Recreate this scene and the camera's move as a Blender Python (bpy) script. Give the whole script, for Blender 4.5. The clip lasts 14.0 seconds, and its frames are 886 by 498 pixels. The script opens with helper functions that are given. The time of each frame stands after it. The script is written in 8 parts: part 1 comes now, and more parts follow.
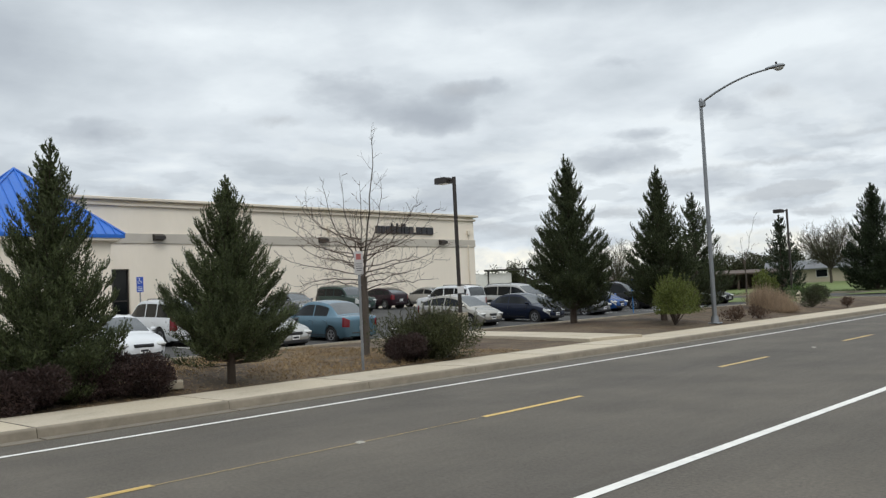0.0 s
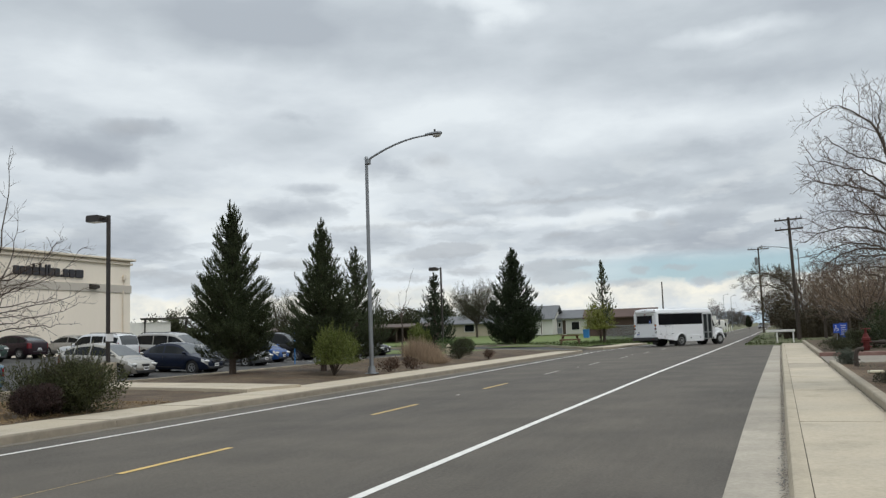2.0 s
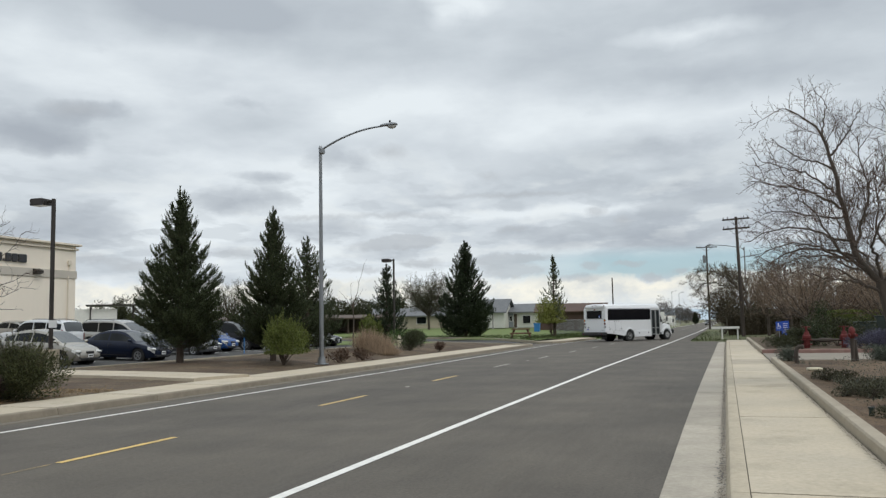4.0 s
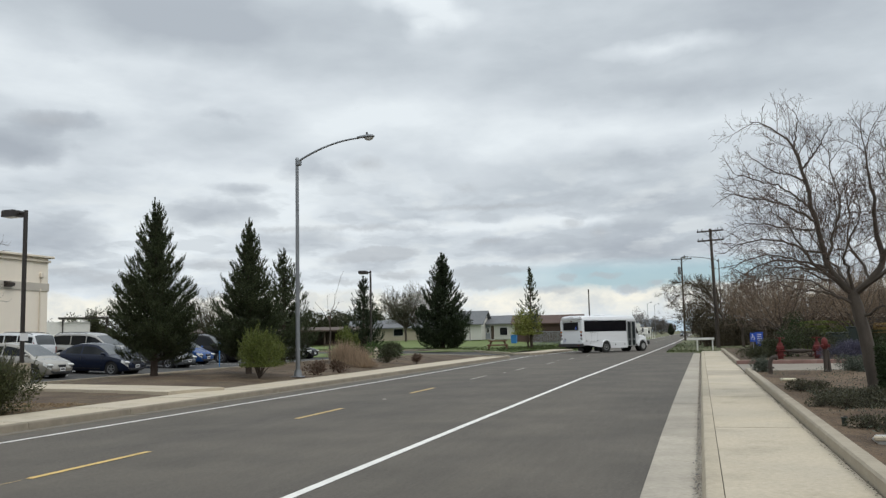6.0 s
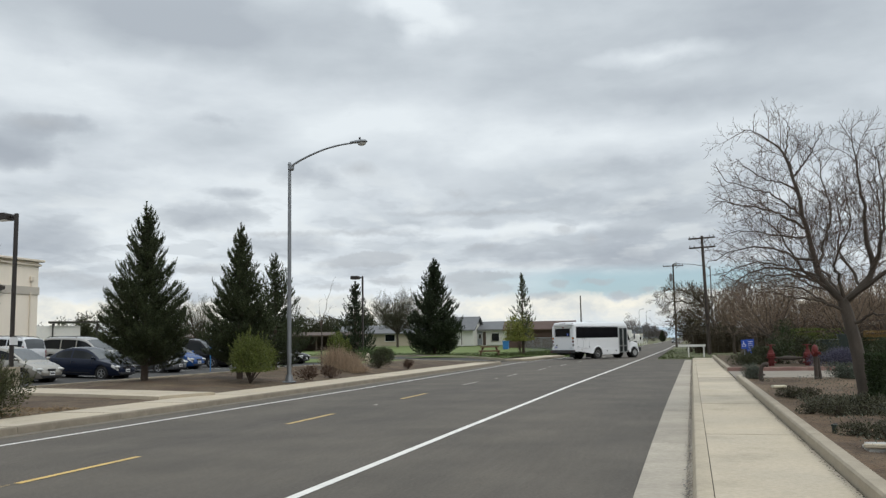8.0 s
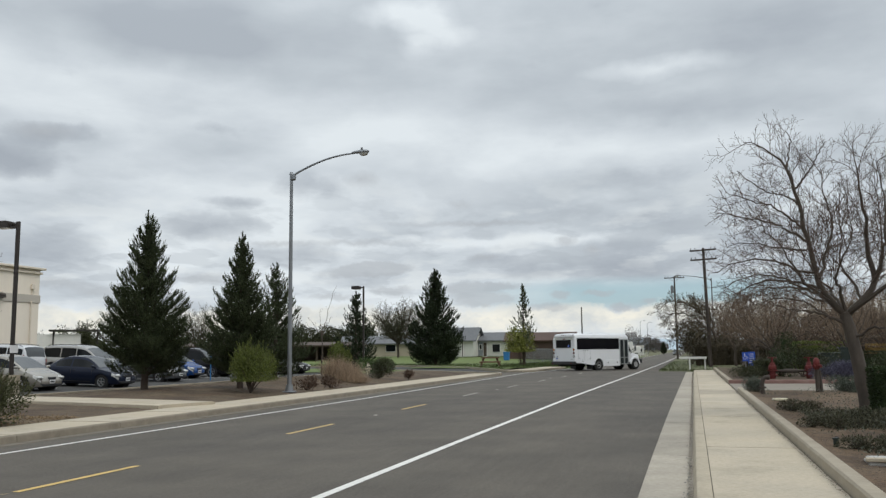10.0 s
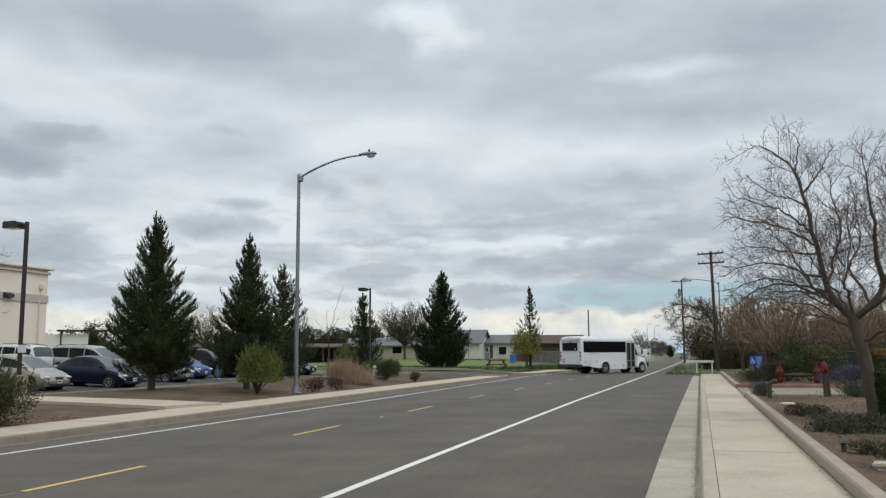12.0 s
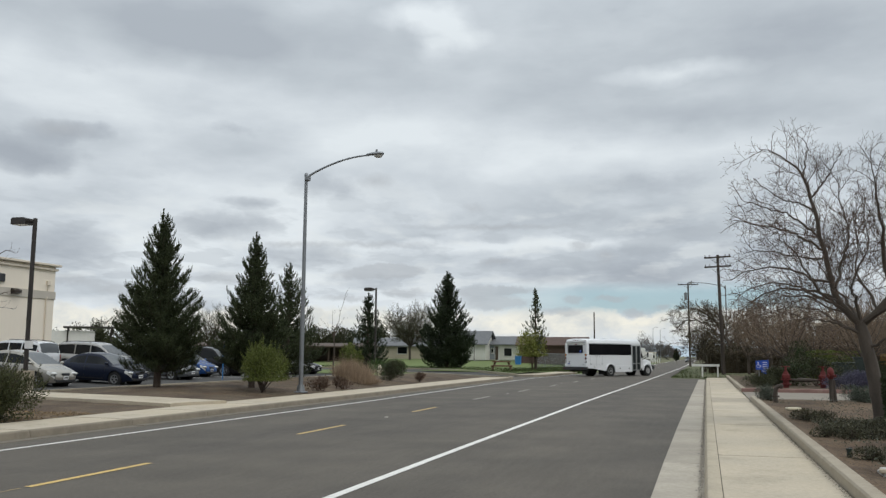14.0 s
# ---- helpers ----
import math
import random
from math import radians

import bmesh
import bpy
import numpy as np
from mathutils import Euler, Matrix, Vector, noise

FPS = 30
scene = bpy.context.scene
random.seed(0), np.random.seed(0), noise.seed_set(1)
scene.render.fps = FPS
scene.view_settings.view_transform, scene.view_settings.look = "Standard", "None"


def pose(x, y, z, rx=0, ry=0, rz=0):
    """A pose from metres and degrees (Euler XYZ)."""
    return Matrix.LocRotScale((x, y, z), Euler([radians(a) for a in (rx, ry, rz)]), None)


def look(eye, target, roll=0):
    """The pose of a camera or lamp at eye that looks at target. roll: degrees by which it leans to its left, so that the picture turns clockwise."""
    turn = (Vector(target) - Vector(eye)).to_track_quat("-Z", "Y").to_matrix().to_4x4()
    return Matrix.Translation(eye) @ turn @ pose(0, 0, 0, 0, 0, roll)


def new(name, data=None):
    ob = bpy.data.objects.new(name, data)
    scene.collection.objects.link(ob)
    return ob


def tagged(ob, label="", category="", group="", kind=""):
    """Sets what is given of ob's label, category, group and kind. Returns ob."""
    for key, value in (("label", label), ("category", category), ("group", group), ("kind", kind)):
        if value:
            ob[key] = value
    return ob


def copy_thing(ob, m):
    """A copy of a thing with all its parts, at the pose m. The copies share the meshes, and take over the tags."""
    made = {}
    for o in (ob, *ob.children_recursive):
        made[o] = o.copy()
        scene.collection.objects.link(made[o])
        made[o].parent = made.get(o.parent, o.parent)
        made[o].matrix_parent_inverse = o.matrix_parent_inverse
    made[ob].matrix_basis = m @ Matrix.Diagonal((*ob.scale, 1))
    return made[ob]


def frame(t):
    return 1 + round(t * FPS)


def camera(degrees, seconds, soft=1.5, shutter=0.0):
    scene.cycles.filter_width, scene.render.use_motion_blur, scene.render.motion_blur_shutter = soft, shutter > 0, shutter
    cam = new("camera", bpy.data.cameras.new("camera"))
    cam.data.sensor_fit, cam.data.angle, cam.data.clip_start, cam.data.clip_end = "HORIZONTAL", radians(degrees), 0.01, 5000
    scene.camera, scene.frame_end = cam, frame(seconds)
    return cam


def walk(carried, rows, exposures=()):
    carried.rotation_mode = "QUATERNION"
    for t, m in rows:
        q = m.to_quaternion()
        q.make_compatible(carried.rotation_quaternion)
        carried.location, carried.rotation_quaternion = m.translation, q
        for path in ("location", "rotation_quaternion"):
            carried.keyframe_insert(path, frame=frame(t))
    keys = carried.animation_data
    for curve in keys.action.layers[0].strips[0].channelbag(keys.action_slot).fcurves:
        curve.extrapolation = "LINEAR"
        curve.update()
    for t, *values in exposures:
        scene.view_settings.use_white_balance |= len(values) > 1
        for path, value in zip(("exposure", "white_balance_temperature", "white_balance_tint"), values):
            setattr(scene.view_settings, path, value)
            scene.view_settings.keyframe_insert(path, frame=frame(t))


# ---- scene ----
cam = camera(55.2, 14.0, soft=1.35)
# seconds, yaw, pitch, roll and a small sway of the eye; the film-maker stands at the kerb and turns to the right
PATH = [
    (0.0, 43.78, 3.12, 2.77, (-0.02, -0.28, 0.09)), (0.2, 38.55, 3.90, 2.62, (-0.07, -0.23, 0.06)), (0.5, 33.11, 4.56, 2.44, (-0.12, -0.15, 0.03)), (1.0, 28.20, 5.10, 1.96, (-0.14, -0.06, 0.0)),
    (1.5, 24.66, 5.63, 1.84, (-0.11, 0.0, -0.01)), (2.0, 21.47, 5.68, 1.98, (-0.04, 0.0, 0.0))] + [(*row, (0, 0, 0)) for row in (
    (2.5, 19.77, 5.39, 1.93), (3.0, 19.03, 5.07, 1.44), (5.5, 17.18, 5.58, 1.33), (6.0, 16.70, 5.83, 1.24),
    (6.5, 16.59, 5.84, 1.17), (7.0, 16.43, 5.88, 1.07), (7.5, 16.19, 6.01, 1.08), (8.0, 16.15, 6.20, 0.99), (10.5, 16.20, 7.10, 0.60),
    (11.0, 16.24, 7.28, 0.71), (11.5, 16.41, 7.30, 0.62), (12.0, 16.62, 7.06, 0.32), (12.5, 16.66, 6.73, 0.09), (13.0, 16.72, 6.73, -0.01),
    (13.5, 16.76, 6.94, -0.19), (14.0, 16.97, 7.11, -0.34))]
EYE = (0.0, 0.0, 1.62)
walk(cam, [(t, pose(*(a + b for a, b in zip(EYE, sway)), 90 + p, r, y)) for t, y, p, r, sway in PATH],
     [(0.0, 0.10), (0.4, 0.0), (1.0, -0.14), (1.5, -0.06), (2.5, 0.0), (7.5, 0.0), (10.5, -0.08), (14.0, -0.08)])

# ---- sky and light ----
world = bpy.data.worlds.new("overcast_sky")
scene.world = world
world.use_nodes = True


def build_sky():
    nt = world.node_tree
    nt.nodes.clear()
    N, L = nt.nodes.new, nt.links.new

    def math_node(op, a, b=0.0, clamp=False):
        n = N("ShaderNodeMath")
        n.operation, n.use_clamp = op, clamp
        for i, v in enumerate((a, b)):
            if isinstance(v, (int, float)):
                n.inputs[i].default_value = v
            else:
                L(v, n.inputs[i])
        return n.outputs[0]

    def ramp(v, stops):
        n = N("ShaderNodeValToRGB")
        while len(n.color_ramp.elements) < len(stops):
            n.color_ramp.elements.new(0.5)
        for e, (p, c) in zip(n.color_ramp.elements, stops):
            e.position, e.color = p, (*c, 1) if len(c) == 3 else (c[0], c[0], c[0], 1)
        L(v, n.inputs[0])
        return n.outputs[0]

    def mix(fac, a, b, blend="MIX"):
        n = N("ShaderNodeMix")
        n.data_type, n.blend_type = "RGBA", blend
        if isinstance(fac, (int, float)):
            n.inputs[0].default_value = fac
        else:
            L(fac, n.inputs[0])
        for i, v in ((6, a), (7, b)):
            if isinstance(v, tuple):
                n.inputs[i].default_value = (*v, 1)
            else:
                L(v, n.inputs[i])
        return n.outputs[2]

    def noise_at(vec, scale, detail, rough, distort=0.0, shift=(0, 0, 0), squash=(1, 1, 1)):
        m = N("ShaderNodeMapping")
        m.inputs["Location"].default_value, m.inputs["Scale"].default_value = shift, squash
        L(vec, m.inputs["Vector"])
        n = N("ShaderNodeTexNoise")
        n.inputs["Scale"].default_value, n.inputs["Detail"].default_value = scale, detail
        n.inputs["Roughness"].default_value, n.inputs["Distortion"].default_value = rough, distort
        L(m.outputs[0], n.inputs["Vector"])
        return n.outputs["Fac"]

    co = N("ShaderNodeTexCoord")
    xyz = N("ShaderNodeSeparateXYZ")
    L(co.outputs["Generated"], xyz.inputs[0])
    up = math_node("MAXIMUM", xyz.outputs[2], 0.0)
    den = math_node("ADD", up, 0.24)
    flat = N("ShaderNodeCombineXYZ")          # the cloud deck seen in perspective
    L(math_node("DIVIDE", xyz.outputs[0], den), flat.inputs[0])
    L(math_node("DIVIDE", xyz.outputs[1], den), flat.inputs[1])
    deck = flat.outputs[0]

    broad = noise_at(deck, 0.8, 3, 0.5, 0.0, (3.1, 1.7, 0))
    fine = noise_at(deck, 2.6, 5, 0.5, 0.1, (8.4, 2.2, 0))
    puffs = noise_at(deck, 3.8, 7, 0.56, 0.1, (1.3, 9.1, 0), (0.8, 1, 1))
    body = math_node("ADD", math_node("MULTIPLY", broad, 0.6), math_node("MULTIPLY", fine, 0.4))

    def banks(spots, spread, along=None):
        """Soft cloud masses: azimuth to the left, elevation, half width and half height in degrees, weight."""
        total = None
        for a, e, w, h, k in spots:
            m = N("ShaderNodeMapping")
            m.vector_type = "TEXTURE"
            a, e = radians(a), radians(e)
            m.inputs["Location"].default_value = (-math.sin(a) * math.cos(e), math.cos(a) * math.cos(e), math.sin(e))
            m.inputs["Rotation"].default_value = (0, 0, a)
            m.inputs["Scale"].default_value = (radians(w) * spread, 1.0, radians(h) * spread)
            L(along or frayed, m.inputs["Vector"])
            g = N("ShaderNodeTexGradient")
            g.gradient_type = "SPHERICAL"
            L(m.outputs[0], g.inputs[0])
            one = math_node("MULTIPLY", g.outputs["Fac"], k)
            total = one if total is None else math_node("ADD", total, one)
        return total

    # the view direction, frayed by noise so that the masses get ragged edges
    ragged = N("ShaderNodeTexNoise")
    ragged.inputs["Scale"].default_value, ragged.inputs["Detail"].default_value, ragged.inputs["Roughness"].default_value = 16.0, 5.0, 0.55
    L(co.outputs["Generated"], ragged.inputs["Vector"])
    shift = N("ShaderNodeVectorMath")
    shift.operation = "SUBTRACT"
    L(ragged.outputs["Color"], shift.inputs[0])
    shift.inputs[1].default_value = (0.5, 0.5, 0.5)
    fray = N("ShaderNodeVectorMath")
    fray.operation = "MULTIPLY_ADD"
    L(shift.outputs[0], fray.inputs[0])
    fray.inputs[1].default_value = (0.060, 0.060, 0.026)
    L(co.outputs["Generated"], fray.inputs[2])
    frayed = fray.outputs[0]
    dark = banks(DARK_BANKS, 1.75)
    wide = banks(WIDE_BANKS, 1.4)
    bright = banks(BRIGHT_BANKS, 1.4)
    ripple = noise_at(co.outputs["Generated"], 9.0, 7, 0.58, 0.15, (2.1, 0.6, 0.3), (1, 1, 3.4))
    body = math_node("ADD", body, math_node("MULTIPLY", math_node("SUBTRACT", bright, wide), 0.15))
    body = math_node("ADD", body, math_node("MULTIPLY", math_node("SUBTRACT", ripple, 0.5), 0.14))
    low = ramp(up, [(0.0, (1.0,)), (0.13, (0.8,)), (0.26, (0.0,))])
    body = math_node("ADD", body, math_node("MULTIPLY", low, 0.035))
    clouds = ramp(body, [(0.34, (0.455, 0.495, 0.55)), (0.45, (0.565, 0.61, 0.66)), (0.53, (0.66, 0.705, 0.755)), (0.64, (0.81, 0.855, 0.895))])
    scud = ramp(puffs, [(0.535, (0.0,)), (0.65, (1.0,))])
    low_band = ramp(up, [(0.06, (0.1,)), (0.10, (1.0,)), (0.20, (0.7,)), (0.34, (0.0,))])
    clouds = mix(math_node("MULTIPLY", math_node("MULTIPLY", scud, low_band), 0.10), clouds, (0.40, 0.43, 0.475))
    # rows of small flat cumulus lower down, foreshortened
    den2 = math_node("ADD", up, 0.14)
    far = N("ShaderNodeCombineXYZ")
    L(math_node("DIVIDE", xyz.outputs[0], den2), far.inputs[0])
    L(math_node("DIVIDE", xyz.outputs[1], den2), far.inputs[1])
    rows_n = noise_at(far.outputs[0], 3.7, 6, 0.5, 0.1, (4.7, 2.9, 0), (1, 0.8, 1))
    rows_band = ramp(up, [(0.045, (0.0,)), (0.075, (1.0,)), (0.15, (0.85,)), (0.22, (0.0,))])
    lit = ramp(rows_n, [(0.38, (1.0,)), (0.48, (0.0,))])
    clouds = mix(math_node("MULTIPLY", math_node("MULTIPLY", lit, rows_band), 0.45), clouds, (0.86, 0.89, 0.90))
    base = ramp(rows_n, [(0.525, (0.0,)), (0.585, (1.0,))])
    clouds = mix(math_node("MULTIPLY", math_node("MULTIPLY", base, rows_band), 0.32), clouds, (0.405, 0.44, 0.485))
    # a clearing low over the end of the road
    sky = N("ShaderNodeTexSky")
    sky.sky_type, sky.sun_disc = "NISHITA", False
    sky.sun_elevation, sky.sun_rotation = SUN_EL, SUN_AZ
    blue = mix(1.0, sky.outputs[0], (0.085, 0.085, 0.085), "MULTIPLY")
    gap_noise = noise_at(deck, 0.9, 5, 0.55, 0.2, (0.2, 5.5, 0), (1, 0.7, 1))
    gap_band = ramp(up, [(0.044, (0.0,)), (0.054, (1.0,)), (0.072, (1.0,)), (0.086, (0.0,))])
    gap_side = ramp(math_node("ADD", math_node("MULTIPLY", xyz.outputs[0], 0.5), 0.5), [(0.36, (0.0,)), (0.44, (1.0,)), (0.53, (1.0,)), (0.58, (0.0,))])
    ahead = ramp(xyz.outputs[1], [(0.4, (0.0,)), (0.8, (1.0,))])
    gap = math_node("MULTIPLY", math_node("MULTIPLY", gap_band, gap_side), math_node("MULTIPLY", ahead, ramp(gap_noise, [(0.28, (0.1,)), (0.46, (1.0,))])))
    clouds = mix(math_node("MULTIPLY", gap, 0.85), clouds, mix(0.5, blue, (0.46, 0.70, 0.83)))
    # bright bank of cloud near the horizon
    bank_n = noise_at(co.outputs["Generated"], 9.0, 6, 0.6, 0.2, (0, 0, 0), (1, 1, 3.2))
    heap = noise_at(co.outputs["Generated"], 20.0, 6, 0.58, 0.1, (3.3, 0.2, 0.9), (1, 1, 1.6))
    rough_up = math_node("ADD", up, math_node("MULTIPLY", math_node("SUBTRACT", heap, 0.5), 0.055))
    bank_band = ramp(rough_up, [(0.010, (0.2,)), (0.030, (0.9,)), (0.046, (1.0,)), (0.054, (0.0,))])
    bank = math_node("MULTIPLY", bank_band, ramp(bank_n, [(0.30, (0.35,)), (0.50, (1.0,))]))
    cream = mix(ramp(heap, [(0.38, (0.0,)), (0.58, (1.0,))]), (0.73, 0.735, 0.71), (1.0, 0.95, 0.83))
    clouds = mix(math_node("MULTIPLY", bank, 0.9), clouds, cream)
    wisps = noise_at(co.outputs["Generated"], 22.0, 6, 0.6, 0.1, (0.4, 0.1, 0.7), (1, 1, 2.6))
    edge = math_node("ADD", dark, math_node("MULTIPLY", math_node("SUBTRACT", wisps, 0.5), 0.75))
    clouds = mix(math_node("MULTIPLY", ramp(edge, [(0.10, (0.0,)), (0.45, (0.55,)), (1.0, (1.0,))]), 0.82), clouds, (0.375, 0.41, 0.465))
    tight = N("ShaderNodeTexNoise")
    tight.inputs["Scale"].default_value, tight.inputs["Detail"].default_value, tight.inputs["Roughness"].default_value = 70.0, 4.0, 0.6
    L(co.outputs["Generated"], tight.inputs["Vector"])
    off = N("ShaderNodeVectorMath")
    off.operation = "SUBTRACT"
    L(tight.outputs["Color"], off.inputs[0])
    off.inputs[1].default_value = (0.5, 0.5, 0.5)
    near = N("ShaderNodeVectorMath")
    near.operation = "MULTIPLY_ADD"
    L(off.outputs[0], near.inputs[0])
    near.inputs[1].default_value = (0.022, 0.022, 0.012)
    L(co.outputs["Generated"], near.inputs[2])
    small = math_node("ADD", banks(PUFFS, 1.7, near.outputs[0]), banks(LOW_PUFFS, 1.8, near.outputs[0]))
    clouds = mix(math_node("MULTIPLY", ramp(small, [(0.15, (0.0,)), (0.55, (1.0,))]), 0.55), clouds, (0.47, 0.49, 0.52))
    haze = ramp(up, [(0.0, (1.0,)), (0.03, (0.0,))])
    clouds = mix(math_node("MULTIPLY", haze, 0.6), clouds, (0.62, 0.68, 0.74))
    # an overcast sky is brightest overhead
    gain = math_node("ADD", 1.0, math_node("MULTIPLY", ramp(up, [(0.36, (0.0,)), (0.85, (1.0,))]), SKY_TOP))
    bg, out = N("ShaderNodeBackground"), N("ShaderNodeOutputWorld")
    grade = N("ShaderNodeVectorMath")
    grade.operation = "SCALE"
    L(mix(1.0, clouds, (0.98, 1.0, 1.0), "MULTIPLY"), grade.inputs[0])
    L(gain, grade.inputs["Scale"])
    L(grade.outputs[0], bg.inputs[0])
    bg.inputs[1].default_value = SKY_STRENGTH
    L(bg.outputs[0], out.inputs[0])


DARK_BANKS = [(31.6, 8.2, 2.5, 0.76, 1), (25.1, 11.1, 1.8, 0.65, 0.7), (30.1, 9.8, 1.6, 0.34, 0.75), (26.0, 6.6, 2.4, 0.69, 0.85), (41.7, 6.4, 3.0, 1.07, 1), (22.1, 4.8, 2.3, 0.53, 0.5), (9.9, 5.4, 2.4, 0.6, 0.7), (12.9, 6.3, 1.4, 0.31, 0.6), (3.2, 5.3, 2.5, 0.58, 0.75), (2.6, 8.7, 2.0, 0.4, 0.45), (2.5, 11.3, 2.8, 0.6, 0.45), (41.4, 13.6, 1.6, 0.5, 0.55), (43.4, 11.9, 2.1, 0.96, 0.7), (31.0, 14.6, 1.2, 0.42, 0.4), (50.4, 14.2, 2.6, 0.84, 0.5), (47.7, 13.1, 2.6, 0.9, 0.6), (44.7, 12.0, 2.4, 0.76, 0.75), (41.6, 13.7, 1.8, 0.53, 0.6), (65.9, 11.1, 2.2, 0.76, 1)]
WIDE_BANKS = [(36.1, 20.6, 13.8, 2.1, 1), (-3.3, 19.1, 12.6, 1.72, 0.6), (-7.5, 15.5, 7.3, 1.15, 0.3), (4.8, 9.0, 9.2, 1.0, 0.35), (42.7, 12.8, 4.6, 1.72, 0.7), (69.2, 15.6, 7.6, 2.29, 0.7), (1.2, 15.9, 4.2, 0.53, 0.4), (21.9, 17.9, 6.1, 0.84, 0.3), (36.6, 16.2, 6.1, 0.99, 0.3), (39.7, 9.2, 5.0, 0.61, 0.4)]
PUFFS = [(21.6, 11.6, 1.1, 0.53, 0.6), (20.2, 5.6, 1.8, 0.34, 0.8), (31.7, 4.9, 1.6, 0.38, 0.7), (37.8, 4.0, 1.5, 0.38, 0.8), (40.6, 4.5, 1.4, 0.31, 0.7), (14.3, 4.2, 1.8, 0.38, 1), (13.6, 3.3, 1.8, 0.27, 0.9), (9.0, 2.9, 1.2, 0.23, 0.9), (8.3, 3.7, 0.6, 0.27, 1), (5.8, 3.8, 0.9, 0.19, 0.9), (4.3, 2.8, 0.6, 0.23, 1), (2.5, 3.2, 0.5, 0.19, 0.9), (7.8, 7.3, 0.8, 0.31, 0.7), (6.1, 6.6, 0.6, 0.42, 0.6), (63.5, 7.3, 1.8, 0.5, 0.8), (54.4, 12.0, 1.5, 0.34, 0.6), (41.9, 13.7, 1.8, 0.53, 0.6)]
LOW_PUFFS = [(20.7, 5.6, 1.6, 0.36, 0.9), (22.8, 5.3, 1.4, 0.31, 0.8), (13.4, 6.3, 0.9, 0.21, 0.7), (21.7, 7.4, 3.4, 0.21, 0.6), (19.7, 4.1, 1.2, 0.26, 0.9), (14.9, 9.9, 0.8, 0.34, 0.5), (13.9, 8.6, 5.2, 0.18, 0.6), (13.2, 3.6, 1.6, 0.23, 0.9), (23.5, 3.7, 1.4, 0.21, 0.8), (11.9, 4.4, 1.3, 0.21, 0.7), (27.4, 7.2, 1.6, 0.21, 0.6)]
BRIGHT_BANKS = [(5.0, 11.0, 11.0, 3.4, 0.55), (18.6, 22.4, 3.0, 0.8, 1.5), (16.4, 21.2, 2.2, 0.8, 1.3), (17.6, 20.2, 1.2, 0.6, 0.9), (0.9, 18.2, 4.2, 0.53, 1.3), (9.0, 7.4, 8.8, 0.34, 1.2), (36.1, 16.3, 9.2, 2.1, 0.7), (18.9, 15.4, 7.3, 1.91, 0.5), (8.1, 13.3, 6.5, 1.53, 0.8), (-1.2, 13.2, 7.1, 1.5, 0.9), (33.5, 6.0, 2.3, 0.38, 1.0), (39.3, 5.5, 1.9, 0.38, 0.7), (22.1, 3.3, 5.0, 0.53, 1.2), (17.5, 7.2, 4.6, 0.38, 0.8), (34.6, 11.0, 5.7, 0.69, 0.5), (57.5, 17.5, 5.0, 1.53, 0.7), (61.4, 8.9, 4.6, 0.76, 0.6), (26.6, 3.0, 3.4, 0.46, 1.0), (39.9, 2.7, 3.1, 0.61, 1.2)]
SUN_EL, SUN_AZ = radians(52), radians(124)
SKY_TOP, SKY_STRENGTH = 0.75, 1.0
build_sky()
sun = new("sun", bpy.data.lights.new("sun", "SUN"))
sun.data.energy, sun.data.angle, sun.data.color = 1.0, radians(30), (1.0, 0.96, 0.9)
sun.matrix_world = look((29, -19, 44), (0, 0, 0))


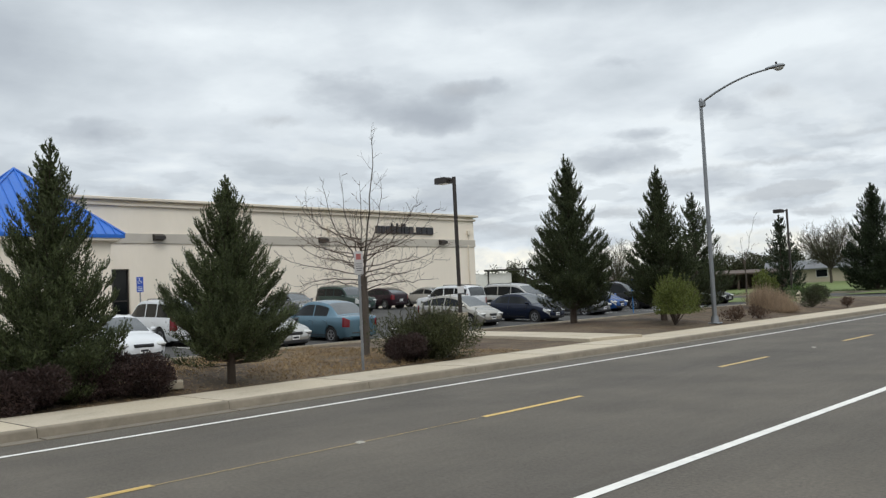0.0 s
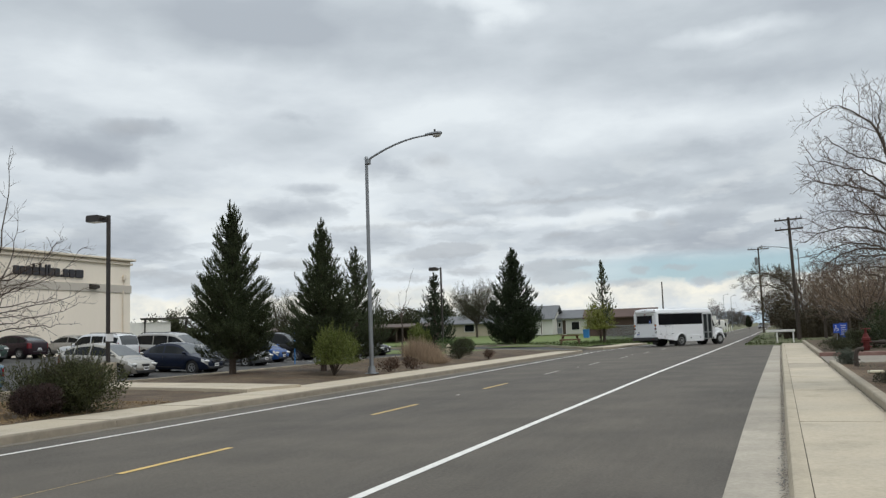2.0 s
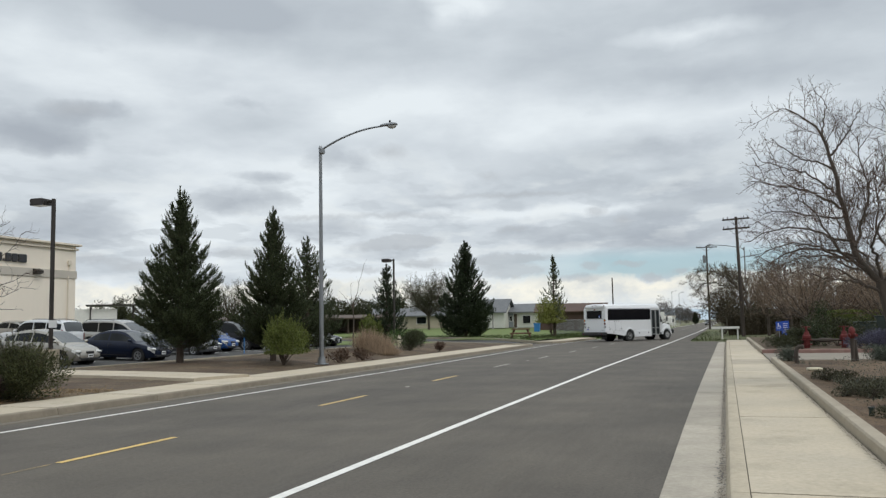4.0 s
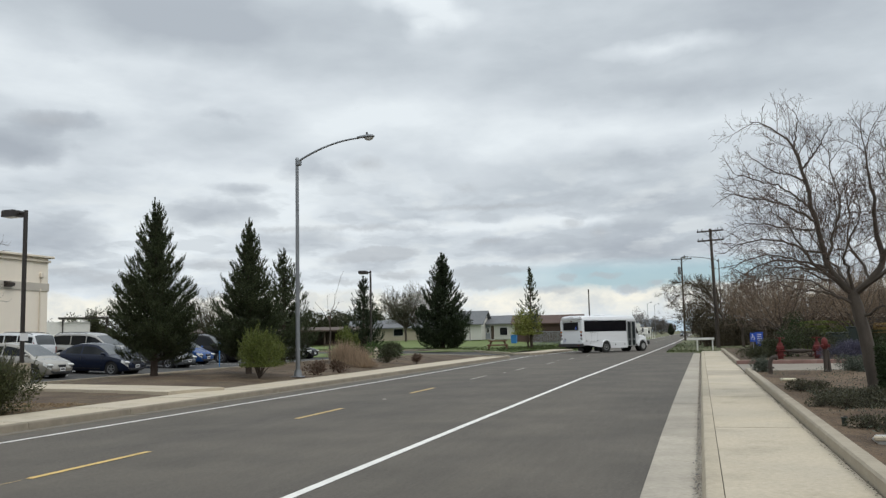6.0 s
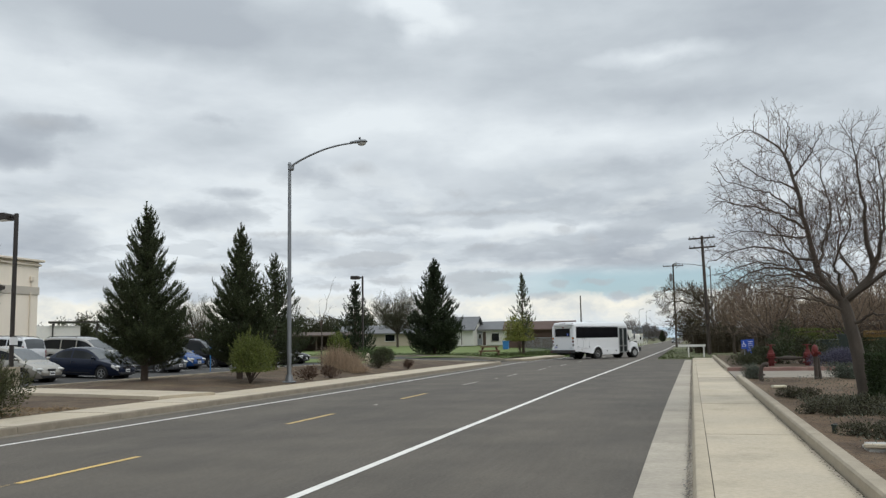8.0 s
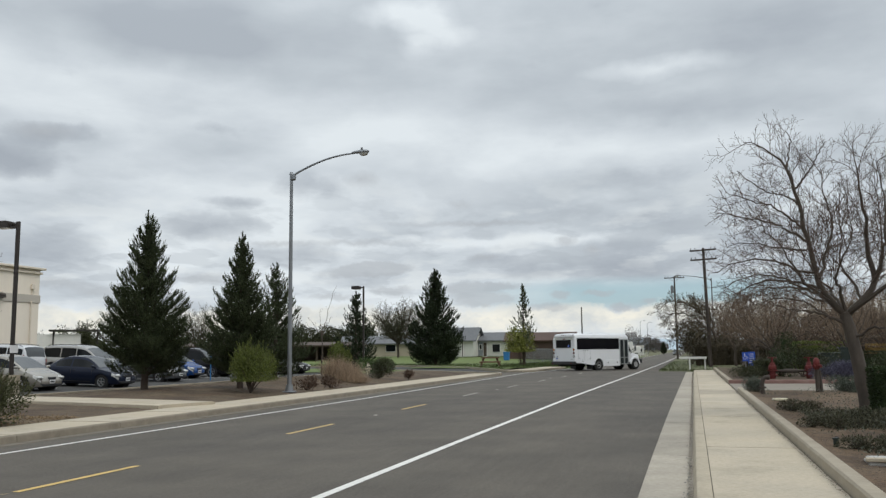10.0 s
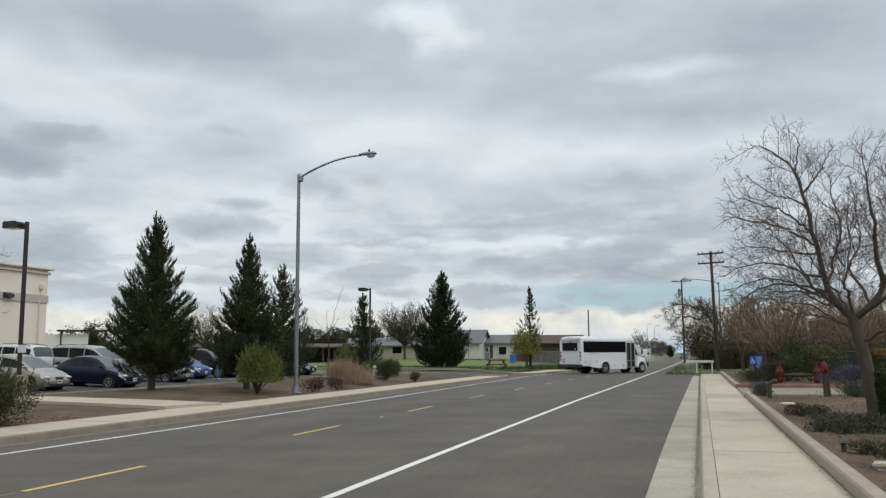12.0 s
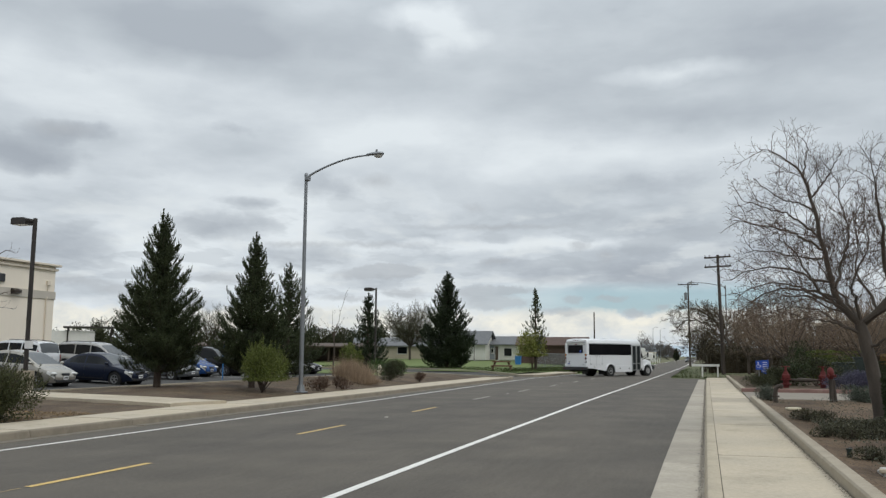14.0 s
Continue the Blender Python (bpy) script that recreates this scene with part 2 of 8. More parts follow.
# ---- materials ----
def mat(name, colour, rough=0.6, metal=0.0, vary=0.18, scale=3.0, bump=0.0, bump_scale=40.0, tint=None, tint_amount=0.0, per_object=0.0, per_island=0.0, coat=0.0, stretch=(1, 1, 1), stain=0.0, stain_scale=0.6, stain_colour=(0.05, 0.045, 0.04), rough_vary=0.08, speck=0.0, speck_scale=30.0):
    """A surface with grain at one scale, blotches at another and a fine relief."""
    m = bpy.data.materials.new(name)
    m.use_nodes = True
    nt = m.node_tree
    N, L = nt.nodes.new, nt.links.new
    b = nt.nodes["Principled BSDF"]
    b.inputs["Metallic"].default_value = metal
    b.inputs["Coat Weight"].default_value = coat
    b.inputs["Coat Roughness"].default_value = 0.08
    co = N("ShaderNodeTexCoord")
    mp = N("ShaderNodeMapping")
    mp.inputs["Scale"].default_value = stretch
    L(co.outputs["Object"], mp.inputs["Vector"])

    def noise_node(sc, detail=6):
        n = N("ShaderNodeTexNoise")
        n.inputs["Scale"].default_value, n.inputs["Detail"].default_value = sc, detail
        n.inputs["Roughness"].default_value = 0.62
        L(mp.outputs[0], n.inputs["Vector"])
        return n.outputs["Fac"]

    def mixed(fac, a, c, blend="MIX"):
        n = N("ShaderNodeMix")
        n.data_type, n.blend_type = "RGBA", blend
        if isinstance(fac, float):
            n.inputs[0].default_value = fac
        else:
            L(fac, n.inputs[0])
        for i, v in ((6, a), (7, c)):
            if isinstance(v, tuple):
                n.inputs[i].default_value = (*v, 1)
            else:
                L(v, n.inputs[i])
        return n.outputs[2]

    def scaled(v, lo, hi, to_lo, to_hi):
        n = N("ShaderNodeMapRange")
        for i, x in enumerate((lo, hi, to_lo, to_hi)):
            n.inputs[i + 1].default_value = x
        L(v, n.inputs[0])
        return n.outputs[0]

    grain, blotch = noise_node(scale * 9), noise_node(scale, 4)
    dark, light = tuple(c * (1 - vary) for c in colour), tuple(min(1.0, c * (1 + vary)) for c in colour)
    col = mixed(scaled(blotch, 0.3, 0.7, 0, 1), dark, light)
    col = mixed(scaled(grain, 0.25, 0.75, 0.0, 0.55), col, tuple(c * (1 - vary * 0.9) for c in colour))
    if tint:
        col = mixed(scaled(noise_node(scale * 0.37, 5), 0.5 - tint_amount * 0.3, 0.62, 0, 1), col, tint)
    if stain:
        col = mixed(scaled(noise_node(stain_scale, 8), 0.54, 0.72, 0.0, stain), col, stain_colour)
    if speck:
        plain = N("ShaderNodeTexNoise")
        plain.inputs["Scale"].default_value, plain.inputs["Detail"].default_value, plain.inputs["Roughness"].default_value = speck_scale, 4, 0.75
        L(co.outputs["Object"], plain.inputs["Vector"])
        patch = N("ShaderNodeTexNoise")
        patch.inputs["Scale"].default_value, patch.inputs["Detail"].default_value = 0.55, 5
        L(co.outputs["Object"], patch.inputs["Vector"])
        h = N("ShaderNodeHueSaturation")
        L(scaled(plain.outputs["Fac"], 0.3, 0.7, 1 - speck, 1 + speck), h.inputs["Value"])
        L(col, h.inputs["Color"])
        k = N("ShaderNodeHueSaturation")
        L(scaled(patch.outputs["Fac"], 0.35, 0.65, 1 - speck * 0.45, 1 + speck * 0.45), k.inputs["Value"])
        L(h.outputs[0], k.inputs["Color"])
        col = k.outputs[0]
    for amount, node, out in ((per_object, "ShaderNodeObjectInfo", "Random"), (per_island, "ShaderNodeNewGeometry", "Random Per Island")):
        if amount:
            h = N("ShaderNodeHueSaturation")
            L(scaled(N(node).outputs[out], 0, 1, 1 - amount, 1 + amount), h.inputs["Value"])
            L(col, h.inputs["Color"])
            col = h.outputs[0]
    L(col, b.inputs["Base Color"])
    L(scaled(grain, 0.2, 0.8, max(0.02, rough - rough_vary), min(1.0, rough + rough_vary)), b.inputs["Roughness"])
    if bump:
        bn = N("ShaderNodeBump")
        bn.inputs["Strength"].default_value, bn.inputs["Distance"].default_value = min(1.0, bump * 8), 0.02
        L(noise_node(bump_scale, 5), bn.inputs["Height"])
        L(bn.outputs[0], b.inputs["Normal"])
    return m


def leaf_mat(name, colour, vary=0.45):
    m = mat(name, colour, 0.55, vary=0.3, scale=1.2, per_island=vary)
    nt = m.node_tree
    b = nt.nodes["Principled BSDF"]
    b.inputs["Specular IOR Level"].default_value = 0.3
    thin, both = nt.nodes.new("ShaderNodeBsdfTranslucent"), nt.nodes.new("ShaderNodeMixShader")
    nt.links.new(b.inputs["Base Color"].links[0].from_socket, thin.inputs["Color"])
    both.inputs[0].default_value = 0.28
    nt.links.new(b.outputs[0], both.inputs[1])
    nt.links.new(thin.outputs[0], both.inputs[2])
    nt.links.new(both.outputs[0], nt.nodes["Material Output"].inputs["Surface"])
    return m


def glass_mat(name, colour, rough=0.05):
    m = mat(name, colour, rough, vary=0.2, scale=0.8, rough_vary=0.02)
    m.node_tree.nodes["Principled BSDF"].inputs["Specular IOR Level"].default_value = 0.16
    return m


ASPHALT = mat("asphalt", (0.078, 0.067, 0.0545), 0.88, vary=0.17, scale=0.9, bump=0.04, bump_scale=90, tint=(0.098, 0.084, 0.066), tint_amount=0.7, stain=0.4, stain_scale=0.5, stain_colour=(0.060, 0.050, 0.041), stretch=(1, 0.12, 1), speck=0.34, speck_scale=24)
# lot asphalt darkened to hold the shadows around cars and redwoods
LOT_ASPHALT = mat("lot_asphalt", (0.046, 0.044, 0.041), 0.9, vary=0.2, scale=0.7, bump=0.03, bump_scale=80, stain=0.4, stain_scale=0.3)
CONCRETE = mat("pavement_concrete", (0.48, 0.41, 0.30), 0.85, vary=0.10, scale=0.8, bump=0.02, bump_scale=120, tint=(0.42, 0.365, 0.28), tint_amount=0.4, stain=0.55, stain_scale=0.7, stain_colour=(0.22, 0.185, 0.13), per_object=0.06, speck=0.13, speck_scale=18)
# level slab coloured darker in place of the shading of a sloped one
APRON = mat("apron_concrete", (0.37, 0.32, 0.245), 0.87, vary=0.13, scale=0.8, bump=0.02, bump_scale=120, stain=0.5, stain_scale=0.7, stain_colour=(0.2, 0.17, 0.12), speck=0.13, speck_scale=18)
GUTTER = mat("gutter_concrete", (0.365, 0.325, 0.262), 0.85, vary=0.14, scale=1.2, bump=0.02, bump_scale=90, stain=0.4, stain_scale=0.8, stain_colour=(0.13, 0.115, 0.09), per_object=0.06, speck=0.14, speck_scale=16)
DIRTY_GUTTER = mat("dirty_gutter_concrete", (0.17, 0.145, 0.11), 0.88, vary=0.2, scale=1.2, bump=0.02, bump_scale=90, stain=0.6, stain_scale=0.8, stain_colour=(0.08, 0.07, 0.055), per_object=0.08)
NEAR_KERB = mat("pale_kerb_concrete", (0.42, 0.36, 0.265), 0.85, vary=0.13, scale=1.6, bump=0.02, bump_scale=80, stain=0.4, stain_scale=1.1, stain_colour=(0.17, 0.145, 0.105), per_object=0.04, speck=0.12, speck_scale=18)
KERB = mat("kerb_concrete", (0.335, 0.288, 0.215), 0.85, vary=0.16, scale=1.6, bump=0.02, bump_scale=80, stain=0.45, stain_scale=1.1, stain_colour=(0.11, 0.095, 0.07), per_object=0.05)
WHITE_LINE = mat("white_road_paint", (0.74, 0.72, 0.67), 0.7, vary=0.1, scale=4, stain=0.35, stain_scale=3.0, stain_colour=(0.25, 0.24, 0.23))
WORN_LINE = mat("worn_white_paint", (0.36, 0.34, 0.29), 0.8, vary=0.2, scale=4, stain=0.6, stain_scale=3.0, stain_colour=(0.13, 0.115, 0.095))
PALE_LINE = mat("worn_yellow_paint", (0.54, 0.385, 0.155), 0.75, vary=0.18, scale=4, stain=0.5, stain_scale=3.0, stain_colour=(0.17, 0.15, 0.12))
YELLOW_LINE = mat("yellow_road_paint", (0.62, 0.42, 0.135), 0.7, vary=0.16, scale=4, stain=0.45, stain_scale=3.0, stain_colour=(0.2, 0.17, 0.12))
# soil colour lowered overall, partly to average in the redwoods' shade
DIRT = mat("planting_soil", (0.070, 0.043, 0.023), 0.95, vary=0.3, scale=1.2, bump=0.06, bump_scale=14, tint=(0.112, 0.08, 0.047), tint_amount=0.3, stain=0.5, stain_scale=0.9, stain_colour=(0.07, 0.05, 0.035), speck=0.4, speck_scale=14)
BED_SOIL = mat("bed_soil", (0.086, 0.051, 0.026), 0.95, vary=0.35, scale=0.9, bump=0.06, bump_scale=14, tint=(0.155, 0.106, 0.062), tint_amount=0.3, stain=0.7, stain_scale=0.7, stain_colour=(0.055, 0.04, 0.028), speck=0.4, speck_scale=14)
CHIPS = mat("bark_chips", (0.115, 0.078, 0.045), 0.95, vary=0.25, scale=3, per_island=0.55)
STRAW = mat("straw_litter", (0.25, 0.168, 0.082), 0.95, vary=0.25, scale=3, per_island=0.3)
FIELD = mat("field", (0.10, 0.115, 0.045), 0.95, vary=0.3, scale=0.08, bump=0.05, bump_scale=3, tint=(0.15, 0.13, 0.07), tint_amount=0.4)
LAWN = mat("lawn", (0.125, 0.17, 0.042), 0.9, vary=0.28, scale=0.5, bump=0.06, bump_scale=20, tint=(0.11, 0.145, 0.035), tint_amount=0.4)
VERGE = mat("verge_grass", (0.085, 0.105, 0.035), 0.92, vary=0.3, scale=0.5, bump=0.06, bump_scale=20, tint=(0.11, 0.105, 0.05), tint_amount=0.4)
GRASS = leaf_mat("grass_blades", (0.060, 0.080, 0.026))
DRY_GRASS = leaf_mat("dry_grass_blades", (0.36, 0.265, 0.18), 0.4)
STUCCO = mat("stucco_cream", (0.83, 0.745, 0.625), 0.9, vary=0.05, scale=0.4, bump=0.02, bump_scale=60, stain=0.12, stain_scale=0.25, stain_colour=(0.4, 0.35, 0.28), stretch=(1, 1, 0.4))
STUCCO_BAND = mat("stucco_band", (0.50, 0.455, 0.39), 0.9, vary=0.07, scale=0.6, bump=0.02, bump_scale=60)
STUCCO_CAP = mat("stucco_cap", (0.70, 0.62, 0.51), 0.9, vary=0.06, scale=0.6)
BLUE_ROOF = mat("blue_metal_roof", (0.015, 0.13, 0.52), 0.38, vary=0.1, scale=0.7, per_object=0.06)
SHINGLE = mat("grey_shingles", (0.15, 0.155, 0.16), 0.9, vary=0.15, scale=2.5, bump=0.04, bump_scale=12)
HOUSE_WALL = mat("house_paint", (0.58, 0.57, 0.52), 0.8, vary=0.06, scale=0.5)
HOUSE_TAN = mat("tan_house_paint", (0.40, 0.355, 0.27), 0.8, vary=0.08, scale=0.5)
HOUSE_BROWN = mat("grey_brown_wall", (0.17, 0.14, 0.12), 0.85, vary=0.1, scale=0.5)
# blue-grey that stands in for the shade under a porch
PORCH_SHADE = mat("porch_shade_grey", (0.24, 0.26, 0.28), 0.8, vary=0.08, scale=0.8)
DULL_RED = mat("dull_red_brown_wall", (0.085, 0.052, 0.04), 0.85, vary=0.12, scale=0.6)
DARK_TIMBER = mat("dark_timber", (0.085, 0.06, 0.045), 0.8, vary=0.25, scale=2, stretch=(1, 1, 0.2))
WEATHERED = mat("weathered_pole_wood", (0.060, 0.047, 0.038), 0.9, vary=0.25, scale=3, bump=0.04, bump_scale=25, stretch=(1, 1, 0.15))
# brown bark, its colour darkened for the shadow on the redwood trunks
BARK = mat("bark", (0.065, 0.047, 0.035), 0.95, vary=0.3, scale=4, bump=0.06, bump_scale=30, stretch=(1, 1, 0.4))
GREY_BARK = mat("grey_bark", (0.084, 0.068, 0.054), 0.95, vary=0.3, scale=4, bump=0.06, bump_scale=26, stretch=(1, 1, 0.4))
BROWN_TWIG = mat("brown_twigs", (0.125, 0.083, 0.058), 0.9, vary=0.25, scale=2)
# twig colour for far trees, paled and greyed to hold the distance haze
HAZY_TWIG = mat("hazy_twigs", (0.155, 0.14, 0.13), 0.95, vary=0.2, scale=0.4)
OLIVE_TWIG = mat("olive_twigs", (0.085, 0.068, 0.04), 0.9, vary=0.25, scale=2)
GROVE_TWIG = mat("pale_brown_twigs", (0.180, 0.130, 0.088), 0.9, vary=0.25, scale=2)
GOLD_LEAF = leaf_mat("golden_hedge_leaves", (0.26, 0.17, 0.06), 0.35)
LIME_LEAF = leaf_mat("lime_hedge_leaves", (0.13, 0.16, 0.04), 0.35)
TWIG = mat("twigs", (0.098, 0.067, 0.049), 0.9, vary=0.25, scale=2)
FIR = leaf_mat("redwood_needles", (0.052, 0.066, 0.030), 0.62)
FIR_DARK = leaf_mat("dark_redwood_needles", (0.030, 0.042, 0.020), 0.6)
FIR_NEAR = leaf_mat("olive_redwood_needles", (0.072, 0.088, 0.038), 0.62)
FIR_LIGHT = leaf_mat("grey_green_needles", (0.095, 0.11, 0.065), 0.45)
BUSH_GREEN = leaf_mat("bright_bush_leaves", (0.125, 0.15, 0.036), 0.4)
BUSH_DARK = leaf_mat("dark_bush_leaves", (0.050, 0.054, 0.025), 0.5)
BUSH_OLIVE = leaf_mat("olive_bush_leaves", (0.066, 0.072, 0.030), 0.55)
BUSH_RED = leaf_mat("reddish_bush_leaves", (0.050, 0.031, 0.027), 0.5)
BUSH_GREY = leaf_mat("grey_bush_leaves", (0.105, 0.12, 0.092), 0.4)
BUSH_MAUVE = leaf_mat("lavender_leaves", (0.095, 0.09, 0.13), 0.4)
HEDGE = leaf_mat("hedge_leaves", (0.055, 0.10, 0.022), 0.45)
SCRUB = leaf_mat("brown_scrub_leaves", (0.062, 0.050, 0.030), 0.5)
DEEP_GREEN = leaf_mat("deep_green_leaves", (0.036, 0.055, 0.019), 0.5)
YELLOW_LEAF = leaf_mat("young_yellow_leaves", (0.22, 0.23, 0.06), 0.4)
COVER = leaf_mat("ground_cover_leaves", (0.080, 0.078, 0.048), 0.6)
GALV = mat("galvanised_steel", (0.23, 0.24, 0.25), 0.5, 0.75, vary=0.12, scale=2)
BRONZE = mat("bronze_paint", (0.035, 0.028, 0.024), 0.5, 0.2, vary=0.15, scale=2)
BLACK_PLASTIC = mat("black_plastic", (0.022, 0.022, 0.024), 0.55, vary=0.2, scale=3)
RUBBER = mat("tyre_rubber", (0.02, 0.02, 0.02), 0.85, vary=0.2, scale=5)
DARK_VOID = mat("dark_wheel_arch", (0.012, 0.012, 0.012), 0.9, vary=0.2, scale=5)
ALLOY = mat("alloy_rim", (0.36, 0.37, 0.38), 0.38, 0.7, vary=0.1, scale=6)
WHITE_STEEL = mat("white_steel_rim", (0.34, 0.34, 0.335), 0.5, vary=0.1, scale=4, stain=0.3, stain_scale=3)
CAR_GLASS = glass_mat("tinted_car_glass", (0.008, 0.010, 0.011))
CAR_GLASS.node_tree.nodes["Principled BSDF"].inputs["Specular IOR Level"].default_value = 0.22
SCREEN_GLASS = glass_mat("windscreen_glass", (0.028, 0.034, 0.036))
SCREEN_GLASS.node_tree.nodes["Principled BSDF"].inputs["Specular IOR Level"].default_value = 1.0
DOOR_GLASS = glass_mat("grey_door_glass", (0.035, 0.04, 0.042))
BUS_GLASS = glass_mat("black_bus_glass", (0.010, 0.010, 0.012))
BUS_WHITE = mat("white_bus_paint", (0.74, 0.75, 0.76), 0.32, vary=0.03, scale=0.8, coat=0.3, stain=0.08, stain_scale=1.2, stain_colour=(0.45, 0.44, 0.42), rough_vary=0.04)
BUS_CREAM = mat("grey_bus_panel", (0.50, 0.50, 0.47), 0.45, vary=0.04, scale=0.8)
CHROME = mat("chrome", (0.6, 0.6, 0.6), 0.18, 1.0, vary=0.05, scale=3, rough_vary=0.03)
ALUMINIUM = mat("aluminium", (0.46, 0.47, 0.47), 0.4, 0.8, vary=0.08, scale=3)
RED_LENS = mat("red_lens", (0.14, 0.008, 0.012), 0.2, vary=0.15, scale=8)
AMBER_LENS = mat("amber_lens", (0.62, 0.20, 0.015), 0.2, vary=0.15, scale=8)
CLEAR_LENS = mat("clear_lens", (0.52, 0.52, 0.50), 0.12, vary=0.12, scale=8)
BLUE_SIGN = mat("blue_sign_sheet", (0.02, 0.075, 0.40), 0.45, vary=0.06, scale=3)
WHITE_SIGN = mat("white_sign_sheet", (0.72, 0.72, 0.72), 0.5, vary=0.05, scale=3)
FADED_SIGN = mat("faded_sign_sheet", (0.46, 0.44, 0.43), 0.6, vary=0.1, scale=3, stain=0.3, stain_scale=4)
SIGN_INK = mat("dark_sign_ink", (0.03, 0.03, 0.035), 0.6, vary=0.1, scale=3)
SIGN_RED = mat("red_sign_ink", (0.33, 0.10, 0.09), 0.6, vary=0.1, scale=3)
RED_PAINT = mat("red_hydrant_paint", (0.110, 0.009, 0.007), 0.7, vary=0.25, scale=5, stain=0.35, stain_scale=4)
CREAM_PAINT = mat("cream_hydrant_paint", (0.55, 0.50, 0.36), 0.6, vary=0.12, scale=3)
# the shadow lying on the drive is put into this darker concrete colour
DRIVE = mat("drive_concrete", (0.23, 0.20, 0.16), 0.88, vary=0.15, scale=0.8, bump=0.02, bump_scale=90, stain=0.4, stain_scale=0.5, stain_colour=(0.12, 0.10, 0.08))
STAINED_KERB = mat("stained_kerb_concrete", (0.235, 0.20, 0.15), 0.88, vary=0.2, scale=1.6, bump=0.02, bump_scale=80, stain=0.5, stain_scale=1.1, stain_colour=(0.10, 0.085, 0.065), per_object=0.05)
RED_KERB = mat("red_kerb_paint", (0.22, 0.125, 0.105), 0.75, vary=0.2, scale=2, stain=0.4, stain_scale=2, stain_colour=(0.3, 0.27, 0.23))
WHITE_PAINT = mat("white_paint", (0.70, 0.69, 0.65), 0.6, vary=0.1, scale=2, stain=0.25, stain_scale=2, stain_colour=(0.35, 0.32, 0.27))
BLUE_PLASTIC = mat("blue_bin_plastic", (0.03, 0.17, 0.42), 0.5, vary=0.08, scale=2)
BENCH_RED = mat("red_brown_bench", (0.125, 0.062, 0.034), 0.6, vary=0.2, scale=3)
PALE_PLASTIC = mat("pale_grey_plastic", (0.42, 0.41, 0.38), 0.6, vary=0.1, scale=6, stain=0.3, stain_scale=4)
DARK_GREEN_METAL = mat("dark_green_metal", (0.016, 0.026, 0.020), 0.5, vary=0.12, scale=3, stain=0.2, stain_scale=2)
# distance haze is put into the hill colour as pale blue
MOUNTAIN = mat("hazed_hills", (0.44, 0.52, 0.58), 1.0, vary=0.06, scale=0.003)
CAR_COLOURS = {
    "silver": (0.37, 0.36, 0.335), "white": (0.58, 0.59, 0.60), "light_blue": (0.10, 0.175, 0.225), "champagne": (0.34, 0.32, 0.28),
    "navy": (0.008, 0.012, 0.026), "black": (0.010, 0.010, 0.011), "green": (0.03, 0.05, 0.042), "plum": (0.022, 0.012, 0.016), "grey": (0.16, 0.17, 0.18), "blue": (0.014, 0.052, 0.17)}
PAINT = {k: mat("car_paint_" + k, c, 0.24, 0.5 if k in ("silver", "champagne", "grey", "light_blue") else 0.0, vary=0.04, scale=1.0, coat=0.22, rough_vary=0.03) for k, c in CAR_COLOURS.items()}
for m in PAINT.values():
    m.node_tree.nodes["Principled BSDF"].inputs["Specular IOR Level"].default_value = 0.45
    m.node_tree.nodes["Principled BSDF"].inputs["Coat Roughness"].default_value = 0.04
for k in ("navy", "black", "plum", "green", "blue"):
    PAINT[k].node_tree.nodes["Principled BSDF"].inputs["Specular IOR Level"].default_value = 0.22
    PAINT[k].node_tree.nodes["Principled BSDF"].inputs["Coat Weight"].default_value = 0.1


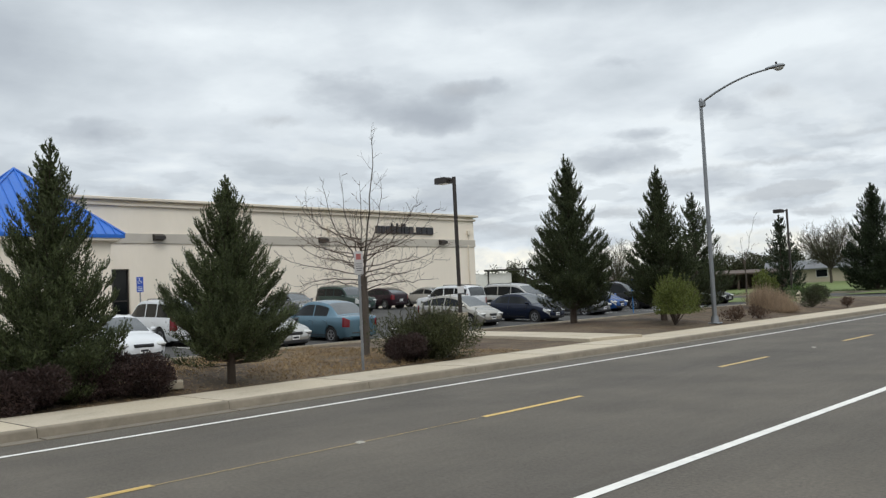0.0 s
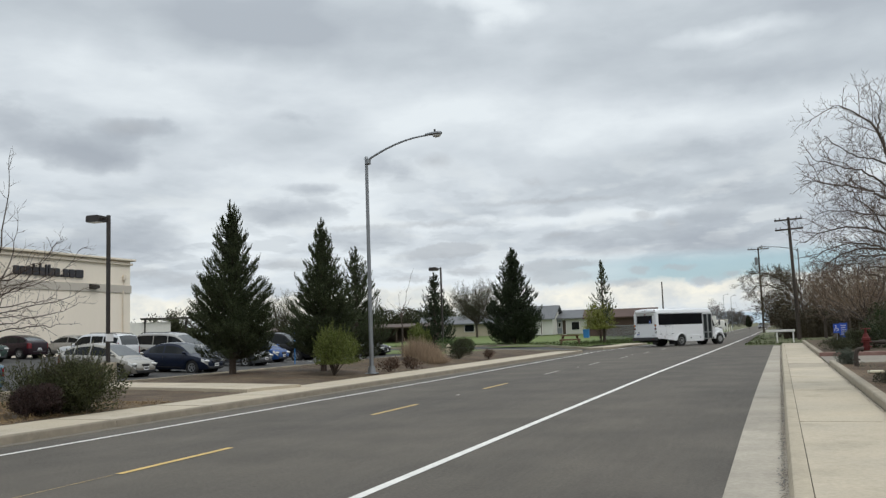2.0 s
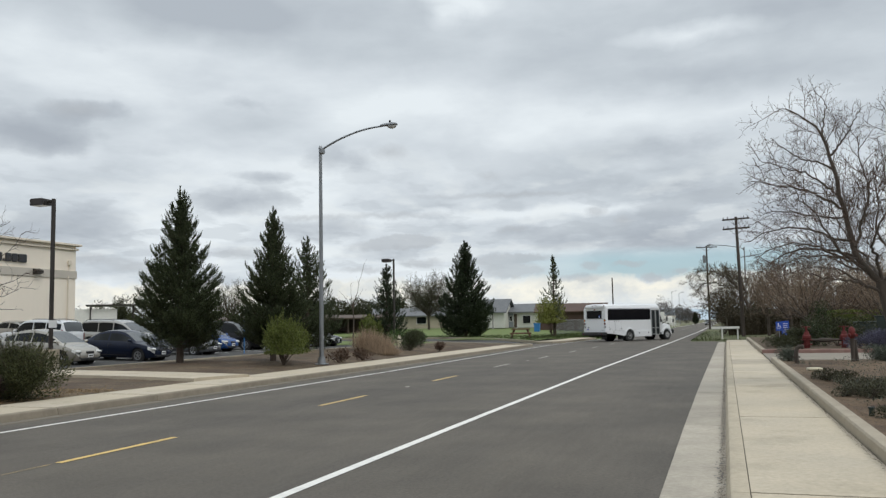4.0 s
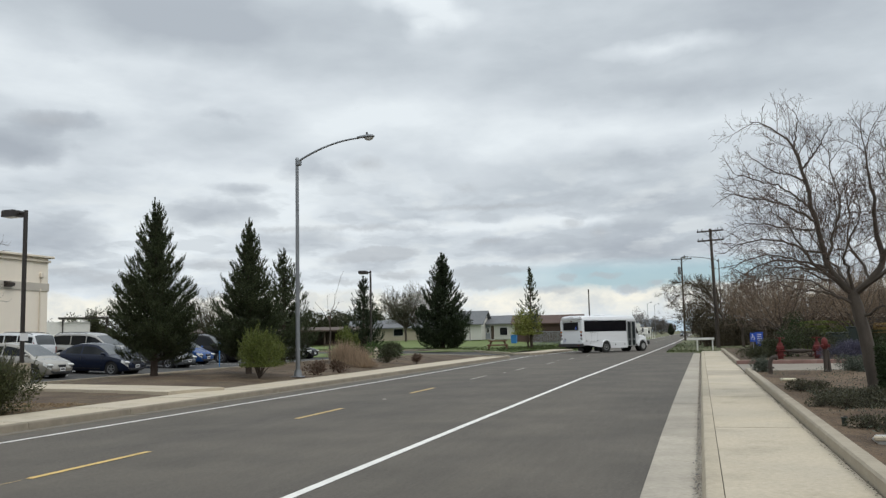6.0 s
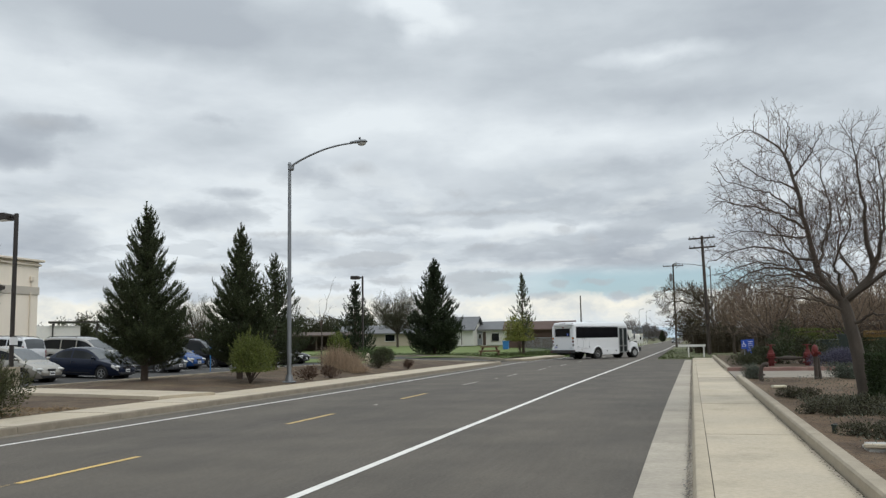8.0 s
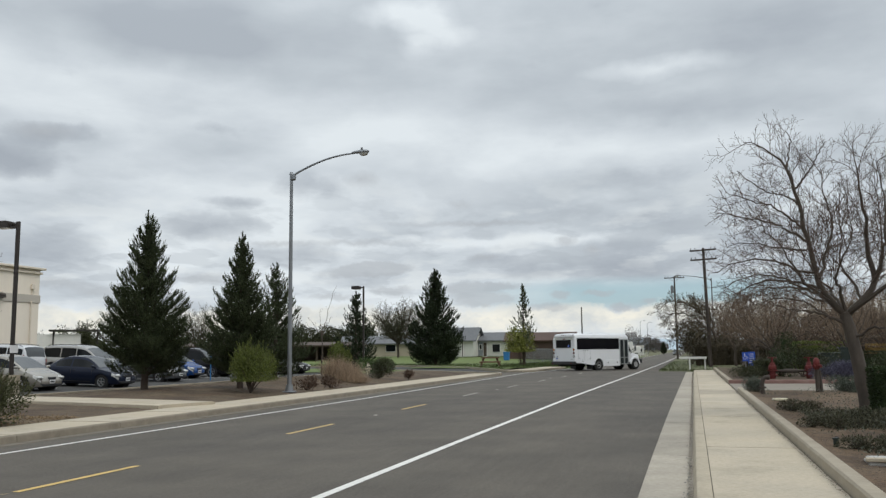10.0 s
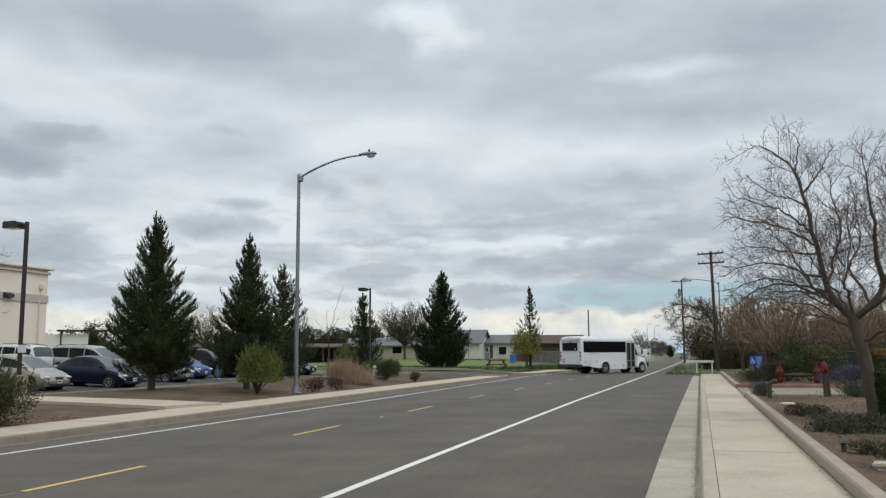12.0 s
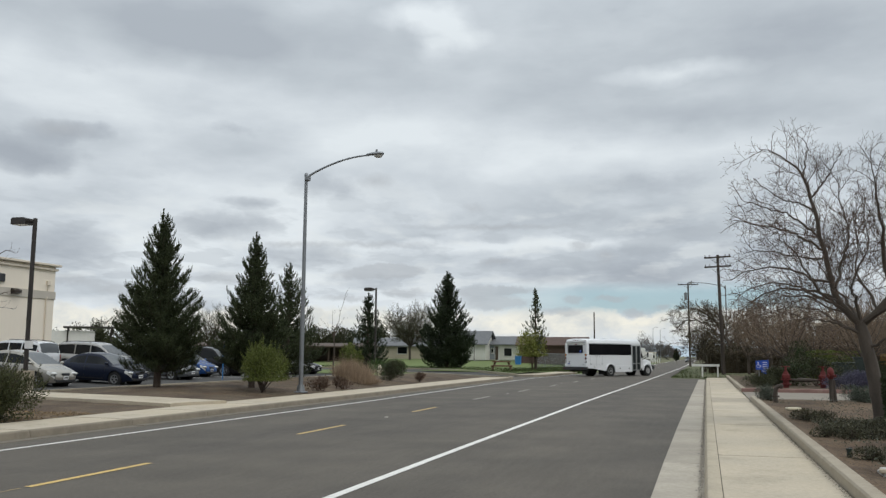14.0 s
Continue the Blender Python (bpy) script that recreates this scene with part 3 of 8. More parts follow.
# ---- mesh tools ----
class Shape:
    """Vertices and faces that grow into one mesh."""

    def __init__(self):
        self.v, self.f = [], []

    def add(self, verts, faces):
        k = len(self.v)
        self.v += [tuple(p) for p in verts]
        self.f += [tuple(i + k for i in f) for f in faces]
        return self

    def box(self, cx, cy, cz, sx, sy, sz, turn=None, bevel=0.0):
        """A box by centre and size, its upright and top edges cut off by bevel."""
        x, y, z, b = sx / 2, sy / 2, sz / 2, min(bevel, sx * 0.45, sy * 0.45, sz * 0.45)
        if b <= 0:
            vs = [(-x, -y, -z), (x, -y, -z), (x, y, -z), (-x, y, -z), (-x, -y, z), (x, -y, z), (x, y, z), (-x, y, z)]
            fs = [(3, 2, 1, 0), (4, 5, 6, 7), (0, 1, 5, 4), (1, 2, 6, 5), (2, 3, 7, 6), (3, 0, 4, 7)]
        else:
            ring = lambda a, c: [(-a + b, -c), (a - b, -c), (a, -c + b), (a, c - b), (a - b, c), (-a + b, c), (-a, c - b), (-a, -c + b)]
            vs = [(px, py, -z + b) for px, py in ring(x, y)] + [(px, py, z - b) for px, py in ring(x, y)]
            top = [(px * (x - b) / x, py * (y - b) / y, z) for px, py in ring(x, y)]
            low = [(px * (x - b) / x, py * (y - b) / y, -z) for px, py in ring(x, y)]
            vs += top + low
            fs = [(i, (i + 1) % 8, 8 + (i + 1) % 8, 8 + i) for i in range(8)]
            fs += [(8 + i, 8 + (i + 1) % 8, 16 + (i + 1) % 8, 16 + i) for i in range(8)]
            fs += [(24 + i, 24 + (i + 1) % 8, (i + 1) % 8, i) for i in range(8)]
            fs += [tuple(range(16, 24)), tuple(range(31, 23, -1))]
        m = turn or Matrix.Identity(4)
        return self.add([tuple(m @ Vector(p) + Vector((cx, cy, cz))) for p in vs], fs)

    def rod(self, a, b, r0, r1=None, n=8, caps=True):
        """A tapered round bar from a to b."""
        a, b = Vector(a), Vector(b)
        r1 = r0 if r1 is None else r1
        d = (b - a)
        if d.length < 1e-6:
            return self
        d.normalize()
        u = d.orthogonal().normalized()
        w = d.cross(u)
        vs = []
        for p, r in ((a, r0), (b, r1)):
            vs += [tuple(p + (u * math.cos(2 * math.pi * i / n) + w * math.sin(2 * math.pi * i / n)) * r) for i in range(n)]
        fs = [(i, (i + 1) % n, n + (i + 1) % n, n + i) for i in range(n)]
        if caps:
            fs += [tuple(range(n - 1, -1, -1)), tuple(range(n, 2 * n))]
        return self.add(vs, fs)

    def pipe(self, pts, radii, n=8):
        """A bent round bar through points."""
        pts = [Vector(p) for p in pts]
        if isinstance(radii, (int, float)):
            radii = [radii] * len(pts)
        vs, fs, u = [], [], None
        for i, p in enumerate(pts):
            d = (pts[min(i + 1, len(pts) - 1)] - pts[max(i - 1, 0)]).normalized()
            u = d.orthogonal().normalized() if u is None else (u - d * u.dot(d)).normalized()
            w = d.cross(u)
            vs += [tuple(p + (u * math.cos(2 * math.pi * k / n) + w * math.sin(2 * math.pi * k / n)) * radii[i]) for k in range(n)]
        for i in range(len(pts) - 1):
            fs += [(i * n + k, i * n + (k + 1) % n, (i + 1) * n + (k + 1) % n, (i + 1) * n + k) for k in range(n)]
        fs += [tuple(range(n - 1, -1, -1)), tuple(range((len(pts) - 1) * n, len(pts) * n))]
        return self.add(vs, fs)

    def prism(self, outline, axis, a, b):
        """An outline of two coordinates drawn out along axis from a to b."""
        put = {"x": lambda p, t: (t, p[0], p[1]), "y": lambda p, t: (p[0], t, p[1]), "z": lambda p, t: (p[0], p[1], t)}[axis]
        n = len(outline)
        vs = [put(p, a) for p in outline] + [put(p, b) for p in outline]
        fs = [(i, (i + 1) % n, n + (i + 1) % n, n + i) for i in range(n)] + [tuple(range(n - 1, -1, -1)), tuple(range(n, 2 * n))]
        return self.add(vs, fs)

    def rings(self, sections, closed=True, caps=True):
        """A skin over rows of points."""
        n, vs, fs = len(sections[0]), [p for s in sections for p in s], []
        for i in range(len(sections) - 1):
            for k in range(n if closed else n - 1):
                fs.append((i * n + k, i * n + (k + 1) % n, (i + 1) * n + (k + 1) % n, (i + 1) * n + k))
        if caps:
            fs += [tuple(range(n - 1, -1, -1)), tuple(range((len(sections) - 1) * n, len(sections) * n))]
        return self.add(vs, fs)

    def moved(self, m):
        self.v = [tuple(m @ Vector(p)) for p in self.v]
        return self

    def mesh(self, name, material, smooth=None):
        me = bpy.data.meshes.new(name)
        me.from_pydata(self.v, [], self.f)
        if material:
            me.materials.append(material)
        me.update()
        if smooth is not None:
            bm = bmesh.new()
            bm.from_mesh(me)
            bmesh.ops.remove_doubles(bm, verts=bm.verts, dist=1e-5)
            bmesh.ops.recalc_face_normals(bm, faces=bm.faces)
            bm.to_mesh(me)
            bm.free()
            me.polygons.foreach_set("use_smooth", [True] * len(me.polygons))
            me.set_sharp_from_angle(angle=radians(smooth))
        return me


def part(name, shape, material, parent, label="", smooth=None):
    """One mesh as a piece of a thing."""
    ob = new(name, shape.mesh(name, material, smooth))
    ob.parent = parent
    return tagged(ob, label)


def thing(name, label, category, at=None, group="", kind=""):
    ob = new(name)
    ob.empty_display_size = 0.2
    if at is not None:
        ob.matrix_basis = at
    return tagged(ob, label, category, group, kind)


def solo(name, shape, material, label, category, at=None, group="", kind="", smooth=None):
    ob = new(name, shape.mesh(name, material, smooth))
    if at is not None:
        ob.matrix_basis = at
    return tagged(ob, label, category, group, kind)


def fuzz(p, amp, scale, seed=0.0):
    return noise.noise(Vector((p[0] * scale + seed, p[1] * scale, (p[2] if len(p) > 2 else 0) * scale))) * amp


# ---- ground, road, pavements ----
def sheet(name, outline, z, material, label, category, thick=0.0):
    s = Shape()
    if thick:
        s.prism(outline, "z", z - thick, z)
    else:
        s.add([(x, y, z) for x, y in outline], [tuple(range(len(outline)))])
    return solo(name, s, material, label, category, kind="structure")


def ribbon(name, left, right, z, material, label, category):
    """A level strip between two lines of (x, y)."""
    s = Shape()
    n = len(left)
    s.add([(x, y, z) for x, y in left] + [(x, y, z) for x, y in right], [(i, n + i, n + i + 1, i + 1) for i in range(n - 1)])
    return solo(name, s, material, label, category, kind="structure")


ground = Shape()
edges = [-3000, -1200, -500, -220, -120, -60, -20, 0, 20, 60, 120, 220, 500, 1200, 3000]
ground.add([(x, y, -0.08) for y in edges for x in edges], [(j * 15 + i, j * 15 + i + 1, j * 15 + i + 16, j * 15 + i + 15) for j in range(14) for i in range(14)])
solo("ground", ground, FIELD, "flat green and tan field reaching to the horizon", "ground", kind="structure")

ribbon("road", [(-12.18, -80), (-12.18, 55), (-13.3, 58.5), (-14.3, 63.5), (-12.4, 64.2), (-11.0, 76), (-9.9, 95), (-9.3, 145), (-9.3, 900)],
       [(-0.3, -80), (-0.3, 55), (-0.3, 58.5), (-0.3, 62), (-0.3, 64.5), (-2.4, 65.2), (-2.5, 95), (-2.3, 145), (-2.3, 900)], 0.0, ASPHALT,
       "worn grey asphalt two-lane road running straight ahead", "road")


def painted(name, pts, width, material, label):
    left = [(x - width / 2, y) for x, y in pts]
    right = [(x + width / 2, y) for x, y in pts]
    return ribbon(name, left, right, 0.006, material, label, "road marking")


painted("edge_line", [(-4.11, -40), (-4.11, 15), (-4.05, 30), (-3.75, 52), (-3.46, 76), (-3.1, 110), (-2.9, 160), (-2.9, 500)], 0.13, WHITE_LINE, "solid white painted edge line on the asphalt")
painted("edge_line", [(-11.15, -40), (-11.18, 28), (-11.55, 52), (-11.7, 60), (-10.6, 72), (-9.6, 92), (-9.05, 145), (-9.0, 500)], 0.11, WHITE_LINE, "thin white painted edge line near the far kerb")
for i in range(-3, 24):
    y0 = 8.6 + 7.27 * i
    if i < 3:
        x0, m, w = -7.86 - 0.05 * max(i, 0), YELLOW_LINE if i < 1 else PALE_LINE, "faded yellow painted centre dash"
    else:
        x0, m, w = -7.95 + 0.02 * (y0 - 37), WORN_LINE, "pale worn centre dash"
        x0 = min(x0, -6.2)
    tagged(painted("centre_dash", [(x0, y0), (x0 - 0.03, y0 + 2.4)], 0.11, m, w), group="centre dashes")
s = Shape()
s.add([(-7.91, 6.3, 0.004), (-7.81, 6.3, 0.004), (-7.81, 6.4, 0.004), (-7.91, 6.4, 0.004), (-7.89, 6.32, 0.022), (-7.83, 6.32, 0.022), (-7.83, 6.38, 0.022), (-7.89, 6.38, 0.022)],
      [(0, 1, 5, 4), (1, 2, 6, 5), (2, 3, 7, 6), (3, 0, 4, 7), (4, 5, 6, 7)])
marker = solo("lane_marker", s, WORN_LINE, "small pale raised reflector stuck to the asphalt", "road marker", group="lane markers")
for k in (1, 2, 3):
    copy_thing(marker, pose(-0.04 * k, 14.54 * k, 0))
painted("ghost_line", [(-7.9, -12), (-7.87, 8.5)], 0.016, PALE_LINE, "thin worn guide line along the centre")

# the lot and its drive


def lot_height(x, y):
    """The lot climbs gently from the planting strip to the store."""
    level = min(1.0, max(0.0, (60 - y) / 14))
    return 0.06 + level * (0.05 + 0.042 * min(20.0, max(0.0, -26.2 - x)))


drive = sheet("lot_drive", [(-13.4, 58.2), (-13.5, 63.6), (-15, 65.0), (-20.5, 77.3), (-24, 83), (-28, 86), (-36, 88), (-60, 89.5), (-130, 91.5), (-130, 81), (-60, 79.8), (-34, 77.4), (-28.7, 73.7), (-20, 64.5), (-16, 60.5), (-14.5, 58.9)], 0.05, LOT_ASPHALT,
              "grey asphalt drive from the road to the lot", "driveway")
s = Shape()
xs, ys = [-130, -70, -60, -50, -46.2, -42, -38, -34, -30, -24.1], [-30 + 3 * i for i in range(32)]
s.add([(x, y, lot_height(x, y)) for y in ys for x in xs], [(j * 10 + i, j * 10 + i + 1, j * 10 + i + 11, j * 10 + i + 10) for j in range(31) for i in range(9)])
solo("parking_lot", s, LOT_ASPHALT, "patched grey asphalt parking lot rising to the store", "parking lot", kind="structure")
for i in range(19):
    yy = 2 + 2.75 * i
    s = Shape()
    pts = [(x, yy + d, lot_height(x, yy) + 0.008) for x in (-29.6, -24.5) for d in (-0.05, 0.05)]
    s.add(pts, [(0, 2, 3, 1)])
    solo("stall_line", s, WHITE_LINE, "white painted parking stall line", "road marking", group="stall lines", kind="structure")


# planting strip beside the lot, with low mounds
def strip_height(x, y):
    h = 0.13
    for mx, my, mr, mh in ((-19, 29.5, 6.5, 0.20), (-18.5, 40, 6, 0.34), (-18, 8, 5, 0.25), (-17, 47, 4, 0.2), (-18, 53.5, 5.5, 0.26)):
        d = math.hypot((x - mx) * 1.15, (y - my) * 0.75) / mr
        h += mh * max(0.0, 1 - d * d) ** 2
    h += fuzz((x, y), 0.05, 0.8) + fuzz((x, y), 0.02, 3.0, 7)
    e = min(1.0, max(0.0, (-14.05 - x) / 1.0), max(0.0, (x + 23.95) / 1.0))
    return 0.12 + (h - 0.12) * e


def relief(name, x0, x1, y0, y1, step, height, material, label, category, skip=None):
    nx, ny = int((x1 - x0) / step) + 1, int((y1 - y0) / step) + 1
    s = Shape()
    vs = [(x0 + (x1 - x0) * i / (nx - 1), y0 + (y1 - y0) * j / (ny - 1)) for j in range(ny) for i in range(nx)]
    fs = [(j * nx + i, j * nx + i + 1, (j + 1) * nx + i + 1, (j + 1) * nx + i) for j in range(ny - 1) for i in range(nx - 1)]
    if skip:
        fs = [f for f in fs if not skip(*vs[f[0]])]
    s.add([(x, y, height(x, y)) for x, y in vs], fs)
    ob = solo(name, s, material, label, category, kind="structure")
    ob.data.polygons.foreach_set("use_smooth", [True] * len(ob.data.polygons))
    return ob


relief("planting_strip", -23.95, -14.05, -30, 58.4, 0.5, strip_height, DIRT, "bare brown soil planting strip with low mounds", "planting bed")


def bed_height(x, y):
    h = 0.22 + fuzz((x, y), 0.08, 0.5, 3) + fuzz((x, y), 0.04, 2.0, 9) + fuzz((x, y), 0.02, 6.0, 5)
    e = min(1.0, max(0.0, (x - 1.66) / 0.6))
    return 0.25 + (h - 0.25) * e


relief("planting_bed", 1.66, 14.0, -12, 31.0, 0.4, bed_height, BED_SOIL, "mulched brown soil bed behind the low kerb wall", "planting bed")
relief("planting_bed", 1.68, 26.0, 38.2, 64.0, 0.8, lambda x, y: bed_height(x, y) + 0.05, DIRT, "brown soil bed with shrubs beyond the drive", "planting bed")
sheet("drive", [(1.5, 31.0), (40, 31.0), (40, 38.2), (1.5, 38.2)], 0.147, DRIVE, "concrete drive crossing the pavement, coloured darker for shade", "driveway", 0.2)
s = Shape().box(13.98, 38.22, 0.15, 25, 0.2, 0.3, bevel=0.02)
solo("red_kerb", s, RED_KERB, "faded red painted concrete kerb along the drive", "kerb", kind="structure")
relief("grass_verge", -2.35, 30, 64.6, 150, 1.2, lambda x, y: -0.02 + (0.05 + 0.1 * min(1, (x + 2.35) / 2) + fuzz((x, y), 0.08, 0.4)) * min(1, (y - 64.6) / 1.2), VERGE, "rough green grass verge beside the road", "grass verge")
relief("grass_verge", -26, -9.9, 76, 200, 1.5, lambda x, y: 0.0 + 0.12 * min(1, max(0, (-10.8 - x)) / 2) + fuzz((x, y), 0.06, 0.4), LAWN, "green grass verge beside the far road", "grass verge")


sheet("grass_patch", [(-26.2, 58.2), (-14.9, 58.3), (-16, 60.3), (-20, 64.3), (-28.7, 73.5), (-34, 77.2), (-60, 79.6), (-60, 62.9), (-26.2, 62.9)], 0.105, LAWN, "rough green grass between the lot and its drive", "grass")


def lawn_edge(x):
    pts = ((-130, 92), (-60, 90), (-36, 88.5), (-28, 86.5), (-24, 83.5), (-20.5, 77.8), (-14.2, 65.5))
    for (xa, ya), (xb, yb) in zip(pts, pts[1:]):
        if xa <= x <= xb:
            return ya + (yb - ya) * (x - xa) / (xb - xa)
    return 65.5


s = Shape()
cols = [-125 + 2.5 * i for i in range(45)]
rows = 16
s.add([(x, lawn_edge(x) + (j / (rows - 1)) * (138 - lawn_edge(x)), 0.14 + 0.8 * j / (rows - 1) * min(1.0, max(0.0, (-15.5 - x) / 8.5)) + fuzz((x, j * 2), 0.05, 0.3)) for x in cols for j in range(rows)],
      [(i * rows + j, (i + 1) * rows + j, (i + 1) * rows + j + 1, i * rows + j + 1) for i in range(len(cols) - 1) for j in range(rows - 1)])
solo("lawn", s, LAWN, "green mown lawn in front of the far houses", "lawn", kind="structure")
s = Shape()
pts = [(x, lawn_edge(x)) for x in (-110, -90, -75, -60, -52, -44, -36, -28, -20.5, -17, -14.2)]
for (xa, ya), (xb, yb) in zip(pts, pts[1:]):
    d = Vector((xb - xa, yb - ya, 0))
    n = Vector((-d.y, d.x, 0)).normalized() * 0.09
    s.add([(xa + n.x, ya + n.y, 0.0), (xb + n.x, yb + n.y, 0.0), (xb - n.x, yb - n.y, 0.0), (xa - n.x, ya - n.y, 0.0),
           (xa + n.x, ya + n.y, 0.2), (xb + n.x, yb + n.y, 0.2), (xb - n.x, yb - n.y, 0.2), (xa - n.x, ya - n.y, 0.2)],
          [(4, 5, 6, 7), (0, 1, 5, 4), (1, 2, 6, 5), (2, 3, 7, 6), (3, 0, 4, 7)])
solo("lawn_kerb", s, KERB, "pale concrete kerb between drive and lawn", "kerb", kind="structure")


# pavements: a piece of the setting with its slabs as parts
def slabs(owner, name, x0, x1, y0, y1, length, z, thick, material, gap=0.04, bevel=0.012):
    n = max(1, round((y1 - y0) / length))
    step = (y1 - y0) / n
    me = Shape().box(0, 0, -thick / 2, x1 - x0, step - gap, thick, bevel=bevel).mesh(name, material)
    for i in range(n):
        ob = new(name, me)
        ob.parent = owner
        ob.location = ((x0 + x1) / 2, y0 + step * (i + 0.5), z + 0.004 * math.sin(i * 7.3))


def kerb_run(owner, x_face, x_back, y0, y1, length, z, material):
    """Kerb stones with a sloped, rounded face."""
    n = max(1, round((y1 - y0) / length))
    step = (y1 - y0) / n
    sgn = 1 if x_back > x_face else -1
    w = abs(x_back - x_face)
    line = [(-w / 2 * sgn, -0.12), (-w / 2 * sgn, 0.0), (-w / 2 * sgn + 0.022 * sgn, z - 0.03), (-w / 2 * sgn + 0.034 * sgn, z - 0.010), (-w / 2 * sgn + 0.055 * sgn, z), (w / 2 * sgn, z), (w / 2 * sgn, -0.12)]
    me = Shape().prism(line, "y", -step / 2 + 0.005, step / 2 - 0.005).mesh("kerb_stone", material)
    for i in range(n):
        ob = new("kerb_stone", me)
        ob.parent = owner
        ob.location = ((x_face + x_back) / 2, y0 + step * (i + 0.5), 0)


pavement_near = thing("pavement_near", "pale concrete pavement with scored joints, beside the road", "pavement", kind="structure")


def joints(owner, x0, x1, y0, y1, length, z):
    """Dirt packed into the joints between slabs."""
    n, s = max(1, round((y1 - y0) / length)), Shape()
    for i in range(n + 1):
        s.box((x0 + x1) / 2, y0 + (y1 - y0) * i / n, z - 0.05, x1 - x0, 0.05, 0.09)
    part("joint_dirt", s, JOINT_DIRT, owner, "dark dirt in the joints")


KERB_DIRT = mat("brown_kerb_dirt", (0.14, 0.105, 0.075), 0.95, vary=0.3, scale=3.0, per_island=0.3)
JOINT_DIRT = mat("joint_dirt", (0.05, 0.04, 0.028), 0.95, vary=0.35, scale=2.0)


def eased(stations, y):
    """A value between stations (y, value)."""
    for (ya, va), (yb, vb) in zip(stations, stations[1:]):
        if y <= yb:
            return va + (vb - va) * max(0.0, (y - ya) / (yb - ya))
    return stations[-1][1]


# the kerb and gutter bear slightly to the right with distance; the slabs beside them narrow
FOOT = [(8, -0.048), (18, -0.028), (28, 0.0), (46, 0.045), (62.4, 0.12)]
LIP = [(10, -0.625), (16, -0.64), (26, -0.60), (36, -0.54), (62.4, -0.39)]
SLAB_ENDS = [-10.8, -4.7, 1.5, 7.75, 13.65, 19.8, 25.6, 29.3, 32.2, 38.2, 44.3, 50.4, 56.5, 62.4]
dirt = Shape()
for ya, yb in zip(SLAB_ENDS, SLAB_ENDS[1:]):
    fa, fb, la, lb, g = eased(FOOT, ya), eased(FOOT, yb), eased(LIP, ya), eased(LIP, yb), 0.022
    slab = [(fa + 0.206, ya + g), (1.45, ya + g), (1.45, yb - g), (fb + 0.206, yb - g)]
    part("slab", Shape().prism(slab, "z", -0.05, 0.15 + 0.003 * math.sin(ya)), APRON if ya == 29.3 else CONCRETE, pavement_near)
    part("gutter", Shape().prism([(la, ya + 0.006), (fa, ya + 0.006), (fb, yb - 0.006), (lb, yb - 0.006)], "z", -0.12, 0.012), GUTTER, pavement_near)
    stone = Shape()
    for y, f in ((ya + 0.004, fa), (yb - 0.004, fb)):
        stone.v += [(f + dx, y, z) for dx, z in ((0.0, -0.12), (0.0, 0.012), (0.030, 0.115), (0.042, 0.14), (0.064, 0.152), (0.197, 0.152), (0.197, -0.12))]
    stone.f += [(i, 7 + i, 8 + i, i + 1) for i in range(6)] + [(6, 13, 7, 0), tuple(range(7)), tuple(range(13, 6, -1))]
    part("kerb_stone", stone, NEAR_KERB, pavement_near, smooth=30)
    dirt.box(0.83, yb, 0.10, 1.22, 0.05, 0.09).add([(fa + 0.19, ya, 0.142), (fa + 0.22, ya, 0.142), (fb + 0.22, yb, 0.142), (fb + 0.19, yb, 0.142)], [(0, 1, 2, 3)])
part("joint_dirt", dirt, JOINT_DIRT, pavement_near, "dark dirt in the joints")
pavement_far = thing("pavement_far", "pale concrete pavement on the far side of the road", "pavement", kind="structure")
slabs(pavement_far, "slab", -14.05, -12.435, -20.0, 56.0, 3.0, 0.15, 0.2, CONCRETE)
joints(pavement_far, -14.04, -12.45, -20.0, 56.0, 3.0, 0.15)
kerb_run(pavement_far, -12.30, -12.43, -20.0, 56.0, 3.0, 0.15, STAINED_KERB)
slabs(pavement_far, "gutter", -12.295, -12.02, -20.0, 56.0, 3.0, 0.012, 0.15, DIRTY_GUTTER, bevel=0.004)


def strip(name, pts, width, z, thick, material, label, category):
    """A kerb or path along a bent line."""
    s, secs = Shape(), []
    for i, (x, y) in enumerate(pts):
        a, b = pts[max(i - 1, 0)], pts[min(i + 1, len(pts) - 1)]
        d = Vector((b[0] - a[0], b[1] - a[1])).normalized()
        nx, ny = -d.y * width / 2, d.x * width / 2
        secs.append([(x - nx, y - ny, z - thick), (x + nx, y + ny, z - thick), (x + nx, y + ny, z - 0.015), (x + nx * 0.9, y + ny * 0.9, z), (x - nx * 0.9, y - ny * 0.9, z), (x - nx, y - ny, z - 0.015)])
    s.rings(secs)
    return solo(name, s, material, label, category, kind="structure")


strip("kerb_return", [(-12.4, 55.8), (-12.45, 56.8), (-12.9, 57.9), (-13.9, 58.6), (-15.8, 60.4), (-20, 64.6), (-28.7, 73.6), (-34, 77.3)], 0.2, 0.17, 0.25, KERB, "curved concrete kerb at the lot drive", "kerb")
strip("kerb_return", [(-14.3, 65.6), (-13.4, 64.2), (-12.4, 64.0), (-11.7, 65.5), (-11.4, 70), (-11.0, 77)], 0.2, 0.15, 0.25, KERB, "curved concrete kerb on the far side of the drive", "kerb")
strip("corner_pavement", [(-14.0, 65.6), (-13.0, 66.0), (-12.5, 70), (-12.2, 78)], 1.6, 0.145, 0.2, CONCRETE, "pale concrete corner pavement", "pavement")
strip("lot_kerb", [(-24.0, -25), (-24.0, 21.6)], 0.16, 0.2, 0.3, KERB, "pale concrete kerb at the edge of the lot", "kerb")
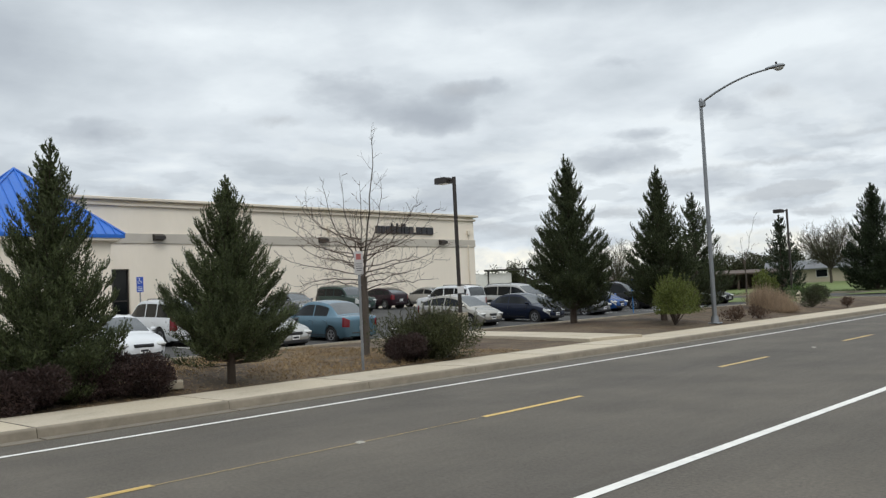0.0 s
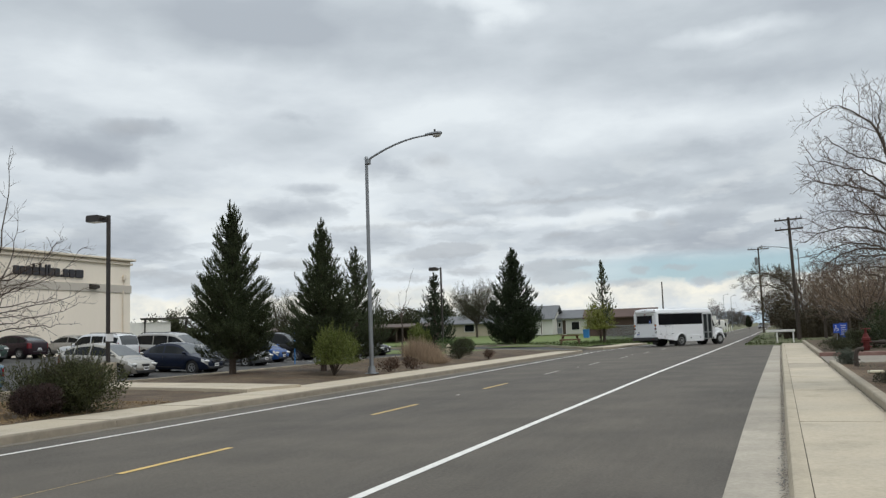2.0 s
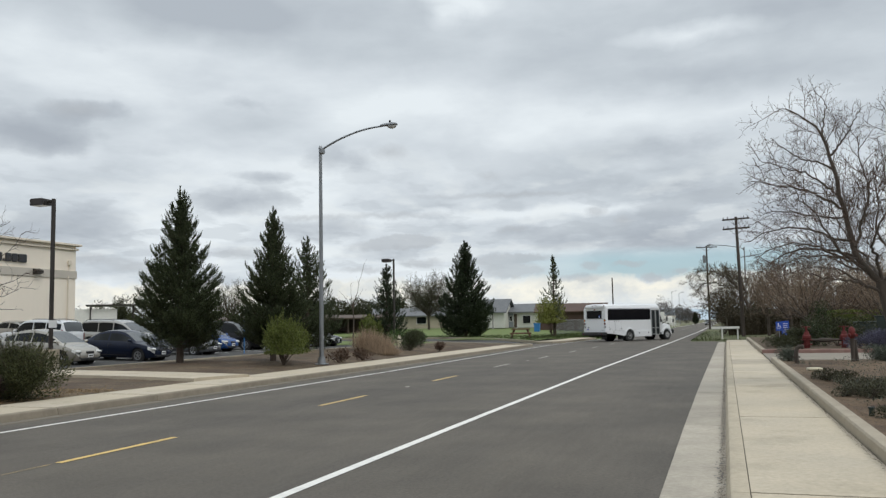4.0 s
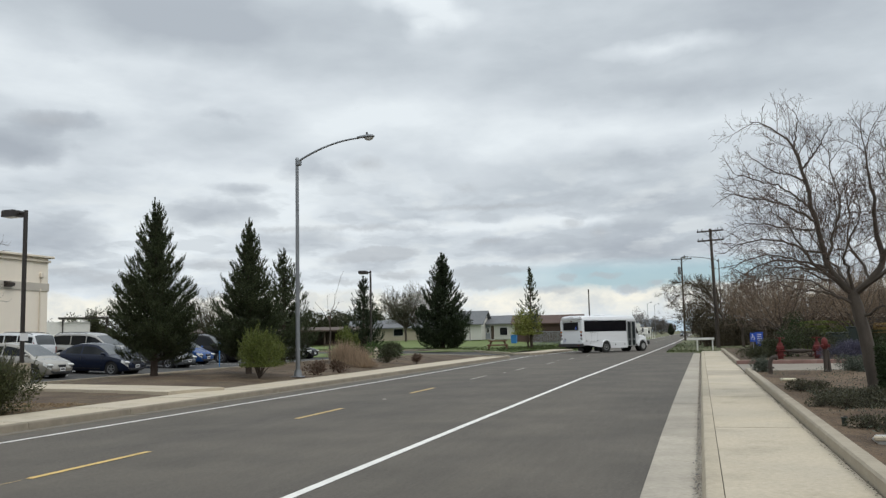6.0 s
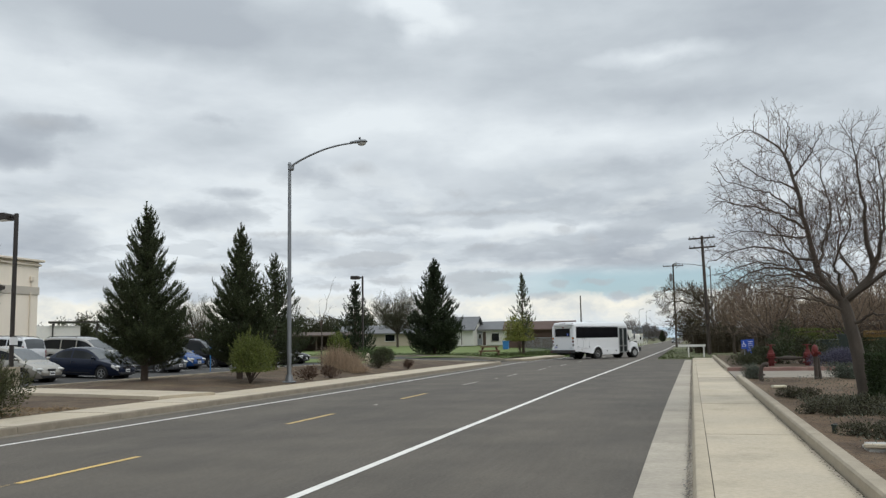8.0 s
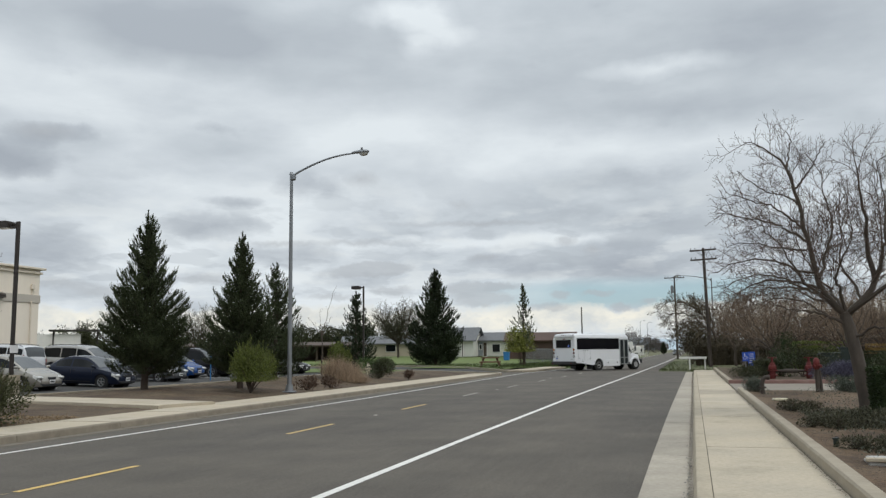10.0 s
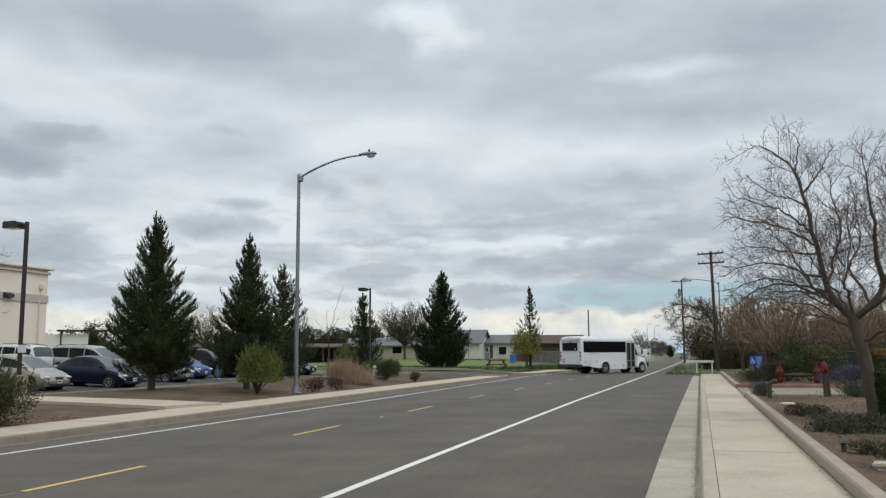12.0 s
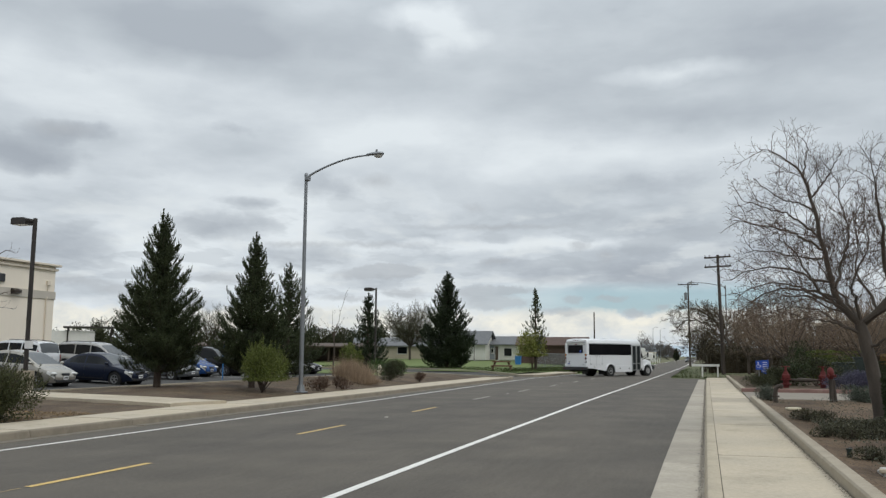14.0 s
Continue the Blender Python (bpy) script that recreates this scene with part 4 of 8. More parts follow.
strip("lot_kerb", [(-24.0, 26.6), (-24.0, 58.0)], 0.16, 0.2, 0.3, KERB, "pale concrete kerb at the edge of the lot", "kerb")
strip("footpath", [(-13.9, 21.6), (-17, 22.6), (-20, 23.3), (-22, 23.8), (-24.3, 24.2)], 2.0, 0.24, 0.3, CONCRETE, "pale concrete footpath from the road to the lot", "path")

# low kerb wall beside the near pavement
low_wall = thing("low_wall", "low pale concrete kerb wall holding back the soil bed", "wall", kind="structure")


def wall_run(y0, y1, length):
    n = max(1, round((y1 - y0) / length))
    step = (y1 - y0) / n
    line = [(-0.1, -0.3), (-0.095, 0.125), (-0.075, 0.15), (0.075, 0.15), (0.1, 0.125), (0.1, -0.3)]
    me = Shape().prism(line, "y", -step / 2 + 0.004, step / 2 - 0.004).mesh("coping", KERB)
    for i in range(n):
        ob = new("coping", me)
        ob.parent = low_wall
        ob.location = (1.565, y0 + step * (i + 0.5), 0.15)


wall_run(-10.5, 30.9, 4.6)
wall_run(38.4, 63.6, 5.04)

# ---- the store across the lot ----
WALL_X, WALL_END, WALL_TOP = -50.0, 56.2, 8.5
store = thing("store_building", "large cream stucco store with a grey band and parapet", "building", kind="structure")
s = Shape()
DOOR_Y0, DOOR_Y1, DOOR_TOP = 22.1, 24.1, 4.25
for y0, y1, z0, z1 in ((-30, DOOR_Y0, 0, WALL_TOP), (DOOR_Y1, WALL_END, 0, WALL_TOP), (DOOR_Y0, DOOR_Y1, DOOR_TOP, WALL_TOP)):
    part("wall", Shape().box(WALL_X - 0.2, (y0 + y1) / 2, (z0 + z1) / 2, 0.4, y1 - y0, z1 - z0), STUCCO, store)
part("wall", Shape().box(WALL_X - 25.2, WALL_END - 0.2, WALL_TOP / 2, 49.6, 0.4, WALL_TOP), STUCCO, store)
part("wall", Shape().box(WALL_X - 25.2, -29.8, WALL_TOP / 2, 49.6, 0.4, WALL_TOP), STUCCO, store)
part("wall", Shape().box(WALL_X - 50.2, 13.1, WALL_TOP / 2, 0.4, 86.4, WALL_TOP), STUCCO, store)
part("roof", Shape().box(WALL_X - 25.2, 13.1, 7.7, 49.5, 85.9, 0.3), SHINGLE, store, "flat grey roof")
part("band", Shape().box(WALL_X + 0.04, (WALL_END - 30) / 2 + 0.03, 6.15, 0.08, WALL_END + 30.1, 0.62, bevel=0.01).box(WALL_X - 20, WALL_END + 0.04, 6.15, 40.1, 0.08, 0.62, bevel=0.01), STUCCO_BAND, store, "grey-tan stucco band")
cap = Shape()
for z0, w in ((WALL_TOP + 0.06, 0.34), (WALL_TOP - 0.28, 0.16)):
    cap.box(WALL_X - 0.2 + w / 2, (WALL_END - 30) / 2, z0, 0.44 + w, WALL_END + 30 + w * 2, 0.18, bevel=0.03)
    cap.box(WALL_X - 25, WALL_END - 0.2 + w / 2, z0, 49, 0.44 + w, 0.18, bevel=0.03)
part("parapet_cap", cap, STUCCO_CAP, store, "stepped stucco parapet cap")
d = part("door", Shape().box(WALL_X - 0.25, (DOOR_Y0 + DOOR_Y1) / 2, DOOR_TOP / 2, 0.05, DOOR_Y1 - DOOR_Y0, DOOR_TOP), CAR_GLASS, store, "dark glass doorway")
fr = Shape()
for yy in (DOOR_Y0 + 0.04, (DOOR_Y0 + DOOR_Y1) / 2, DOOR_Y1 - 0.04):
    fr.box(WALL_X - 0.2, yy, DOOR_TOP / 2, 0.09, 0.08, DOOR_TOP)
for zz in (2.3, DOOR_TOP - 0.04):
    fr.box(WALL_X - 0.2, (DOOR_Y0 + DOOR_Y1) / 2, zz, 0.085, DOOR_Y1 - DOOR_Y0, 0.08)
part("door_frame", fr, BRONZE, d)
for yy in (26.0, 39.1, 51.95):
    lampbox = Shape().prism([(WALL_X + 0.08, 6.02), (WALL_X + 0.46, 6.1), (WALL_X + 0.46, 6.3), (WALL_X + 0.08, 6.45)], "y", yy - 0.36, yy + 0.36)
    part("wall_lamp", lampbox, BRONZE, store, "bronze wall lamp")
for yy in (39.75, 55.4):
    part("wall_box", Shape().box(WALL_X + 0.1, yy, 7.1, 0.2, 0.32, 0.4, bevel=0.03).rod((WALL_X + 0.06, yy, 6.9), (WALL_X + 0.06, yy, 6.46), 0.03, n=6), STUCCO_CAP, store, "small pale wall fixture")
part("downpipe", Shape().rod((WALL_X + 0.1, 55.3, 0.4), (WALL_X + 0.1, 55.3, 6.0), 0.06, n=8), STUCCO_CAP, store, "pale downpipe")
letters = Shape()
yy = 44.45
for w, h in ((0.5, 0.62), (0.42, 0.62), (0.5, 0.62), (0.5, 0.86), (0.46, 0.88), (0.2, 0.84), (0.46, 0.86), (0.5, 0.62), (0.16, 0.18), (0.5, 0.62), (0.52, 0.62), (0.78, 0.62)):
    letters.box(WALL_X + 0.09, yy + w / 2, 6.84 + 0.31 * min(1, h / 0.62), 0.18, w, min(h, 0.62), bevel=0.05)
    if h > 0.7:
        letters.box(WALL_X + 0.09, yy + 0.08, 6.84 + h / 2, 0.17, 0.16, h, bevel=0.03)
    yy += w + 0.09
part("sign_letters", letters, SIGN_INK, store, "dark raised sign bars")

# entrance tower with a hipped blue metal roof
tower = thing("entrance_tower", "cream entrance tower with a hipped blue metal roof", "building", kind="structure")
TX, TY, TH, EAVE, APEX = -47.4, 16.55, 4.1, 5.75, 9.55
part("wall", Shape().box(TX + 0.4, TY, EAVE / 2, TH * 2 - 1.6, TH * 2 - 1.2, EAVE, bevel=0.03), STUCCO, tower)
part("cornice", Shape().box(TX + 0.3, TY, EAVE - 0.22, TH * 2 - 0.7, TH * 2 - 0.5, 0.3, bevel=0.06), STUCCO_CAP, tower, "pale stucco cornice")
corner = [(TX + TH, TY - TH), (TX + TH, TY + TH), (TX - TH, TY + TH), (TX - TH, TY - TH)]
roof = Shape()
roof.add([(x, y, EAVE) for x, y in corner] + [(x, y, EAVE - 0.18) for x, y in corner] + [(TX, TY, APEX)],
         [(0, 1, 8), (1, 2, 8), (2, 3, 8), (3, 0, 8), (4, 5, 1, 0), (5, 6, 2, 1), (6, 7, 3, 2), (7, 4, 0, 3), (7, 6, 5, 4)])
roof_ob = part("roof", roof, BLUE_ROOF, tower, "bright blue standing-seam metal roof")
seams = Shape()
for k in range(4):
    a, b = Vector((*corner[k], EAVE + 0.03)), Vector((*corner[(k + 1) % 4], EAVE + 0.03))
    top = Vector((TX, TY, APEX + 0.03))
    for i in range(1, 16):
        u = i / 16
        foot = a.lerp(b, u)
        rise = 1 - abs(2 * u - 1)
        mid = (a + b) / 2
        seams.rod(foot, foot + (top - mid) * rise, 0.035, n=4)
    seams.rod(a, top, 0.07, n=6)
part("seam", seams, BLUE_ROOF, roof_ob, "raised blue roof seams")


# ---- far buildings ----
def gable_house(name, label, at, w, d, eave, ridge, wall_m, openings, over=0.5, roof_m=None):
    """A house with its ridge along local x; openings: (kind, x, z, width, height) on the side that faces -y."""
    h = thing(name, label, "house", at)
    s = Shape().box(0, 0, eave / 2, w, d, eave)
    s.prism([(-d / 2, eave), (d / 2, eave), (0, ridge - 0.12)], "x", -w / 2, w / 2)
    part("wall", s, wall_m, h)
    r = Shape()
    k = (ridge - eave) / (d / 2)
    for sg in (-1, 1):
        y1, z1 = sg * (d / 2 + over), eave - k * over
        r.add([(-w / 2 - over, 0, ridge), (w / 2 + over, 0, ridge), (w / 2 + over, y1, z1), (-w / 2 - over, y1, z1),
               (-w / 2 - over, 0, ridge + 0.16), (w / 2 + over, 0, ridge + 0.16), (w / 2 + over, y1, z1 + 0.16), (-w / 2 - over, y1, z1 + 0.16)],
              [(3, 2, 1, 0), (4, 5, 6, 7), (0, 1, 5, 4), (1, 2, 6, 5), (2, 3, 7, 6), (3, 0, 4, 7)])
    part("roof", r, roof_m or SHINGLE, h, "dark timber roof" if roof_m else "grey shingle roof")
    for what, x, z, ow, oh in openings:
        # flat panel coloured like the shaded inside of a porch
        if what == "panel":
            part("porch_panel", Shape().box(x, -d / 2 - 0.02, z, ow, 0.05, oh), PORCH_SHADE, h, "blue-grey panel painted as porch shade")
            continue
        fr = part(what, Shape().box(x, -d / 2 - 0.03, z, ow + 0.16, 0.08, oh + 0.16, bevel=0.01), WHITE_PAINT, h)
        part("pane" if what == "window" else "panel", Shape().box(x, -d / 2 - 0.06, z, ow, 0.06, oh), CAR_GLASS if what == "window" else DARK_TIMBER, fr)
    return h


gable_house("house", "white bungalow with a grey shingle gable roof", pose(-35.4, 128, 0.85), 7.8, 6, 2.55, 4.3, HOUSE_WALL, [("window", -1.2, 1.5, 1.4, 1.1), ("door", 2.2, 1.05, 0.12, 2.1)])
gable_house("house", "low white bungalow wing with a dark doorway and porch", pose(-27.9, 131, 0.85), 8.2, 6, 2.45, 3.55, HOUSE_WALL,
            [("panel", -3.45, 1.15, 1.4, 2.1), ("window", -3.8, 1.4, 0.3, 0.7), ("window", -3.2, 1.4, 0.3, 0.7), ("door", -2.5, 1.05, 0.5, 2.1), ("window", -0.75, 1.22, 1.15, 1.15), ("window", 2.4, 1.4, 1.2, 1.0)])
gable_house("house", "long tan bungalow behind the lawn", pose(-50, 140, 0.8, 0, 0, 18), 16, 8, 2.3, 3.5, HOUSE_TAN, [("window", -5, 1.5, 1.6, 1.1), ("window", 0, 1.5, 1.6, 1.1), ("window", 5, 1.5, 1.4, 1.1)])
shed = thing("open_shed", "long dark open timber shed beyond the lawn", "shed", pose(-58, 112, 0.45, 0, 0, 26))
for x in range(-12, 13, 3):
    part("post", Shape().box(x, -4, 1.1, 0.2, 0.2, 2.2, bevel=0.02), DARK_TIMBER, shed)
part("wall", Shape().box(0, 4.1, 1.1, 25, 0.15, 2.2), DARK_TIMBER, shed, "dark plank back wall")
part("roof", Shape().prism([(-4.8, 2.1), (0, 2.55), (4.8, 2.1), (4.8, 2.3), (0, 2.78), (-4.8, 2.3)], "x", -13, 13), DARK_TIMBER, shed, "low dark timber roof")
gable_house("house", "red-brown house behind the chain-link fence", pose(-20.0, 118, 0.5, 0, 0, 8), 9, 7, 2.5, 3.5, DULL_RED, [], 0.5, DULL_RED)


def block_building(name, label, at, w, d, h, m, rows_, cols_):
    b = thing(name, label, "building", at)
    part("wall", Shape().box(0, 0, h / 2, w, d, h), m, b)
    part("roof", Shape().box(0, 0, h + 0.1, w + 0.4, d + 0.4, 0.25, bevel=0.04), STUCCO_CAP, b)
    for r in range(rows_):
        for c in range(cols_):
            x, z = -w / 2 + w * (c + 0.5) / cols_, h * (r + 0.55) / rows_
            wf = part("window", Shape().box(x, -d / 2 - 0.03, z, w / cols_ * 0.55, 0.08, h / rows_ * 0.42), WHITE_PAINT, b)
            part("pane", Shape().box(x, -d / 2 - 0.06, z, w / cols_ * 0.48, 0.06, h / rows_ * 0.34), CAR_GLASS, wf)
    return b


block_building("warehouse", "pale flat-roofed warehouse far down the road", pose(-33, 330, -0.05, 0, 0, 5), 16, 14, 5.0, HOUSE_WALL, 1, 4)
block_building("warehouse", "low pale warehouse far down the road", pose(-52, 330, -0.05, 0, 0, 5), 22, 14, 6.5, HOUSE_TAN, 1, 5)
block_building("shed", "small white flat-roofed shed far down the road", pose(-16.2, 262, -0.05, 0, 0, 5), 5.2, 4, 2.6, HOUSE_WALL, 1, 3)
block_building("office_building", "long grey-brown building behind the bare trees", pose(26.5, 82, 0.1, 0, 0, -10), 33, 12, 4.2, HOUSE_BROWN, 1, 8)
block_building("annex", "low dark annex with a pale roof edge", pose(15.2, 69, 0.1, 0, 0, -6), 13, 5, 2.2, DARK_TIMBER, 1, 5)

# horizon hills; their colour already holds the haze
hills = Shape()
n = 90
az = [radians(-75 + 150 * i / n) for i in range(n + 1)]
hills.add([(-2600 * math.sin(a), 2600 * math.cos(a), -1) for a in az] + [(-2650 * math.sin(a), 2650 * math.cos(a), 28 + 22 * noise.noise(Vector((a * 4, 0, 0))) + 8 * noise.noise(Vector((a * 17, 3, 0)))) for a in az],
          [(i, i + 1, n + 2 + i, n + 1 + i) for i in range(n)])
solo("backdrop", hills, MOUNTAIN, "hills along the horizon, tinted pale blue for haze", "hills", kind="structure")


# ---- plants ----
def leaf(s, p, d, length, width, rng):
    """A pointed blade from p along d."""
    d = d.normalized()
    side = d.cross(Vector((rng.uniform(-1, 1), rng.uniform(-1, 1), rng.uniform(-1, 1)))).normalized() * width * 0.5
    m = p + d * length * 0.45
    k = len(s.v)
    s.v += [tuple(p), tuple(m + side), tuple(p + d * length), tuple(m - side)]
    s.f.append((k, k + 1, k + 2, k + 3))


def conifer_meshes(seed, height, radius, count, leaf_len, material, skirt=0.10, taper=0.95, gappy=0.12, step=0.0175):
    """Trunk and crown of a young redwood: upswept limbs, each set with short foxtail twigs that turn up at their ends."""
    rng = random.Random(seed)
    trunk, crown = Shape(), Shape()
    bend = [(rng.uniform(-0.012, 0.012) * height * i / 8, rng.uniform(-0.012, 0.012) * height * i / 8) for i in range(9)]
    pts = [(bend[i][0] * 0.5, bend[i][1] * 0.5, height * 0.97 * i / 8) for i in range(9)]
    trunk.pipe(pts, [max(0.010, 0.021 * height * (1 - i / 8.1)) for i in range(9)], 7)

    def axis(u):
        i0 = min(7, int(max(0.0, min(1.0, u)) * 8))
        return Vector(pts[i0]).lerp(Vector(pts[i0 + 1]), u * 8 - i0)

    limbs, total, v = [], 0.0, 0.0
    while v < 0.955:
        u = skirt + (1 - skirt) * v
        shape = min(1.0, 0.58 + 2.3 * v) * (1 - v) ** taper + 0.010
        lobes = 1.0 + 0.10 * noise.noise(Vector((v * 9.0, seed, 0)))
        for k in range(5 if v < 0.85 else 4):
            a = rng.uniform(0, 2 * math.pi)
            r = radius * shape * lobes * rng.uniform(0.80, 1.04) * (1 + 0.13 * noise.noise(Vector((math.cos(a) * 1.6, math.sin(a) * 1.6, v * 6 + seed))))
            if rng.random() < 0.05:
                r *= 1.12
            if rng.random() < gappy:
                r *= 0.5
            limbs.append((u, a, r, v))
            total += r * (r + 0.3)
        v += step
    for u, a, r, v in limbs:
        rise = 0.10 + 0.78 * v + rng.uniform(-0.14, 0.2)
        out = Vector((math.cos(a), math.sin(a), 0))
        side = Vector((-math.sin(a), math.cos(a), 0))
        p0 = axis(u) + Vector((0, 0, rng.uniform(-0.01, 0.01) * height - 0.30 * r))
        tip = p0 + out * r + Vector((0, 0, (rise + 0.1) * r))
        mid = p0 + out * (0.6 * r) + Vector((0, 0, rise * 0.32 * r))
        trunk.pipe([p0, mid, tip], [0.008 + 0.007 * r, 0.007, 0.003], 3)
        n = max(3, int(count * r * (r + 0.3) / total / 9) + 1)
        for j in range(n):
            w = 1.0 if j == 0 else rng.uniform(0.10, 1.0) ** 0.72
            base = p0.lerp(mid, w / 0.6) if w < 0.6 else mid.lerp(tip, (w - 0.6) / 0.4)
            ahead = (mid - p0 if w < 0.6 else tip - mid).normalized()
            spread = 0.0 if j == 0 else rng.choice((-1, 1)) * rng.uniform(0.25, 0.95)
            d = (ahead * rng.uniform(0.5, 1.0) + side * spread + Vector((0, 0, rng.uniform(-0.1, 0.65)))).normalized()
            ln = ((1.15 - w) * 0.34 * r + 0.075 * radius * (1.15 - v)) * rng.uniform(0.6, 1.15) + leaf_len * 0.7
            for k in range(9):
                t = (k + rng.random()) / 9
                q = base + d * (ln * t) + Vector((0, 0, 0.45 * ln * t * t))
                e = d * 0.9 + Vector((rng.gauss(0, 0.42), rng.gauss(0, 0.42), rng.gauss(0.30, 0.42) + 0.5 * t))
                leaf(crown, q, e, leaf_len * rng.uniform(0.6, 1.15) * (1.1 - 0.3 * t), leaf_len * 0.27, rng)
    for j in range(int(count * 0.03)):          # shaded needles round the trunk
        v = rng.random() ** 1.3
        reach = radius * (1 - v) * 0.42
        a = rng.uniform(0, 2 * math.pi)
        p = axis(skirt + (1 - skirt) * v * 0.9) + Vector((math.cos(a), math.sin(a), 0)) * reach * math.sqrt(rng.random())
        leaf(crown, p, Vector((rng.gauss(0, 0.6), rng.gauss(0, 0.6), rng.gauss(0.2, 0.6))), leaf_len * 2.2, leaf_len * 0.9, rng)
    for j in range(130):
        v = rng.random() ** 1.2
        q = Vector(pts[-1]) - Vector((0, 0, v * height * 0.10))
        leaf(crown, q, Vector((rng.gauss(0, 0.24), rng.gauss(0, 0.24), 0.9)), leaf_len * rng.uniform(0.8, 1.5), leaf_len * 0.22, rng)
    return trunk.mesh("trunk", BARK), crown.mesh("crown", material)


def plant_conifer(label, x, y, z, meshes, turn=0.0):
    t = thing("conifer", label, "tree", pose(x, y, z, 0, 0, turn), "conifers along the lot")
    for name, me in zip(("trunk", "crown"), meshes):
        ob = tagged(new(name, me), kind="stuff" if name == "crown" else "")
        ob.parent = t
    return t


LZ = strip_height
for label, x, y, z, args in (
        ("bushy dark green young redwood beside the pavement", -15.45, 5.8, None, (11, 4.8, 1.65, 75000, 0.08, FIR_NEAR, 0.05, 1.08, 0.16)),
        ("dark green young redwood with a bare lower trunk", -14.75, 8.95, None, (12, 4.3, 1.6, 85000, 0.07, FIR_NEAR, 0.17, 1.08, 0.18)),
        ("tall full dark green redwood on a soil mound", -20.3, 28.55, None, (13, 7.2, 2.15, 105000, 0.095, FIR, 0.135, 1.02, 0.16)),
        ("slender dark green redwood behind a bright bush", -17.0, 30.0, None, (14, 6.35, 1.8, 75000, 0.095, FIR, 0.14, 1.05, 0.16)),
        ("loose dark green redwood with a pale thin top", -20.65, 40.0, None, (15, 6.15, 2.2, 28000, 0.12, FIR, 0.08, 0.95, 0.25, 0.022)),
        ("dark redwood standing by a lot lamp", -27.2, 67.3, 0.06, (16, 6.8, 2.3, 8500, 0.2, FIR_DARK, 0.05, 0.95, 0.3, 0.026)),
        ("tall dense dark redwood on the lawn", -26.6, 88.6, 0.1, (17, 10.7, 3.75, 36000, 0.26, FIR_DARK, 0.06, 0.98, 0.2)),
        ("thin pale conifer rising above a yellow-green shrub", -15.75, 82.7, 0.1, (18, 8.2, 1.7, 2400, 0.2, FIR_LIGHT, 0.25, 1.2, 0.3, 0.045))):
    plant_conifer(label, x, y, LZ(x, y) - 0.05 if z is None else z, conifer_meshes(*args))


def bush_mesh(seed, rx, rz, count, leaf_len, material, upright=0.3, lumps=7, bare=0.02, shoots=0):
    """Stems and a shell of leaves in uneven lumps."""
    rng = random.Random(seed)
    stems, leaves = Shape(), Shape()
    cs = [(Vector((rng.gauss(0, rx * 0.42), rng.gauss(0, rx * 0.42), rz * rng.uniform(0.35, 0.72))), rng.uniform(0.42, 0.62)) for _ in range(lumps)]
    for c, k in cs:
        stems.pipe([(0, 0, 0), tuple(c * 0.5 + Vector((0, 0, 0.05))), tuple(c)], [0.025, 0.018, 0.008], 5)
    for i in range(count):
        c, k = cs[i % lumps]
        d = Vector((rng.gauss(0, 1), rng.gauss(0, 1), rng.gauss(0, 1))).normalized()
        p = c + Vector((d.x * rx * k, d.y * rx * k, d.z * rz * k * 0.8)) * rng.uniform(0.55, 1.06)
        if p.z < bare:
            p.z = bare + rng.uniform(0.0, 0.12)
        leaf(leaves, p, d * 0.7 + Vector((rng.gauss(0, 0.5), rng.gauss(0, 0.5), upright + rng.gauss(0, 0.4))), leaf_len * rng.uniform(0.6, 1.4), leaf_len * 0.42, rng)
    for i in range(shoots):
        c, k = cs[i % lumps]
        d = Vector((rng.gauss(0, 1), rng.gauss(0, 1), abs(rng.gauss(0.6, 0.7)))).normalized()
        p = c + Vector((d.x * rx * k, d.y * rx * k, d.z * rz * k * 0.8)) * 0.9
        d = (d * 0.6 + Vector((0, 0, 0.7))).normalized()
        ln = rx * rng.uniform(0.25, 0.5)
        stems.pipe([p, p + d * ln], [0.006, 0.003], 3)
        for j in range(22):
            q = p + d * ln * (j + rng.random()) / 22
            leaf(leaves, q, d * 0.8 + Vector((rng.gauss(0, 0.5), rng.gauss(0, 0.5), rng.gauss(0.2, 0.4))), leaf_len * rng.uniform(0.6, 1.2), leaf_len * 0.42, rng)
    return stems.mesh("stem_mass", BARK), leaves.mesh("foliage", material)


def plant_bush(label, x, y, z, meshes, turn=0.0, name="bush", group=""):
    t = thing(name, label, "bush", pose(x, y, z, 0, 0, turn), group)
    for nm, me in zip(("stem_mass", "foliage"), meshes):
        ob = tagged(new(nm, me), kind="stuff")
        ob.parent = t
    return t


plant_bush("bright green rounded bush in front of a redwood", -15.5, 28.1, LZ(-15.5, 28.1), bush_mesh(21, 0.85, 1.5, 11000, 0.07, BUSH_GREEN, 0.95, 15, 0.42, 110))
plant_bush("dark olive bush beside the pavement", -15.0, 14.9, LZ(-15.0, 14.9), bush_mesh(22, 1.05, 1.02, 26000, 0.06, BUSH_OLIVE, 0.6, 22, 0.02, 170))
plant_bush("dark reddish low bush beside the pavement", -14.95, 14.0, LZ(-14.95, 14.0), bush_mesh(23, 0.6, 0.68, 18000, 0.045, BUSH_RED, 0.4, 12))
plant_bush("dull red low bush under a redwood", -14.7, 6.7, LZ(-14.7, 6.7), bush_mesh(24, 0.7, 0.7, 18000, 0.055, BUSH_RED, 0.4))
